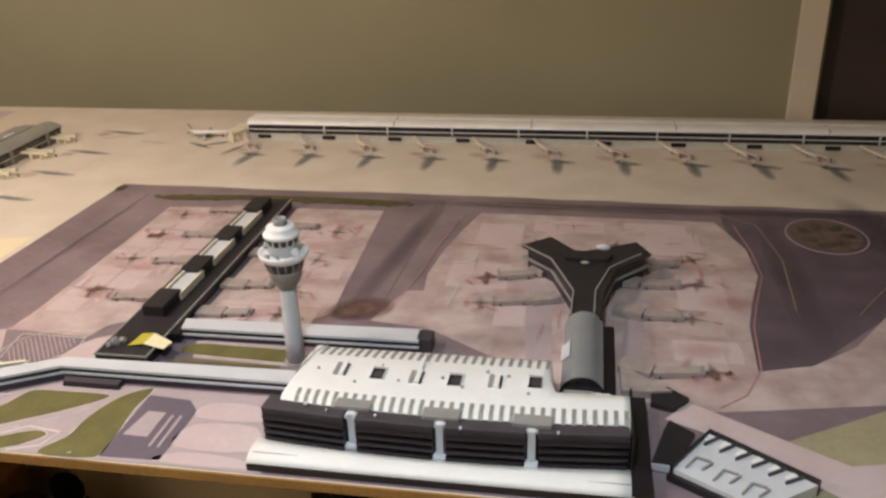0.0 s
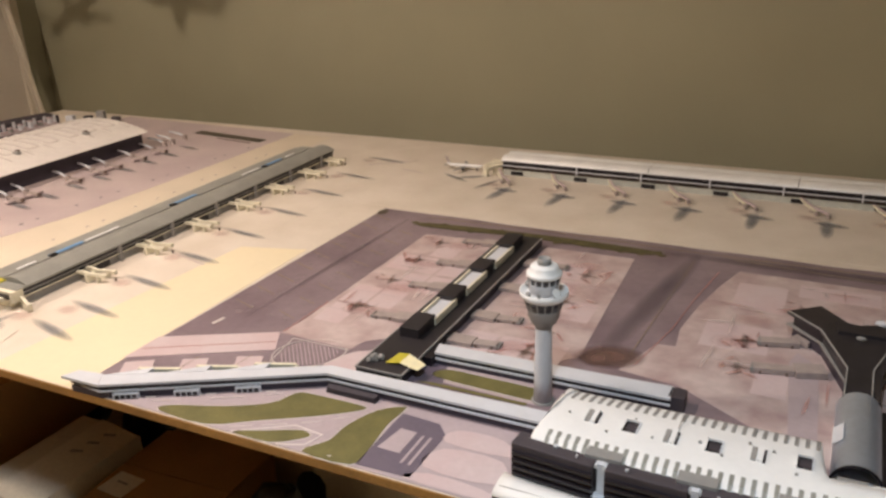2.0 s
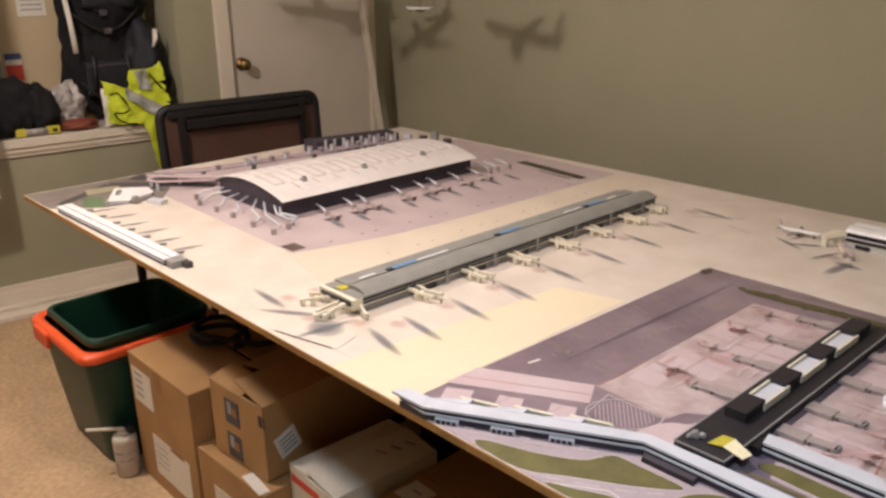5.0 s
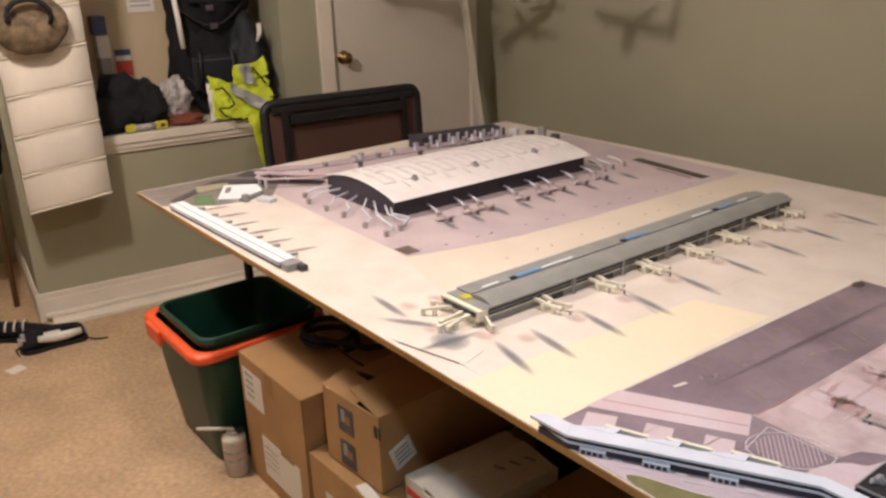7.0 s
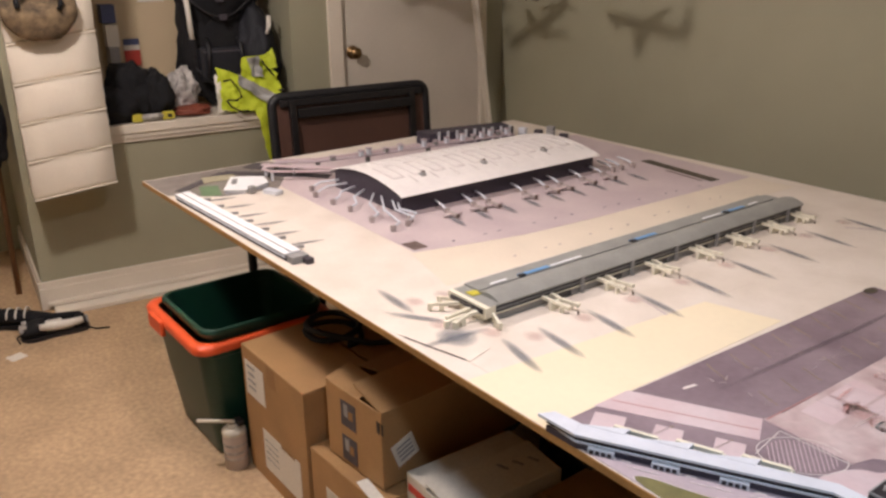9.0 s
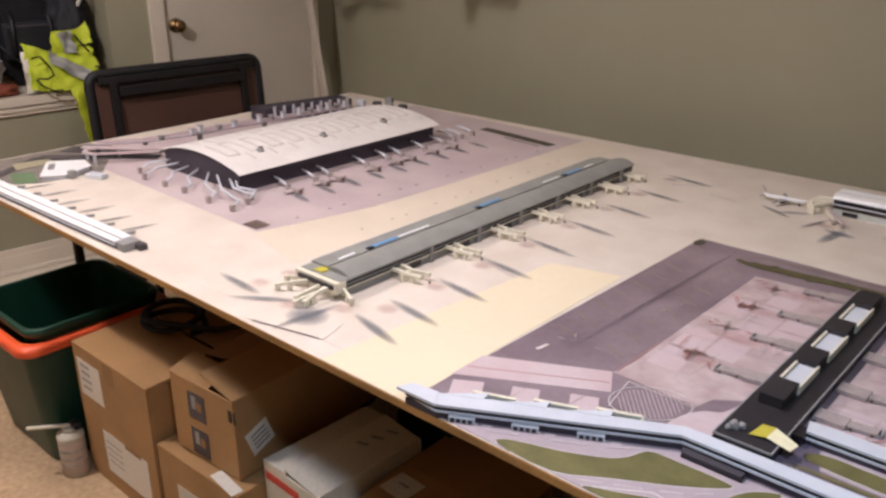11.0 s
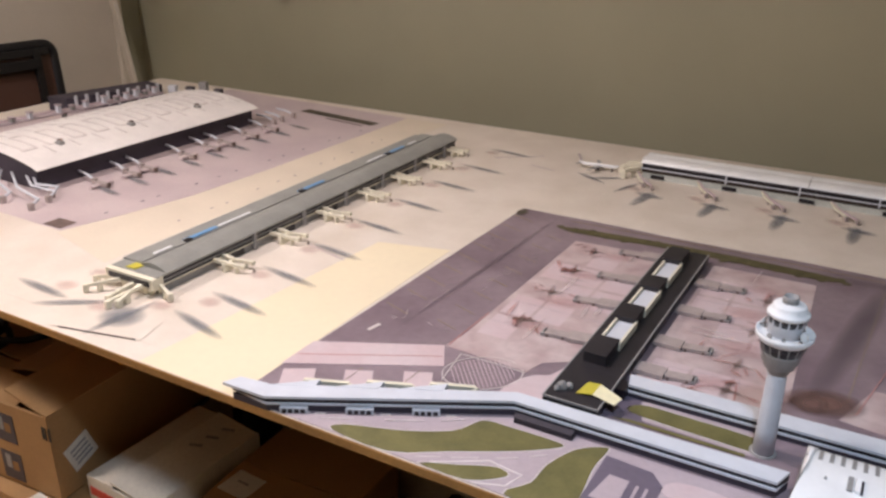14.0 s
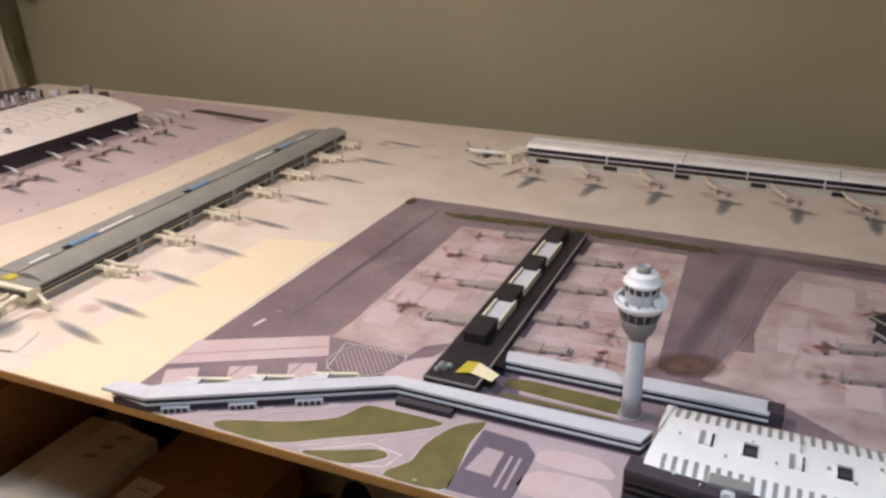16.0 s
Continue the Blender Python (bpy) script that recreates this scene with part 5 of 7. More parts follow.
def toy_plane(at, rz, s, label):
    a = thing("toy_airliner", label, "toy airliner", pose(at[0], at[1], at[2], 0, 0, rz))
    bm = bmesh.new()
    bm_tube(bm, [(t * s, 0, 0.012 * s * 10 + (0.004 * s * 10 if abs(t) > 0.45 else 0)) for t in (-0.5, -0.46, -0.35, -0.1, 0.3, 0.42, 0.48, 0.5)], [0.010 * s, 0.025 * s, 0.045 * s, 0.05 * s, 0.05 * s, 0.042 * s, 0.022 * s, 0.006 * s], 12)
    part("fuselage", bm, WHITE, a)
    for sgn in (-1, 1):
        bm = bmesh.new()
        bm_prism(bm, [(0.12 * s, 0), (-0.04 * s, sgn * 0.02 * s), (-0.16 * s, sgn * 0.46 * s), (-0.10 * s, sgn * 0.46 * s)], 0.095 * s, 0.107 * s)
        part("wing", bm, GREYCARD, a)
        bm = bmesh.new()
        bm_prism(bm, [(-0.40 * s, 0), (-0.48 * s, 0), (-0.52 * s, sgn * 0.17 * s), (-0.47 * s, sgn * 0.17 * s)], 0.13 * s, 0.138 * s)
        part("tailplane", bm, GREYCARD, a)
        bm = bmesh.new()
        bm_tube(bm, [(0.06 * s, sgn * 0.16 * s, 0.065 * s), (-0.04 * s, sgn * 0.16 * s, 0.065 * s)], 0.025 * s, 10)
        part("engine", bm, CHARCOAL, a)
        box("wheel", (-0.03 * s, sgn * 0.05 * s, 0.03 * s), (0.03 * s, 0.02 * s, 0.06 * s), CHARCOAL, a)
    bm = bmesh.new()
    q = [(-0.38 * s, 0.14 * s), (-0.44 * s, 0.14 * s), (-0.54 * s, 0.34 * s), (-0.47 * s, 0.34 * s)]
    vs = [[bm.verts.new((x, y * s, z)) for x, z in q] for y in (-0.008, 0.008)]
    bm.faces.new(vs[0])
    bm.faces.new(vs[1][::-1])
    for i in range(4):
        bm.faces.new((vs[0][i], vs[0][(i + 1) % 4], vs[1][(i + 1) % 4], vs[1][i]))
    part("fin", bm, BRIDGE_GREY, a)
    box("nose_wheel", (0.34 * s, 0, 0.035 * s), (0.03 * s, 0.02 * s, 0.07 * s), CHARCOAL, a)
    return a


toy_plane((-0.520, 1.375, T + 0.001), 4, 0.115, "small white toy airliner parked by the concourse")
for a, b in (((-0.40, 1.40), (-0.455, 1.385)), ((-0.40, 1.38), (-0.435, 1.335)), ((-0.398, 1.42), (-0.45, 1.425))):
    j = thing("jet_bridge", "ivory card jet bridge at the concourse end", "jet bridge", group="jet bridges of the concourse")
    bm = bmesh.new()
    bm_beam(bm, (*a, T + 0.022), (*b, T + 0.018), 0.010, 0.008)
    part("bridge_tube", bm, IVORY, j)
    box("bridge_head", (*b, T + 0.011), (0.014, 0.014, 0.020), IVORY, j, bevel=0.001)
    box("leg", ((a[0] + b[0]) / 2, (a[1] + b[1]) / 2, T + 0.010), (0.006, 0.006, 0.019), IVORY, j)

# arched hall
ha = model("model_hall", "arched cream-roofed hall with dark navy walls")
HX0, HX1, HY0, HY1 = -2.055, -1.678, 0.470, 1.262


def hall_z(t):
    return 0.056 + 0.034 * math.sin(math.pi * (0.04 + 0.96 * t) * 0.98) ** 0.9 if 0 < t < 1 else 0.056


bm = bmesh.new()
prof = [(HX0 + (HX1 - HX0) * k / 18, T + hall_z(k / 18)) for k in range(19)]
rings = [[(x, y, z - 0.0025) for x, z in prof] + [(HX1, y, T), (HX0, y, T)] for y in (HY0, HY1)]
bm_rings(bm, rings, smooth=False)
part("hall_wall", bm, NAVY, ha)
bm = bmesh.new()
prof = [(HX0 - 0.010 + (HX1 - HX0 + 0.030) * k / 18, T + hall_z(k / 18)) for k in range(19)]
rings = [[(x, y, z) for x, z in prof] for y in (HY0 - 0.012, 0.7, 0.95, HY1 + 0.012)]
bm_sheet(bm, rings, 0.002)
soft_edges(part("arched_roof", bm, PALEROOF, ha))
def roof_strip(ta, tb, ya, yb, w=0.0055):
    """A raised seam across the roof's curve (ya == yb) or along it."""
    bm = bmesh.new()
    pts = [(HX0 - 0.010 + (HX1 - HX0 + 0.030) * t, y, T + hall_z(t) - 0.0006) for t, y in ((ta + (tb - ta) * k / 5, ya + (yb - ya) * k / 5) for k in range(6))]
    for a, b in zip(pts, pts[1:]):
        bm_beam(bm, a, b, w, 0.0022)
    part("roof_seam", bm, HALL_SEAM, ha)


for i in range(20):
    y = HY0 + 0.030 + 0.0385 * i
    roof_strip(0.46, 0.74, y, y, 0.007)
    if i < 19:
        t = 0.46 if i % 2 else 0.74
        roof_strip(t, t, y, y + 0.0385, 0.007)
    roof_strip(0.24, 0.33 + 0.06 * (i % 2), y + 0.012, y + 0.012)
    if i % 2:
        roof_strip(0.74, 0.86, y + 0.019, y + 0.019, 0.006)
for y in (0.60, 0.84, 1.10):
    t = 0.80
    box("roof_unit", (HX0 + (HX1 - HX0) * t, y, T + hall_z(t) + 0.004), (0.020, 0.016, 0.010), GREYCARD, ha, bevel=0.001)
    box("roof_unit", (HX0 + (HX1 - HX0) * t - 0.014, y + 0.012, T + hall_z(t) + 0.006), (0.010, 0.010, 0.010), BROWN_MARK, ha)


def hall_bridge(pts, label):
    j = thing("jet_bridge", label, "jet bridge", group="jet bridges of the hall")
    bm = bmesh.new()
    bm_tube(bm, [(x, y, T + z) for x, y, z in pts], 0.0036, 8)
    part("bridge_tube", bm, BLUEWHITE, j)
    x, y, z = pts[-1]
    box("bridge_head", (x, y, T + z * 0.5 + 0.003), (0.012, 0.012, z + 0.006), BRIDGE_GREY, j, bevel=0.001)


for i, y in enumerate((0.59, 0.69, 0.745, 0.89, 0.985, 1.045, 1.15, 1.245)):
    hall_bridge([(HX1 - 0.002, y, 0.020), (HX1 + 0.045, y - 0.008, 0.018), (HX1 + 0.080, y - 0.016, 0.011)], "white card tube bridge on the arched hall")
    g = thing("apron_block", "small grey card aircraft stand block", "stand block", group="stand blocks of the hall")
    box("block", (HX1 + 0.115, y - 0.022, T + 0.009), (0.045, 0.014, 0.010), BRIDGE_GREY, g, bevel=0.002)
    box("block_wing", (HX1 + 0.112, y - 0.022, T + 0.008), (0.016, 0.060, 0.005), LILAC, g)
    box("block_tail", (HX1 + 0.140, y - 0.022, T + 0.010), (0.007, 0.008, 0.010), BROWN_MARK, g)
for y in (1.32, 1.36, 1.42):
    hall_bridge([(HX1 - 0.03, y, 0.02), (HX1 + 0.02, y - 0.01, 0.02), (HX1 + 0.06, y - 0.02, 0.014)], "white card tube bridge beyond the arched hall")
for x, ex, ey in ((-2.03, -2.06, 0.385), (-1.98, -1.99, 0.36), (-1.93, -1.885, 0.362), (-1.88, -1.79, 0.365), (-1.83, -1.665, 0.360), (-1.79, -1.56, 0.362), (-1.73, -1.575, 0.420), (-1.70, -1.60, 0.448)):
    hall_bridge([(x, HY0 + 0.004, 0.030), (x * 0.45 + ex * 0.55 - 0.012, HY0 * 0.55 + ey * 0.45 - 0.012, 0.026), (ex - 0.012, ey + 0.03, 0.018), (ex, ey, 0.013)], "white card tube bridge fanned from the arched hall")

# viaduct and kerb structures behind the hall
via = model("model_viaduct", "grey card viaduct with booths behind the hall")
pts = [(-2.34, 0.40), (-2.26, 0.52), (-2.225, 0.70), (-2.205, 0.95), (-2.185, 1.20), (-2.17, 1.33)]
slab("deck", band(pts, 0.034), T + 0.038, T + 0.042, ROAD, via)
slab("deck", band([(-2.36, 0.36), (-2.22, 0.46), (-2.13, 0.56), (-2.13, 1.28)], 0.024), T + 0.032, T + 0.036, PINK_PALE, via)
slab("parapet", band([(x - 0.016, y) for x, y in pts], 0.003), T + 0.042, T + 0.047, PINK_PALE, via)
for x, y in pts[:]:
    box("pier", (x, y, T + 0.019), (0.012, 0.012, 0.038), GREYCARD, via)
for i, y in enumerate((0.56, 0.67, 0.70, 0.77, 0.83, 0.93, 0.98, 1.03, 1.10, 1.15, 1.19, 1.23, 1.27, 1.31)):
    x = -2.225 + 0.06 * (y - 0.56)
    h = 0.014 + 0.010 * ((i * 7) % 3) / 2
    box("booth", (x, y, T + 0.042 + h / 2), (0.016, 0.013, h), BLUEWHITE if i % 3 else GREYCARD, via, bevel=0.001)
    box("booth_roof", (x, y, T + 0.042 + h + 0.0015), (0.021, 0.017, 0.003), ROAD, via)
    if i % 2:
        box("booth_window", (-2.1175, y, T + 0.039), (0.004, 0.014, 0.006), CHARCOAL, via)
loop = [(-2.205, 0.520), (-2.275, 0.435), (-2.318, 0.385), (-2.325, 0.355), (-2.300, 0.335), (-2.255, 0.345), (-2.195, 0.425), (-2.14, 0.500)]
slab("ramp", band(loop, 0.013), T + 0.030, T + 0.035, PINK_PALE, via)
for x, y in loop[1:-1:2]:
    box("pier", (x, y, T + 0.015), (0.008, 0.008, 0.030), BLUEWHITE, via)
bl = model("model_block", "dark blue card block with white fins")
slab("body", [(-2.42, 1.05), (-2.33, 1.05), (-2.24, 1.40), (-2.34, 1.42)], T, T + 0.045, NAVY, bl)
slab("roof", [(-2.422, 1.048), (-2.332, 1.048), (-2.242, 1.402), (-2.342, 1.422)], T + 0.045, T + 0.049, NAVY, bl)
for i in range(9):
    box("fin", (-2.318 + 0.0095 * i, 1.085 + 0.037 * i, T + 0.030), (0.005, 0.010, 0.052), BLUEWHITE, bl)
rub = model("model_huts", "small grey card huts in the board's far corner")
for x, y, h in ((-2.25, 1.46, 0.035), (-2.20, 1.50, 0.028), (-2.16, 1.53, 0.045), (-2.13, 1.50, 0.030), (-2.10, 1.545, 0.022)):
    box("hut", (x, y, T + 0.001 + h / 2), (0.030, 0.024, h), (GREYCARD, CHARCOAL, BLUEWHITE)[int(h * 1000) % 3], rub, bevel=0.002, rz=20)

# white pier and depot at the south-west corner
wp = model("model_white_pier", "long low white card pier at the board's front edge")
PT = [(-2.235, 0.030), (-1.535, 0.048)]
slab("base", band(PT, 0.040), T + 0.001, T + 0.016, NAVY, wp)
slab("white_sill", band([(x, y - 0.002) for x, y in PT], 0.045), T + 0.010, T + 0.012, BLUEWHITE, wp)
slab("roof", band([(x, y + 0.010) for x, y in PT], 0.024), T + 0.016, T + 0.022, WHITE, wp)
slab("roof", band([(x, y - 0.014) for x, y in PT], 0.018), T + 0.016, T + 0.020, WHITE, wp)
box("end_block", (-1.515, 0.050, T + 0.010), (0.030, 0.045, 0.018), GREYCARD, wp, bevel=0.001)
box("end_block", (-1.490, 0.066, T + 0.008), (0.020, 0.020, 0.014), CHARCOAL, wp, bevel=0.001)
for i in range(7):
    x = -2.16 + 0.095 * i
    j = thing("jet_bridge", "thin grey card jet bridge on the white pier", "jet bridge", group="jet bridges of the white pier")
    bm = bmesh.new()
    bm_beam(bm, (x, 0.055 + 0.0025 * i, T + 0.008), (x + 0.006, 0.088 + 0.0025 * i, T + 0.006), 0.006, 0.006)
    part("bridge_tube", bm, GREYCARD, j)
dp = model("model_depot", "white card depot with a low annexe")
slab("body", [(-2.34, 0.235), (-2.20, 0.155), (-2.165, 0.205), (-2.20, 0.30), (-2.28, 0.32)], T + 0.002, T + 0.013, BLUEWHITE, dp)
slab("roof", [(-2.345, 0.236), (-2.20, 0.150), (-2.16, 0.206), (-2.20, 0.305), (-2.28, 0.325)], T + 0.013, T + 0.015, WHITE, dp)
box("tank", (-2.155, 0.225, T + 0.014), (0.022, 0.022, 0.024), GREYCARD, dp, bevel=0.006)
for i in range(3):
    box("roof_fan", (-2.29 + 0.018 * i, 0.228 - 0.010 * i, T + 0.017), (0.012, 0.014, 0.004), GREYCARD, dp)
box("annexe", (-2.11, 0.275, T + 0.008), (0.06, 0.03, 0.013), BLUEWHITE, dp, rz=20, bevel=0.001)

# ---- under the board ----
def carton(label, x0, x1, y0, y1, z0, z1, material=CARDBOARD, rz=0.0, open_top=False):
    m = pose((x0 + x1) / 2, (y0 + y1) / 2, z0, 0, 0, rz)
    c = thing("cardboard_box", label, "box", m, "boxes under the board")
    w, d, h = x1 - x0, y1 - y0, z1 - z0
    for nm, cc, ss in (("front_panel", (0, -d / 2 + 0.003, h / 2), (w, 0.006, h)), ("back_panel", (0, d / 2 - 0.003, h / 2), (w, 0.006, h)), ("side_panel", (-w / 2 + 0.003, 0, h / 2), (0.006, d - 0.012, h)), ("side_panel", (w / 2 - 0.003, 0, h / 2), (0.006, d - 0.012, h)), ("bottom_panel", (0, 0, 0.003), (w - 0.012, d - 0.012, 0.006))):
        box(nm, cc, ss, material, c, bevel=0.0015)
    return c, w, d, h


def flap(c, hinge, size, tilt, material):
    """A top flap: hinge point, size (x, y) and a tilt about x or y."""
    bm = bmesh.new()
    bm_box(bm, (size[0] / 2, size[1] / 2, 0.002), (abs(size[0]), abs(size[1]), 0.004))
    bmesh.ops.transform(bm, matrix=pose(*hinge, *tilt), verts=bm.verts)
    part("flap", bm, material, c)


a, w, d, h = carton("tall brown cardboard box with two white labels", -1.850, -1.475, 0.015, 0.445, 0.0, 0.405)
flap(a, (-w / 2, -d / 2, h), (w, d * 0.5), (2, 0, 0), CARDBOARD)
flap(a, (-w / 2, d / 2, h), (w, -d * 0.48), (-3, 0, 0), CARDBOARD)
box("tape", (0, -d / 2 - 0.0006, h - 0.03), (0.05, 0.0008, 0.06), CARDBOARD_IN, a)
box("label", (-0.110, -d / 2 - 0.0008, 0.315), (0.120, 0.0012, 0.110), LABEL, a)
box("label", (0.030, -d / 2 - 0.0008, 0.115), (0.225, 0.0012, 0.130), LABEL, a)
for i in range(4):
    box("print_bar", (-0.128, -d / 2 - 0.0018, 0.355 - 0.022 * i), (0.05 - 0.006 * (i % 2), 0.0008, 0.007), GREYCARD, a)
    box("print_bar", (-0.03, -d / 2 - 0.0018, 0.150 - 0.02 * i), (0.08, 0.0008, 0.003), GREYCARD, a)
box("label_hole", (0.075, -d / 2 - 0.0018, 0.178), (0.080, 0.0008, 0.010), CARDBOARD_IN, a)

c_, w, d, h = carton("low brown cardboard box under another box", -1.466, -1.150, 0.022, 0.46, 0.0, 0.258, rz=1.5)
flap(c_, (-w / 2, -d / 2, h), (w, d * 0.5), (1, 0, 0), CARDBOARD)
flap(c_, (-w / 2, d / 2, h), (w, -d * 0.49), (-1, 0, 0), CARDBOARD)
box("tape", (0.10, -d / 2 + 0.016, h + 0.0055), (0.10, 0.030, 0.0012), LABEL, c_, rz=-8)
box("label", (-0.03, -d / 2 - 0.0008, 0.13), (0.11, 0.0012, 0.10), PRINTBOX, c_)
box("print_bar", (-0.03, -d / 2 - 0.0018, 0.10), (0.09, 0.0008, 0.020), RED, c_)
b, w, d, h = carton("brown cardboard box with dark printed panels and open flaps", -1.428, -1.198, 0.055, 0.615, 0.268, 0.472, rz=3.7)
flap(b, (-w / 2, -d / 2, h), (w * 0.55, d * 0.14), (12, 6, 4), CARDBOARD)
flap(b, (w / 2, -d / 2, h), (-w * 0.50, d * 0.62), (0, 17, 0), CARDBOARD)
flap(b, (-w / 2, -d / 2 + 0.10, h), (w * 0.48, d * 0.55), (0, -11, 0), CARDBOARD_IN)
flap(b, (-w / 2, d / 2, h), (w * 0.98, -d * 0.42), (-2, 0, 0), CARDBOARD)
for z in (0.045, 0.142):
    box("printed_panel", (-0.020, -d / 2 - 0.0008, z), (0.062, 0.0012, 0.070), CHARCOAL, b)
    box("printed_figure", (-0.030, -d / 2 - 0.0016, z + 0.010), (0.016, 0.0008, 0.034), GREYCARD, b)
    box("printed_figure", (-0.010, -d / 2 - 0.0016, z + 0.002), (0.018, 0.0008, 0.022), CARDBOARD_IN, b)
box("printed_bars", (0.103, -d / 2 - 0.0008, 0.165), (0.012, 0.0012, 0.030), LEG_BLACK, b)
box("printed_bars", (0.118, -d / 2 - 0.0008, 0.165), (0.006, 0.0012, 0.030), LEG_BLACK, b)
bm = bmesh.new()
bm_box(bm, (0, 0, 0), (0.0012, 0.066, 0.066), m=pose(w / 2 + 0.0008, -d / 2 + 0.066, 0.085, 20, 0, 0))
diamond = part("diamond_label", bm, LABEL, b)
for k in range(4):
    bm = bmesh.new()
    bm_box(bm, (0.0012, 0.0, 0.018 - 0.012 * k), (0.0008, 0.044, 0.005), m=pose(w / 2 + 0.0008, -d / 2 + 0.066, 0.085, 20, 0, 0))
    part("print_bar", bm, GREYCARD, b)

e_, w, d, h = carton("white printed carton with torn flaps", -1.130, -0.935, 0.095, 0.400, 0.0, 0.325, PRINTBOX, rz=-2)
flap(e_, (-w / 2, -d / 2, h), (w * 0.42, d), (0, -2, 0), PRINTBOX)
flap(e_, (w / 2, -d / 2, h), (-w * 0.60, d * 0.98), (0, 7, 0), PRINTBOX)
box("torn_edge", (-0.012, -0.02, h + 0.006), (0.006, d * 0.8, 0.004), LEG_BLACK, e_, rz=-3)
for i in range(3):
    box("print_bar", (0.030 + 0.008 * i, 0.03 + 0.040 * i, h + 0.0165 - 0.001 * i), (0.030, 0.008, 0.001), GREYCARD, e_, rz=20)
box("print_bar", (-0.03, -d / 2 - 0.0008, h - 0.03), (0.12, 0.0012, 0.020), RED, e_)
f_, w, d, h = carton("brown cardboard box with a white shipping label", -0.922, -0.622, 0.17, 0.50, 0.0, 0.285, rz=3)
flap(f_, (-w / 2, -d / 2, h), (w, d * 0.5), (2, 0, 0), CARDBOARD)
flap(f_, (-w / 2, d / 2, h), (w, -d * 0.49), (-2, 0, 0), CARDBOARD)
box("label", (-0.10, -0.06, h + 0.0085), (0.075, 0.070, 0.001), LABEL, f_, rz=-6)
box("print_bar", (-0.10, -0.055, h + 0.0095), (0.030, 0.006, 0.0006), GREYCARD, f_, rz=-6)
box("printed_mark", (0.0, -0.10, h + 0.0065), (0.030, 0.020, 0.0006), LEG_BLACK, f_)
g_, w, d, h = carton("pale carton with dark pictures deep under the board", -0.74, -0.42, 0.62, 0.90, 0.0, 0.56, PRINTBOX)
flap(g_, (-w / 2, -d / 2, h), (w, d), (0, 0, 0), PRINTBOX)
for i in range(3):
    box("picture", (-0.10 + 0.10 * i, -d / 2 - 0.0008, 0.47), (0.06, 0.0012, 0.08), INK, g_)
box("picture", (-0.04, -d / 2 - 0.0008, 0.30), (0.20, 0.0012, 0.10), NAVY, g_)
k_, w, d, h = carton("pale carton further along under the board", -0.45, 0.05, 0.42, 0.82, 0.0, 0.40, PRINTBOX)
flap(k_, (-w / 2, -d / 2, h), (w, d * 0.5), (2, 0, 0), PRINTBOX)
flap(k_, (-w / 2, d / 2, h), (w, -d * 0.49), (-2, 0, 0), PRINTBOX)


def sack(x, y, sx, sy, sz, seed):
    """A slumped, tied plastic sack standing on the carpet, added as dark filler."""
    t = thing("plastic_sack", "slumped black plastic sack added to darken under the board", "sack", pose(x, y, 0), "sacks under the board")
    bm = bmesh.new()
    bmesh.ops.create_icosphere(bm, subdivisions=4, radius=1)
    off = Vector((seed * 2.3, seed * 1.1, seed * 0.7))
    for v in bm.verts:
        c = v.co.copy()
        k = 1 + 0.20 * noise.noise(c * 1.8 + off) + 0.10 * noise.noise(c * 5.5 + off)
        slump = 1.12 - 0.30 * max(0, c.z)
        v.co = Vector((c.x * sx * k * slump, c.y * sy * k * slump, max(0.0, sz * (0.48 + 0.52 * c.z * k))))
    for f in bm.faces:
        f.smooth = True
    part("sack", bm, BLACK_BAG, t)
    bm = bmesh.new()
    bm_tube(bm, [(0, 0, sz * 0.94), (0.01, 0.008, sz * 0.99), (0.03, 0.01, sz * 1.04)], [0.030, 0.018, 0.034], 10)
    part("knot", bm, BLACK_BAG, t)


# made-up sacks fill the shaded space under the board with black
for i, q in enumerate(((-1.60, 0.66, 0.20, 0.17, 0.56), (-0.98, 0.68, 0.17, 0.20, 0.50), (-0.38, 0.27, 0.15, 0.11, 0.42), (0.24, 0.34, 0.20, 0.18, 0.46), (0.68, 0.36, 0.21, 0.19, 0.50), (1.15, 0.40, 0.22, 0.20, 0.48), (-1.25, 1.05, 0.26, 0.20, 0.52), (0.45, 0.90, 0.26, 0.22, 0.52))):
    sack(*q, i + 1)


# nested plastic bins
def tub_ring(x0, x1, y0, y1, k, z, r=0.045):
    xa, xb, ya, yb = x0 + k, x1 - k, y0 + k, y1 - k
    out = []
    for cx, cy, a0 in ((xb - r, yb - r, 0), (xa + r, yb - r, 90), (xa + r, ya + r, 180), (xb - r, ya + r, 270)):
        out += [(cx + r * math.cos(radians(a0 + q * 11.25)), cy + r * math.sin(radians(a0 + q * 11.25)), z) for q in range(9)]
    return out


def tub(bm, fp, z0, z1, inset, wall):
    """An open tapered tub with rounded corners and a rolled lip."""
    levels = ((inset + 0.006, z0), (inset, z0 + 0.010), (inset * 0.45, z0 + (z1 - z0) * 0.55), (0.010, z1 - 0.060), (0.010, z1 - 0.040), (0.004, z1 - 0.036), (0.003, z1 - 0.024), (-0.006, z1 - 0.022), (-0.009, z1 - 0.012), (-0.006, z1 - 0.003), (0.0, z1), (0.006, z1 - 0.003), (0.008, z1 - 0.014), (inset + wall, z0 + 0.020))
    bm_rings(bm, [tub_ring(*fp, k, z) for k, z in levels])


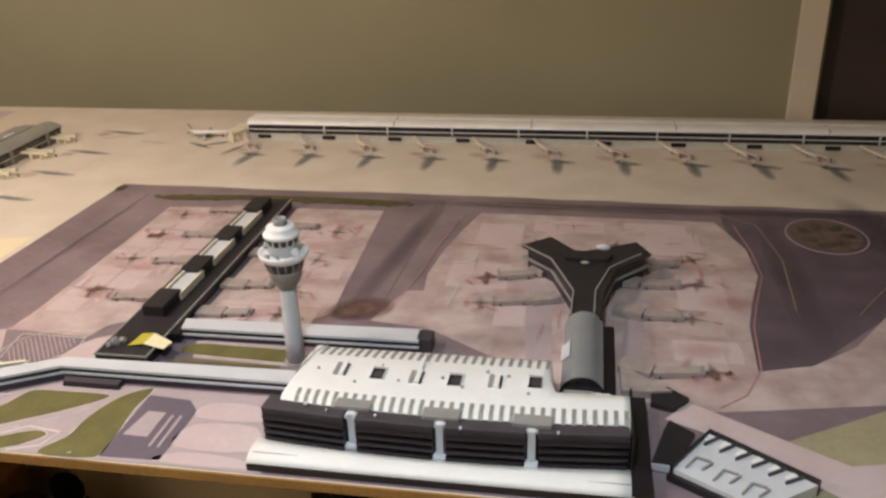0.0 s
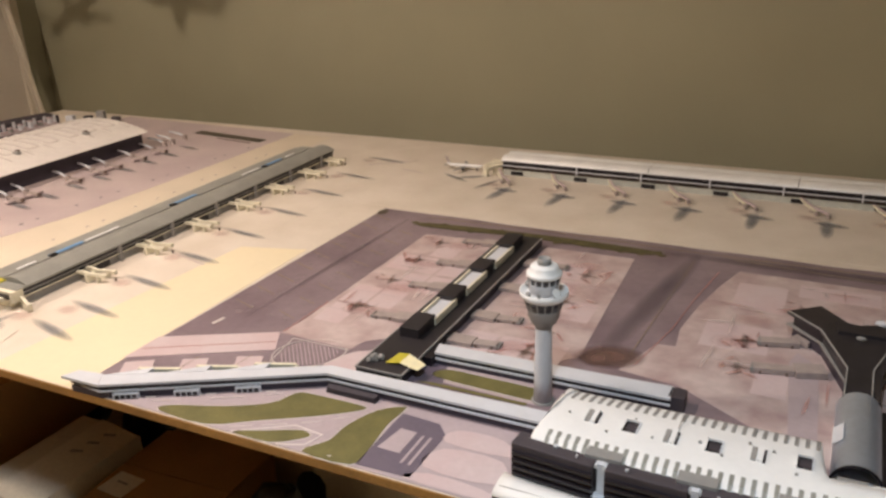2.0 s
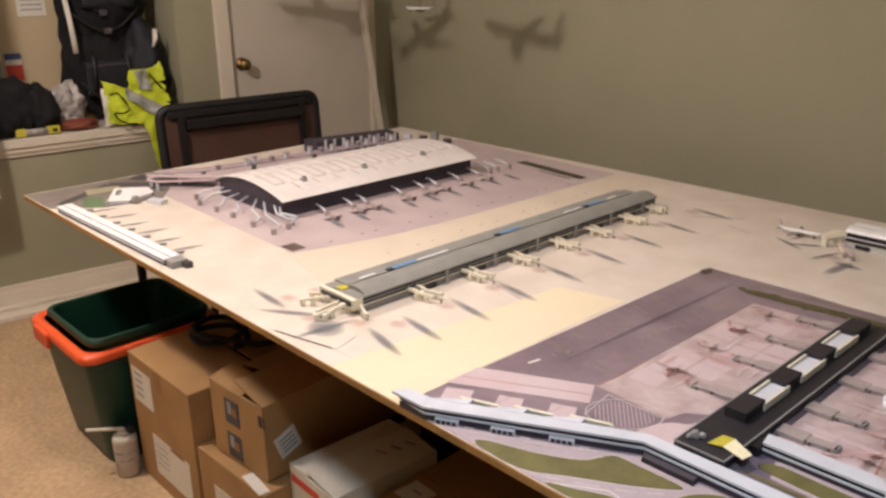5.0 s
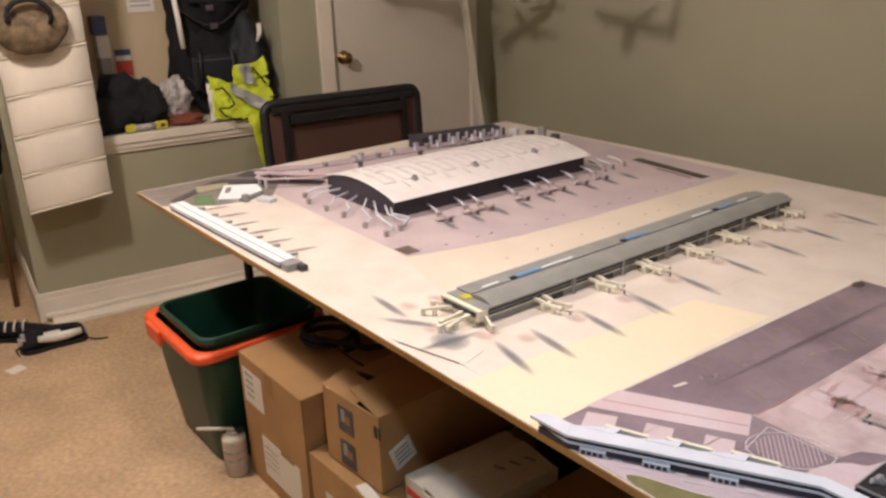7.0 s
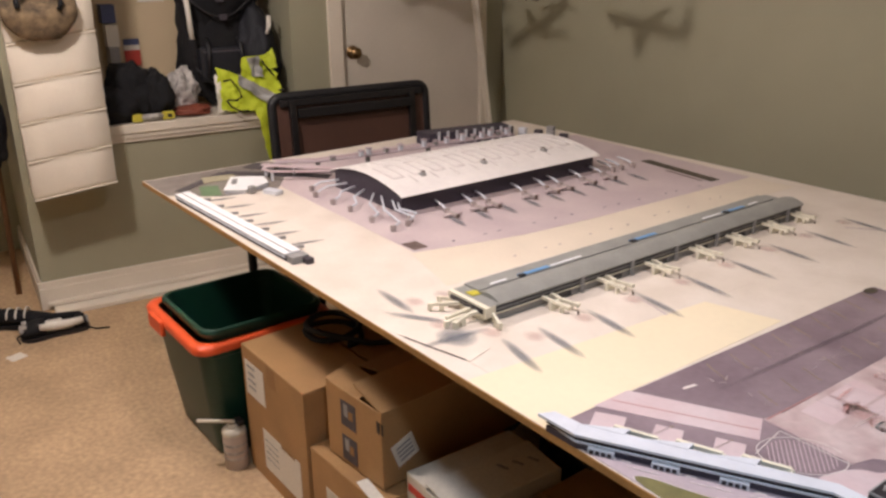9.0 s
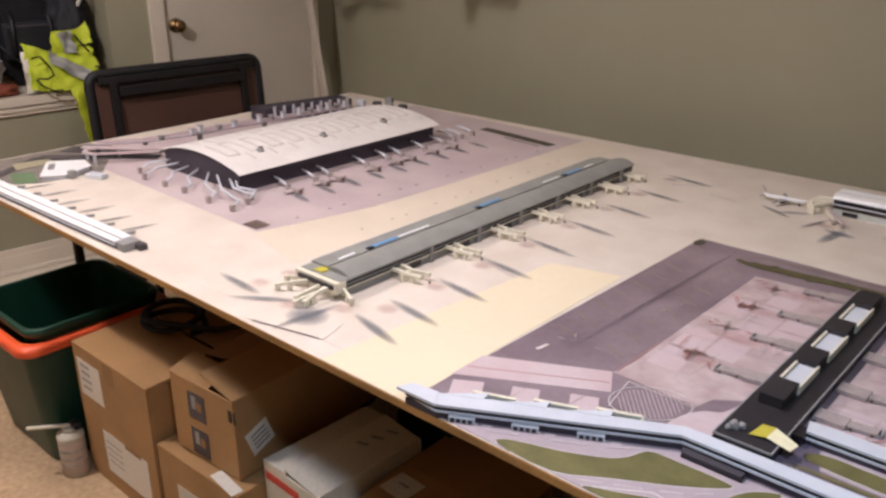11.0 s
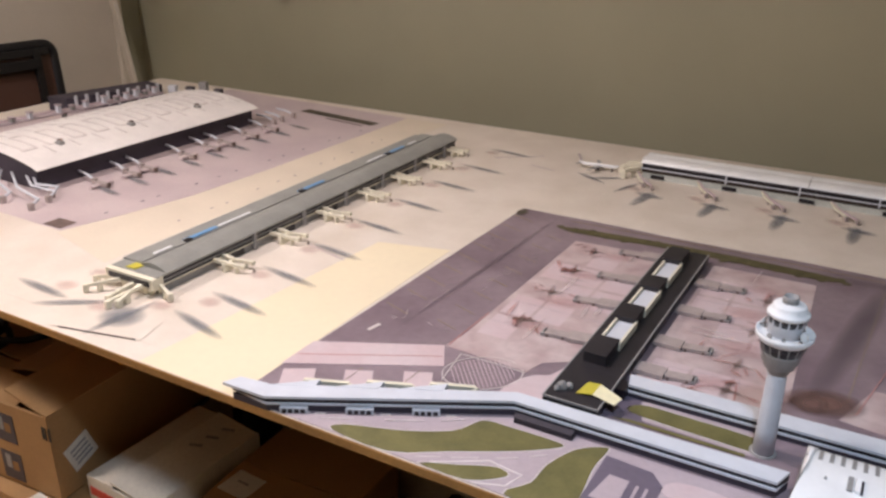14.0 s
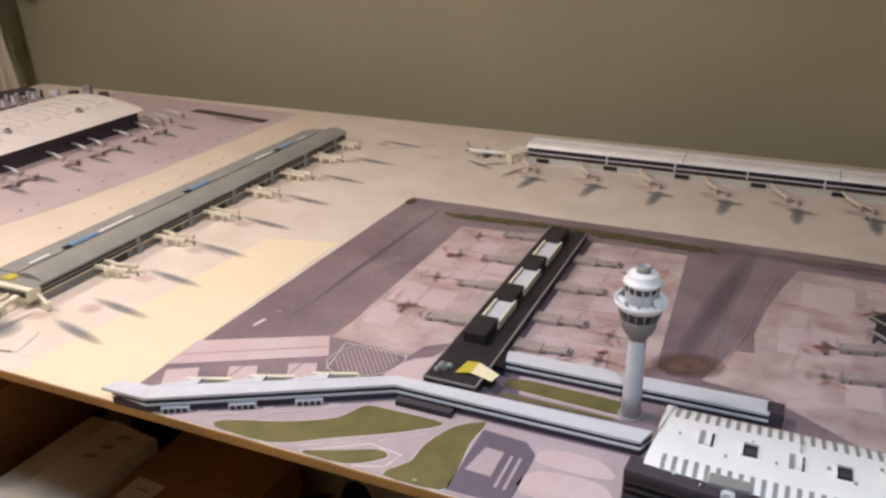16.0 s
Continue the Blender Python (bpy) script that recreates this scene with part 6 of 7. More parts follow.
bin_ = thing("recycling_bin", "dark green plastic bin with an orange rim, open", "bin")
OUTER = (-2.325, -1.893, -0.090, 0.33)
bm = bmesh.new()
tub(bm, OUTER, 0.0, 0.395, 0.046, 0.006)
soft_edges(part("body", bm, BIN_GREEN, bin_))
bm = bmesh.new()
loops = [tub_ring(*OUTER, k, z, 0.05) for k, z in ((-0.008, 0.378), (-0.016, 0.382), (-0.018, 0.398), (-0.012, 0.408), (0.004, 0.411), (0.012, 0.406), (0.006, 0.396), (-0.006, 0.390), (-0.008, 0.378))]
bm_rings(bm, loops, cap=False)
soft_edges(part("orange_rim", bm, BIN_ORANGE, bin_, "bright orange plastic rim"), 50)
bm = bmesh.new()
bm_box(bm, (-2.205, -0.110, 0.378), (0.115, 0.016, 0.050), bevel=0.006)
part("handle", bm, BIN_ORANGE, bin_, "bright orange plastic handle")
inner = thing("plastic_tub", "empty dark green plastic tub nested in the orange-rimmed bin", "tub")
bm = bmesh.new()
tub(bm, (-2.268, -1.900, -0.066, 0.31), 0.060, 0.448, 0.040, 0.006)
soft_edges(part("body", bm, BIN_GREEN, inner))
bm = bmesh.new()
bm_box(bm, (-2.03, -0.066, 0.436), (0.14, 0.012, 0.020), bevel=0.005)
part("grip", bm, BIN_GREEN, inner)
hose = thing("garden_hose", "coiled dark green hose lying on the boxes", "hose")
bm = bmesh.new()
bm_tube(bm, [(-1.70 + (0.085 + 0.012 * math.sin(1.7 * a)) * math.cos(a), 0.235 + 0.075 * math.sin(a), 0.426 + 0.0013 * i) for i, a in ((i, i * 0.35) for i in range(34))] + [(-1.56, 0.28, 0.44), (-1.50, 0.36, 0.45), (-1.47, 0.46, 0.47)], 0.009, 8)
part("hose", bm, FABRIC_NAVY, hose)

can = thing("spray_can", "pale pink spray can with a white straw nozzle", "spray can", pose(-1.878, -0.022, 0))
for nm, prof, mt in (("can", [(0.033, 0.0), (0.036, 0.003), (0.036, 0.112), (0.0345, 0.117)], TIN), ("shoulder", [(0.0355, 0.115), (0.0365, 0.119), (0.0345, 0.128), (0.026, 0.134), (0.020, 0.136)], PLASTIC_WHITE), ("collar", [(0.020, 0.134), (0.019, 0.146), (0.012, 0.149)], PLASTIC_WHITE)):
    bm = bmesh.new()
    bm_lathe(bm, prof, seg=28)
    part(nm, bm, mt, can)
box("trigger", (0.016, 0.012, 0.156), (0.036, 0.020, 0.018), BLACK_PLASTIC, can, bevel=0.004)
bm = bmesh.new()
bm_tube(bm, [(0.012, 0.0, 0.157), (-0.058, -0.088, 0.158)], 0.0055)
part("nozzle", bm, PLASTIC_WHITE, can)
for z in (0.035, 0.055, 0.080):
    bm = bmesh.new()
    bm_lathe(bm, [(0.0362, z), (0.0364, z + 0.002), (0.0364, z + 0.006), (0.0362, z + 0.008)], seg=28)
    part("print_band", bm, BAGWHITE, can)

# ---- along the west wall (room coordinates) ----
ft = thing("upright_folding_table", "brown-topped folding table with a black edge standing folded on its side", "folding table", ROOM @ pose(0.42, 0, 0, 0, -4, 0))
V0, V1, Z1 = 0.975, 1.725, 0.885
box("tabletop", (0, (V0 + V1) / 2, Z1 / 2), (0.016, V1 - V0 - 0.03, Z1 - 0.03), BROWN_TOP, ft)
bm = bmesh.new()
r = 0.045
loop = []
for cy, cz, a0 in ((V1 - r, Z1 - r, 0), (V0 + r, Z1 - r, 90), (V0 + r, r + 0.016, 180), (V1 - r, r + 0.016, 270)):
    loop += [(0.0, cy + r * math.cos(radians(a0 + s * 18)), cz + r * math.sin(radians(a0 + s * 18))) for s in range(6)]
prev = None
rings = []
n = len(loop)
for i in range(n + 1):
    p0, p1, p2 = (Vector(loop[(i + k) % n]) for k in (-1, 0, 1))
    dd = (p2 - p0).normalized()
    s = dd.cross(Vector((1, 0, 0)))
    rings.append([p1 + Vector((1, 0, 0)) * 0.018 * math.cos(a) + s * 0.021 * math.sin(a) for a in (2 * math.pi * k / 10 for k in range(10))])
bm_rings(bm, rings, cap=False)
part("edge_band", bm, BLACK_PLASTIC, ft, "black rounded edge band")
for nm, c, s in (("folded_leg", (0.022, V0 + 0.085, 0.45), (0.022, 0.030, 0.84)), ("folded_leg", (0.022, V1 - 0.085, 0.45), (0.022, 0.030, 0.84)), ("folded_leg", (0.028, (V0 + V1) / 2 + 0.01, Z1 - 0.072), (0.026, 0.56, 0.040)), ("folded_leg", (0.018, (V0 + V1) / 2, Z1 - 0.026), (0.020, V1 - V0 - 0.06, 0.030)), ("folded_leg", (0.026, (V0 + V1) / 2, 0.10), (0.024, 0.55, 0.026))):
    box(nm, c, s, LEG_BLACK, ft, bevel=0.004)

org = thing("hanging_organiser", "cream fabric hanging shelf organiser", "organiser", ROOM)
for i in range(9):
    z0 = 0.565 + 0.152 * i
    bm = bmesh.new()
    rr = random.Random(i)
    rings = []
    for k, zz in enumerate((z0, z0 + 0.01, z0 + 0.05, z0 + 0.10, z0 + 0.142, z0 + 0.15)):
        bulge = (0.0, 0.002, 0.004, 0.004, 0.002, 0.0)[k]
        sag = 0.012 if k == 0 else 0
        rings.append([(u, v, zz + 0.11 * (v - 0.18)) for u, v in ((0.03, 0.025), (0.20 + bulge, 0.02 + rr.uniform(-0.002, 0.002)), (0.205 + bulge * 1.6, 0.13), (0.205 + bulge * 1.5, 0.24), (0.20 + bulge, 0.340 + rr.uniform(-0.002, 0.002)), (0.03, 0.34))])
    bm_rings(bm, rings)
    part("compartment", bm, FABRIC_WHITE, org)
    box("seam", (0.206, 0.18, z0 - 0.003 - 0.001), (0.010, 0.322, 0.006), FABRIC_WHITE, org)
    org.children[-1].matrix_basis = Matrix.Translation((0, 0.18, z0)) @ Matrix.Rotation(radians(6.2), 4, "X") @ Matrix.Translation((0, -0.18, -z0))
box("hanger_rail", (0.11, 0.18, 1.965), (0.20, 0.34, 0.02), WOOD, org)
for v in (0.08, 0.28):
    bm = bmesh.new()
    bm_tube(bm, [(0.11, v, 1.97), (0.11, 0.18, 2.25), (0.11, 0.18, H)], 0.004, 8)
    part("hook_cord", bm, BLACK_PLASTIC, org)

cap = thing("camouflage_cap", "brown camouflage cap hung on the organiser", "cap", ROOM @ pose(0.255, 0.145, 1.275))
bm = bmesh.new()
bmesh.ops.create_uvsphere(bm, u_segments=24, v_segments=14, radius=1)
for v in bm.verts:
    q = 1 + 0.08 * noise.noise(v.co * 2.5)
    v.co = Vector((v.co.x * 0.055 * q, v.co.y * 0.135 * q, v.co.z * 0.115 * q))
    if v.co.x > 0.02 and v.co.z > 0.0:
        v.co.x *= 0.35
for f in bm.faces:
    f.smooth = True
part("crown", bm, CAMO, cap)
bm = bmesh.new()
bm_tube(bm, [(0.052, 0.075 * math.sin(a), 0.03 + 0.06 * math.cos(a)) for a in (i * 0.4 - 1.9 for i in range(11))], 0.010, 8)
part("brim", bm, FABRIC_BLACK, cap)


def cloth_lump(name, label, category, c, s, material, seed, rough=0.25, freq=2.2, sub=4):
    t = thing(name, label, category, ROOM @ pose(*c))
    bm = bmesh.new()
    bmesh.ops.create_icosphere(bm, subdivisions=sub, radius=1)
    off = Vector((seed * 3.1, seed * 1.7, seed * 0.9))
    for v in bm.verts:
        n1 = noise.noise(v.co * freq + off)
        n2 = noise.noise(v.co * freq * 3.3 + off)
        k = 1 + rough * n1 + rough * 0.4 * n2
        v.co = Vector((v.co.x * s[0] * k, v.co.y * s[1] * k, max(-s[2] * 0.92, v.co.z * s[2] * k)))
    for f in bm.faces:
        f.smooth = material != BAGWHITE
    part("cloth", bm, material, t)
    return t


LZ = 0.772
cloth_lump("knit_hat", "black knitted hat lying on the ledge", "hat", (-0.10, 0.49, LZ + 0.120), (0.10, 0.105, 0.130), FABRIC_BLACK, 1)
cloth_lump("folded_gloves", "black cloth bundle on the ledge", "cloth", (-0.09, 0.60, LZ + 0.100), (0.09, 0.075, 0.108), FABRIC_BLACK, 2)
cloth_lump("black_cloth", "black cloth drooping over the ledge", "cloth", (-0.05, 0.39, LZ + 0.08), (0.08, 0.12, 0.088), FABRIC_BLACK, 8)
cloth_lump("plastic_bag", "crumpled white and grey plastic bag", "bag", (-0.15, 0.730, LZ + 0.098), (0.06, 0.075, 0.107), BAGWHITE, 3, 0.42, 2.6, 3)
cloth_lump("rust_cloth", "small rust-brown cloth on the ledge", "cloth", (-0.06, 0.745, LZ + 0.022), (0.06, 0.085, 0.026), RUST, 4)
bp1 = cloth_lump("backpack", "black backpack standing in the niche", "backpack", (-0.26, 0.94, LZ + 0.27), (0.13, 0.185, 0.29), FABRIC_BLACK, 5, 0.2, 2.0)
bp2 = cloth_lump("backpack", "black backpack hanging in the niche", "backpack", (-0.24, 0.96, LZ + 0.68), (0.14, 0.215, 0.36), FABRIC_BLACK, 6, 0.2, 2.0)
for bp, hz in ((bp1, 0.16), (bp2, 0.20)):
    box("front_pocket", (0.115, 0.0, -0.06), (0.06, 0.24, hz), FABRIC_NAVY, bp, bevel=0.02)
    box("pocket_zip", (0.147, 0.0, -0.06 + hz * 0.36), (0.004, 0.20, 0.007), CHARCOAL, bp)
    for s in (-1, 1):
        bm = bmesh.new()
        bm_tube(bm, [(0.10, s * 0.07, hz * 0.4), (0.15, s * 0.075, 0.02), (0.155, s * 0.085, -0.12)], 0.010, 8, 0.5)
        part("compression_strap", bm, BLACK_PLASTIC, bp)
cloth_lump("dark_jacket", "dark jacket hanging beside the backpacks", "jacket", (-0.16, 1.10, LZ + 0.22), (0.10, 0.10, 0.24), FABRIC_NAVY, 7, 0.25, 2.0)
for z, v0, v1 in ((0.20, 0.80, 1.05), (0.52, 0.78, 1.10), (0.60, 0.84, 1.02)):
    st = thing("webbing_strap", "black webbing strap across the backpacks", "strap", ROOM, "backpack straps")
    bm = bmesh.new()
    bm_tube(bm, [(-0.105 - 0.05 * abs(s - 0.5), v0 + (v1 - v0) * s, LZ + z - 0.10 * math.sin(math.pi * s)) for s in (k / 8 for k in range(9))], 0.011, 8, 0.5)
    part("webbing", bm, BLACK_PLASTIC, st)
    box("buckle", (-0.098, (v0 + v1) / 2, LZ + z - 0.10), (0.014, 0.034, 0.026), CHARCOAL, st, bevel=0.003)
strap = thing("shoulder_strap", "white and grey shoulder strap on the backpack", "strap", ROOM)
bm = bmesh.new()
bm_tube(bm, [(-0.10, 0.79, LZ + 0.33), (-0.105, 0.785, LZ + 0.46), (-0.12, 0.775, LZ + 0.62), (-0.15, 0.775, LZ + 0.78)], 0.012, 8, 0.5)
part("webbing", bm, LABEL, strap)
bm = bmesh.new()
bm_tube(bm, [(-0.05, 1.12, LZ + 0.34), (-0.05, 1.135, LZ + 0.38), (-0.06, 1.14, LZ + 0.42)], 0.012, 8, 0.5)
part("tag", bm, LABEL, strap)

vest = thing("safety_vest", "yellow high-visibility vest with silver bands draped over the ledge", "vest", ROOM)


def cloth_patch(name, corners, material, u0, seed, lean=0.30, fold=0.020):
    """A crumpled panel between four corners given as (v, z): low a, low b, high b, high a."""
    bm = bmesh.new()
    (a, b, c, d), n = [Vector(q) for q in corners], 16
    rows = []
    for j in range(n + 1):
        row = []
        for i in range(n + 1):
            p = a.lerp(b, i / n).lerp(d.lerp(c, i / n), j / n)
            w1, w2 = noise.noise(Vector((p.x * 16, p.y * 16, seed))), noise.noise(Vector((p.x * 38, p.y * 38, seed)))
            row.append((u0 - lean * max(0, p.y - 0.79) + fold * w1 + fold * 0.4 * w2, p.x + 0.008 * w2, p.y + 0.010 * w1))
        rows.append(row)
    bm_sheet(bm, rows, 0.003)
    ob = part(name, bm, material, vest)
    return soft_edges(ob, 60)


cloth_patch("lining", ((0.836, 0.785), (0.862, 0.785), (0.872, 0.945), (0.850, 0.955)), LABEL, 0.032, 1.0)
cloth_patch("side_panel", ((0.855, 0.795), (0.975, 0.782), (0.965, 0.935), (0.858, 0.985)), HIVIS, 0.040, 2.0)
cloth_patch("front_panel", ((0.930, 0.785), (1.135, 0.780), (1.142, 0.905), (0.945, 0.945)), HIVIS, 0.056, 3.0)
cloth_patch("shoulder", ((0.960, 0.925), (1.140, 0.890), (1.120, 1.020), (0.985, 1.015)), HIVIS, 0.046, 4.0)
cloth_patch("collar", ((1.075, 0.960), (1.140, 0.965), (1.130, 1.050), (1.085, 1.020)), HIVIS, 0.060, 5.0)
cloth_patch("hanging_tail", ((1.060, 0.500), (1.150, 0.500), (1.140, 0.800), (1.000, 0.795)), HIVIS, 0.060, 6.0)
cloth_patch("reflective_band", ((1.012, 0.935), (1.068, 0.930), (1.052, 1.020), (1.000, 1.012)), REFLECT, 0.075, 4.0)
cloth_patch("reflective_band", ((0.935, 0.905), (1.120, 0.775), (1.142, 0.825), (0.950, 0.950)), REFLECT, 0.080, 3.0)
for q in (((0.870, 0.925), (0.905, 0.930), (0.935, 0.885), (0.942, 0.852), (0.915, 0.840), (0.875, 0.845)), ((0.870, 0.842), (0.890, 0.812), (0.925, 0.792), (0.965, 0.790)), ((1.062, 1.005), (1.085, 0.965), (1.110, 0.930)), ((1.120, 0.870), (1.138, 0.865), (1.150, 0.872))):
    bm = bmesh.new()
    bm_tube(bm, [(0.082 - 0.30 * max(0, z - 0.79), v, z) for v, z in q], 0.0042, 6)
    part("black_piping", bm, FABRIC_BLACK, vest)

lev = thing("spirit_level", "short yellow spirit level with a grey middle on the ledge", "tool", ROOM)
for v0, v1 in ((0.470, 0.512), (0.598, 0.650)):
    box("end_block", (-0.005, (v0 + v1) / 2, LZ + 0.021), (0.024, v1 - v0, 0.034), NOTE_YELLOW, lev, bevel=0.004)
bm = bmesh.new()
bm_tube(bm, [(-0.005, 0.508, LZ + 0.021), (-0.005, 0.602, LZ + 0.021)], 0.013, 12)
part("vial", bm, BAGWHITE, lev, "pale grey vial tube")
box("vial_window", (0.0085, 0.628, LZ + 0.021), (0.003, 0.018, 0.014), INK, lev)
pk = thing("card_packet", "red and white card packet in the niche", "packet", ROOM)
box("lower_half", (-0.418, 0.584, 1.005), (0.012, 0.070, 0.070), RED, pk, bevel=0.002)
box("middle_band", (-0.418, 0.584, 1.052), (0.0122, 0.070, 0.024), LABEL, pk, bevel=0.002)
box("upper_half", (-0.418, 0.584, 1.078), (0.012, 0.070, 0.028), BLUE, pk, bevel=0.002)
nt_ = thing("paper_notice", "white paper notice pinned on the niche wall", "notice", ROOM)
box("paper", (-0.427, 0.70, 1.32), (0.003, 0.125, 0.13), LABEL, nt_)
for i in range(4):
    box("print_bar", (-0.4248, 0.70, 1.35 - 0.022 * i), (0.001, 0.09, 0.006), GREYCARD, nt_)
fl = thing("folder_stack", "grey and navy folders standing in the niche", "folder", ROOM)
box("folder", (-0.34, 0.485, 0.92), (0.10, 0.045, 0.30), GREYCARD, fl, bevel=0.003)
box("folder", (-0.34, 0.487, 1.12), (0.08, 0.055, 0.10), LABEL, fl, bevel=0.003)
box("folder", (-0.34, 0.480, 1.215), (0.09, 0.060, 0.08), BLUE, fl, bevel=0.003)

# things beyond the corner and on the carpet
pole = thing("wooden_pole", "brown wooden pole leaning at the corner", "pole", ROOM)
bm = bmesh.new()
bm_tube(bm, [(-0.26, -0.085, 0.0), (-0.30, -0.05, 1.5)], 0.012, 10)
part("pole", bm, WOOD, pole)
jk = cloth_lump("hung_jacket", "pale jacket hanging on the far wall", "jacket", (-0.62, -0.17, 1.20), (0.10, 0.15, 0.30), FABRIC_WHITE, 11, 0.3, 2.4)
cloth_lump("hung_bag", "black cloth bag hanging behind the organiser", "bag", (-0.14, -0.10, 0.78), (0.10, 0.085, 0.17), FABRIC_BLACK, 12, 0.25, 2.4)
cloth_lump("hung_bag", "brown leather bag hanging behind the organiser", "bag", (-0.16, -0.105, 0.98), (0.09, 0.085, 0.10), CAMO, 13, 0.25, 2.4)
for u, v, z in ((-0.62, -0.17, 1.5), (-0.14, -0.10, 0.95), (-0.16, -0.105, 1.08)):
    bm = bmesh.new()
    bm_tube(bm, [(u, v, z), (u, -0.003, z + 0.25)], 0.005, 8)
    hk = thing("wall_cord", "black cord tied to a wall hook", "cord", ROOM, "cords")
    part("cord", bm, BLACK_PLASTIC, hk)


def shoe(u, v, rz, label):
    s = thing("shoe", label, "shoe", ROOM @ pose(u, v, 0, 0, 0, rz), "shoes on the carpet")
    bm = bmesh.new()
    rings = []
    for x, w, z0, z1 in ((-0.125, 0.022, 0.012, 0.075), (-0.115, 0.034, 0.012, 0.088), (-0.06, 0.038, 0.012, 0.082), (0.0, 0.040, 0.012, 0.070), (0.06, 0.046, 0.012, 0.056), (0.11, 0.042, 0.012, 0.044), (0.135, 0.026, 0.014, 0.030)):
        rings.append([(x, w * math.cos(a), z0 + (z1 - z0) * (0.5 + 0.5 * math.sin(a))) for a in (2 * math.pi * k / 14 for k in range(14))])
    bm_rings(bm, rings)
    part("upper", bm, FABRIC_BLACK, s)
    bm = bmesh.new()
    bm_prism(bm, curve([(-0.132, -0.026), (-0.05, -0.038), (0.06, -0.048), (0.135, -0.026), (0.142, 0.01), (0.06, 0.048), (-0.05, 0.040), (-0.132, 0.026)], 3), 0.0, 0.018)
    part("sole", bm, BLACK_PLASTIC, s)
    for x in (-0.04, -0.005, 0.03):
        bm = bmesh.new()
        bm_tube(bm, [(x, 0.042 * math.cos(a), 0.045 + 0.034 * math.sin(a)) for a in (k * 0.35 + 0.2 for k in range(9))], 0.004, 6)
        part("stripe", bm, LABEL, s)
    bm = bmesh.new()
    bm_tube(bm, [(0.03, -0.03, 0.06), (0.05, -0.08, 0.012), (0.02, -0.14, 0.006), (0.05, -0.20, 0.005)], 0.003, 6)
    part("lace", bm, FABRIC_BLACK, s)


def tipped_shoe(x, y, rz):
    """A worn open shoe with white sides, a studded toe and a round heel."""
    t = thing("shoe", "black open shoe with white sides and loose laces", "shoe", pose(x, y, 0, 0, 0, rz), "shoes on the carpet")
    bm = bmesh.new()
    bm_prism(bm, curve([(-0.115, -0.034), (0.0, -0.044), (0.09, -0.058), (0.128, -0.03), (0.128, 0.03), (0.09, 0.058), (0.0, 0.044), (-0.115, 0.034)], 4), 0.0, 0.018)
    part("sole", bm, BLACK_PLASTIC, t)
    for nm, spans in (("toe_cap", ((0.035, 0.052, 0.070), (0.060, 0.058, 0.074), (0.095, 0.056, 0.066), (0.120, 0.040, 0.048), (0.130, 0.020, 0.030))), ("heel_cup", ((-0.120, 0.020, 0.045), (-0.112, 0.034, 0.066), (-0.090, 0.038, 0.070), (-0.072, 0.036, 0.052)))):
        bm = bmesh.new()
        bm_rings(bm, [[(q, w * math.cos(a), 0.012 + (z - 0.012) * (0.5 + 0.5 * math.sin(a))) for a in (2 * math.pi * k / 16 for k in range(16))] for q, w, z in spans])
        part(nm, bm, FABRIC_BLACK, t)
    for sg in (-1, 1):
        bm = bmesh.new()
        bm_tube(bm, [(-0.105, sg * 0.032, 0.052), (-0.05, sg * 0.041, 0.050), (0.0, sg * 0.045, 0.052), (0.06, sg * 0.050, 0.058)], [0.010, 0.014, 0.015, 0.010], 10, 1.3)
        part("side_panel", bm, LABEL if sg > 0 else FABRIC_BLACK, t)
    box("tongue", (0.005, -0.008, 0.050), (0.070, 0.030, 0.012), LABEL, t, bevel=0.004)
    for i in range(6):
        box("stud", (0.112 + 0.012 * (i % 2), -0.030 + 0.026 * (i // 2), 0.058 - 0.016 * (i % 2)), (0.018, 0.016, 0.012), BAGWHITE, t, bevel=0.004)
    bm = bmesh.new()
    bm_tube(bm, [(-0.118, 0.0, 0.036), (-0.126, 0.0, 0.036)], 0.020, 14)
    part("heel_disc", bm, GREYCARD, t)
    for q in ([(0.10, -0.05, 0.03), (0.13, -0.09, 0.008), (0.17, -0.13, 0.005), (0.20, -0.15, 0.004)], [(-0.11, 0.03, 0.02), (-0.15, 0.05, 0.006), (-0.20, 0.06, 0.004)]):
        bm = bmesh.new()
        bm_tube(bm, q, 0.003, 6)
        part("lace", bm, FABRIC_BLACK, t)


tipped_shoe(-3.215, -0.225, -98)
shoe(0.13, -0.11, 70, "black shoe with pale stripes by the corner")
rug = thing("door_mat", "grey door mat with a dark border", "mat", ROOM)
box("mat", (0.02, -0.50, 0.004), (0.46, 0.46, 0.006), BLACK_PLASTIC, rug, rz=8, bevel=0.002)
box("mat_centre", (0.02, -0.50, 0.0085), (0.30, 0.44, 0.003), BRIDGE_GREY, rug, rz=8)
sc = thing("paper_scrap", "small white paper scrap on the carpet", "paper", ROOM)
box("paper", (0.44, -0.155, 0.0012), (0.055, 0.06, 0.0018), LABEL, sc, rz=25)

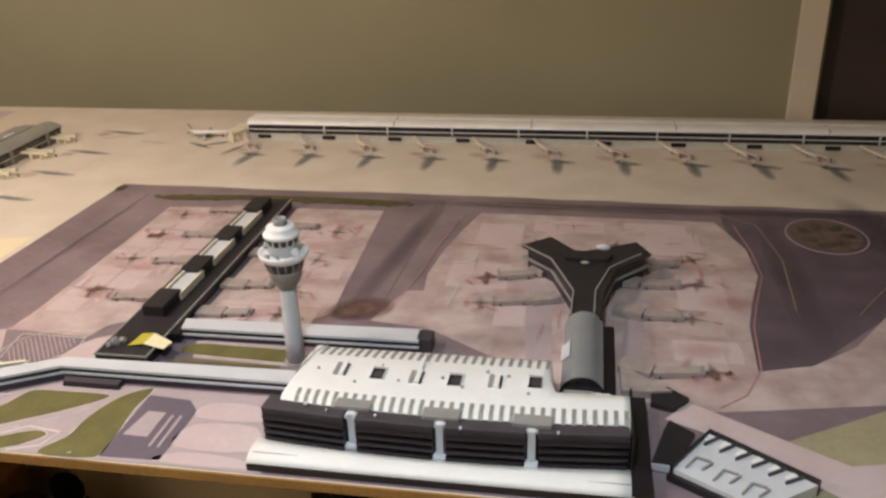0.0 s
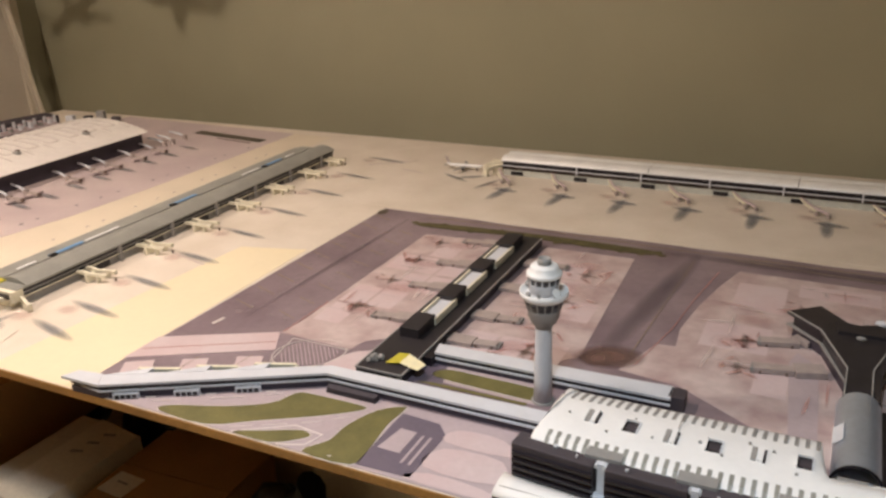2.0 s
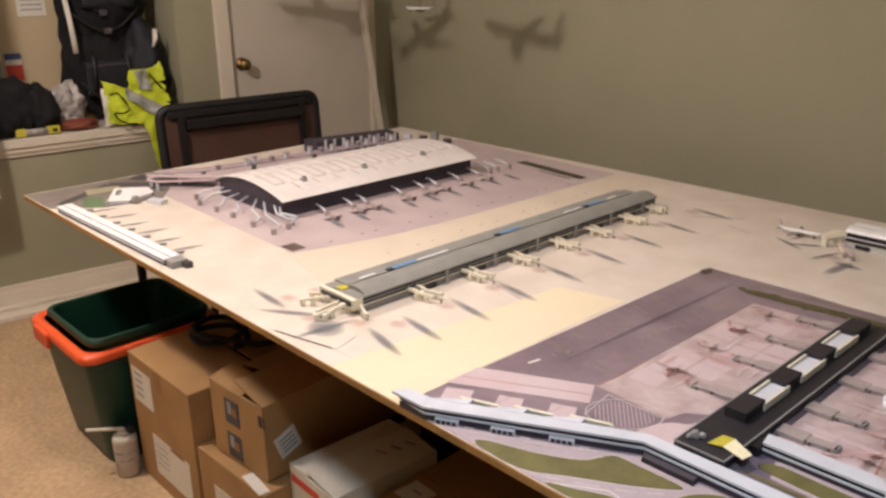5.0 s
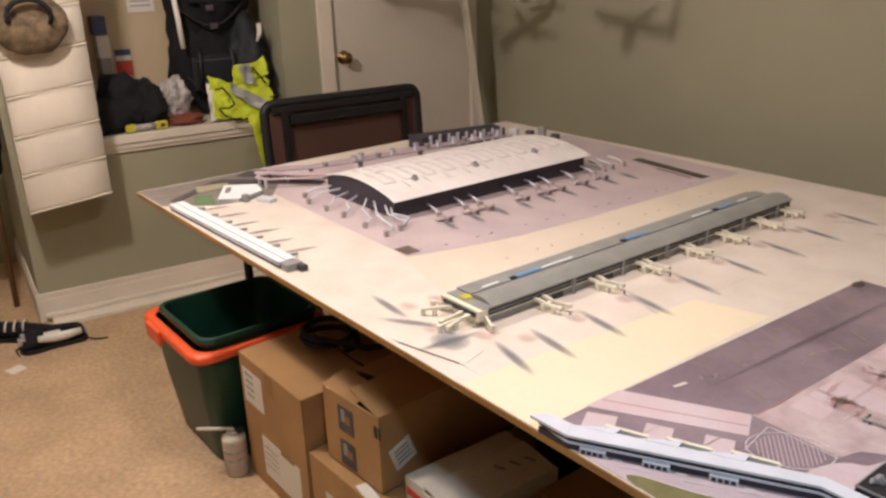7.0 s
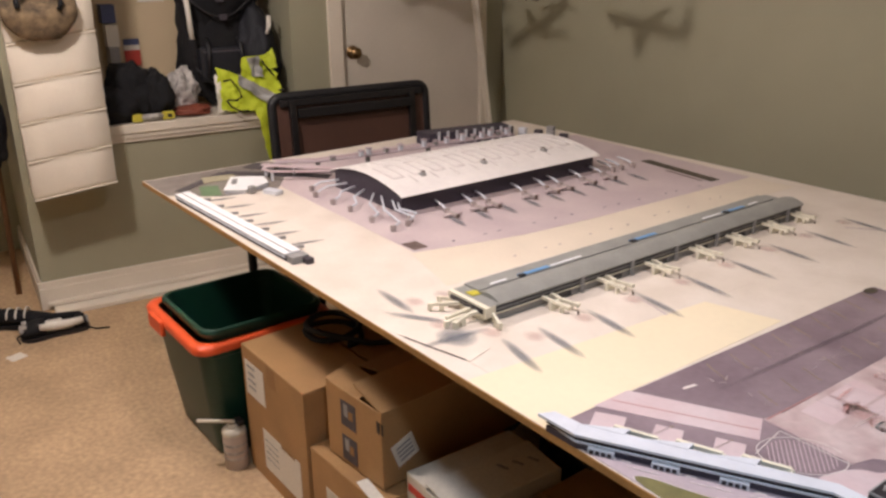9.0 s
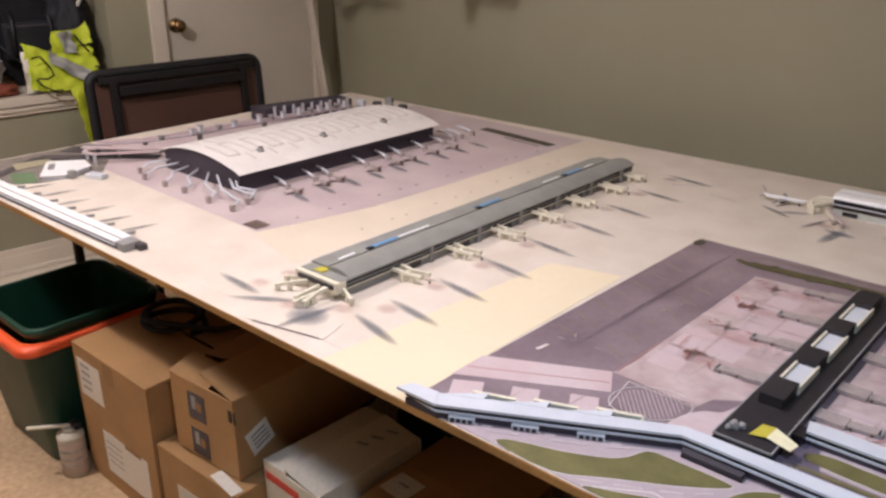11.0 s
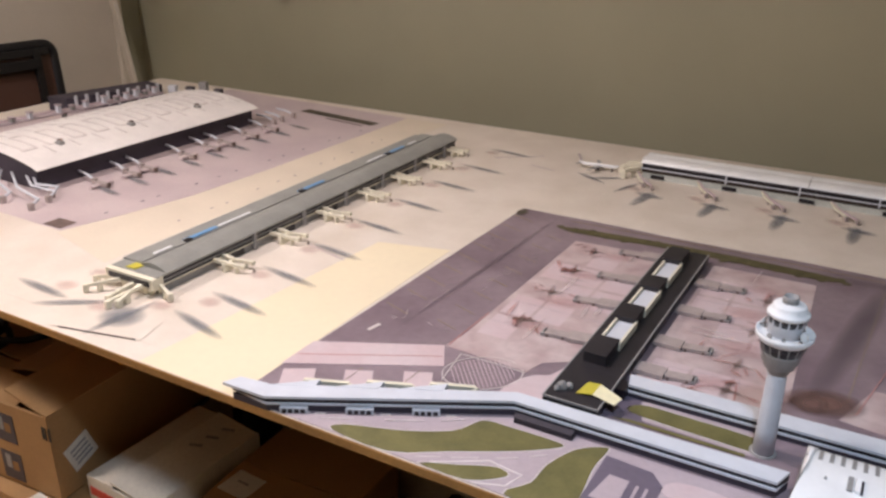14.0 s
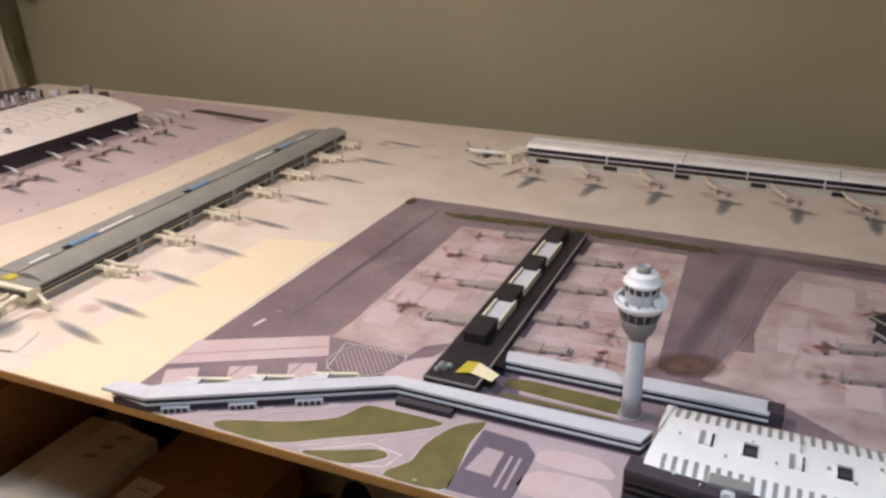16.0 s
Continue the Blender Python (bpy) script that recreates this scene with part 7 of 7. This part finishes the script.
# models hung in front of the north wall
# the three large airliners hang out of view, added to cast shadows there
for u, v, z, rz, s, lab in ((0.47, 2.28, 1.235, 200, 0.16, "small toy airliner hanging by a thread"), (0.62, 1.70, 1.37, 235, 0.42, "white toy airliner hung out of view to cast a shadow"), (1.15, 1.74, 1.39, 160, 0.40, "white toy airliner hung out of view to cast a shadow"), (0.30, 1.60, 1.39, 250, 0.40, "white toy airliner hung out of view to cast a shadow")):
    w_ = ROOM @ Vector((u, v, z))
    pl = toy_plane(w_, rz, s, lab)
    bm = bmesh.new()
    bm_tube(bm, [(0, 0, 0.015 * s * 10), (0, 0, H - z)], 0.0012, 6)
    part("thread", bm, BLACK_PLASTIC, pl)


# ---- details that belong to a part hang under that part ----
def plain(ob):
    return ob.name.split(".")[0]


def middle(ob):
    vs = ob.data.vertices
    return sum((v.co for v in vs), Vector()) / len(vs)


def nest(ob, under, names):
    """Hang the named details under the nearest part called `under`."""
    hosts = [c for c in ob.children if plain(c) == under]
    for c in [c for c in ob.children if plain(c) in names]:
        if hosts:
            c.parent = min(hosts, key=lambda q: (middle(q) - middle(c)).length)


for ob in list(scene.objects):
    if ob.parent:
        continue
    kind = plain(ob)
    if kind == "cardboard_box":
        nest(ob, "front_panel", ("label", "printed_panel", "printed_figure", "printed_bars", "picture", "label_hole"))
        nest(ob, "side_panel", ("diamond_label",))
        nest(ob, "flap", ("tape", "torn_edge", "printed_mark"))
    elif kind == "control_tower_model":
        nest(ob, "gallery", ("dish", "dish_foot"))
        nest(ob, "lower_window_band", ("mullion",))
        nest(ob, "cab_window_band", ("cab_mullion",))
        nest(ob, "cab_roof", ("roof_vent",))
    elif kind == "model_terminal":
        nest(ob, "louvre_block", ("louvre",))
        nest(ob, "roof", ("roof_slot", "roof_rib", "skylight_pit", "skylight_glass", "skylight_curb", "skylight_bar", "skylight_gap", "roof_vent"))
    elif kind == "model_hall":
        nest(ob, "arched_roof", ("roof_seam", "roof_unit"))
    elif kind == "recycling_bin":
        nest(ob, "orange_rim", ("handle",))
    elif kind == "spray_can":
        nest(ob, "can", ("print_band",))
    elif kind == "safety_vest":
        nest(ob, "front_panel", ("black_piping", "reflective_band"))
    elif kind == "backpack":
        nest(ob, "front_pocket", ("pocket_zip",))
    elif kind == "door_1":
        nest(ob, "door_leaf", ("door_knob",))
    elif kind == "model_viaduct":
        nest(ob, "booth", ("booth_roof",))
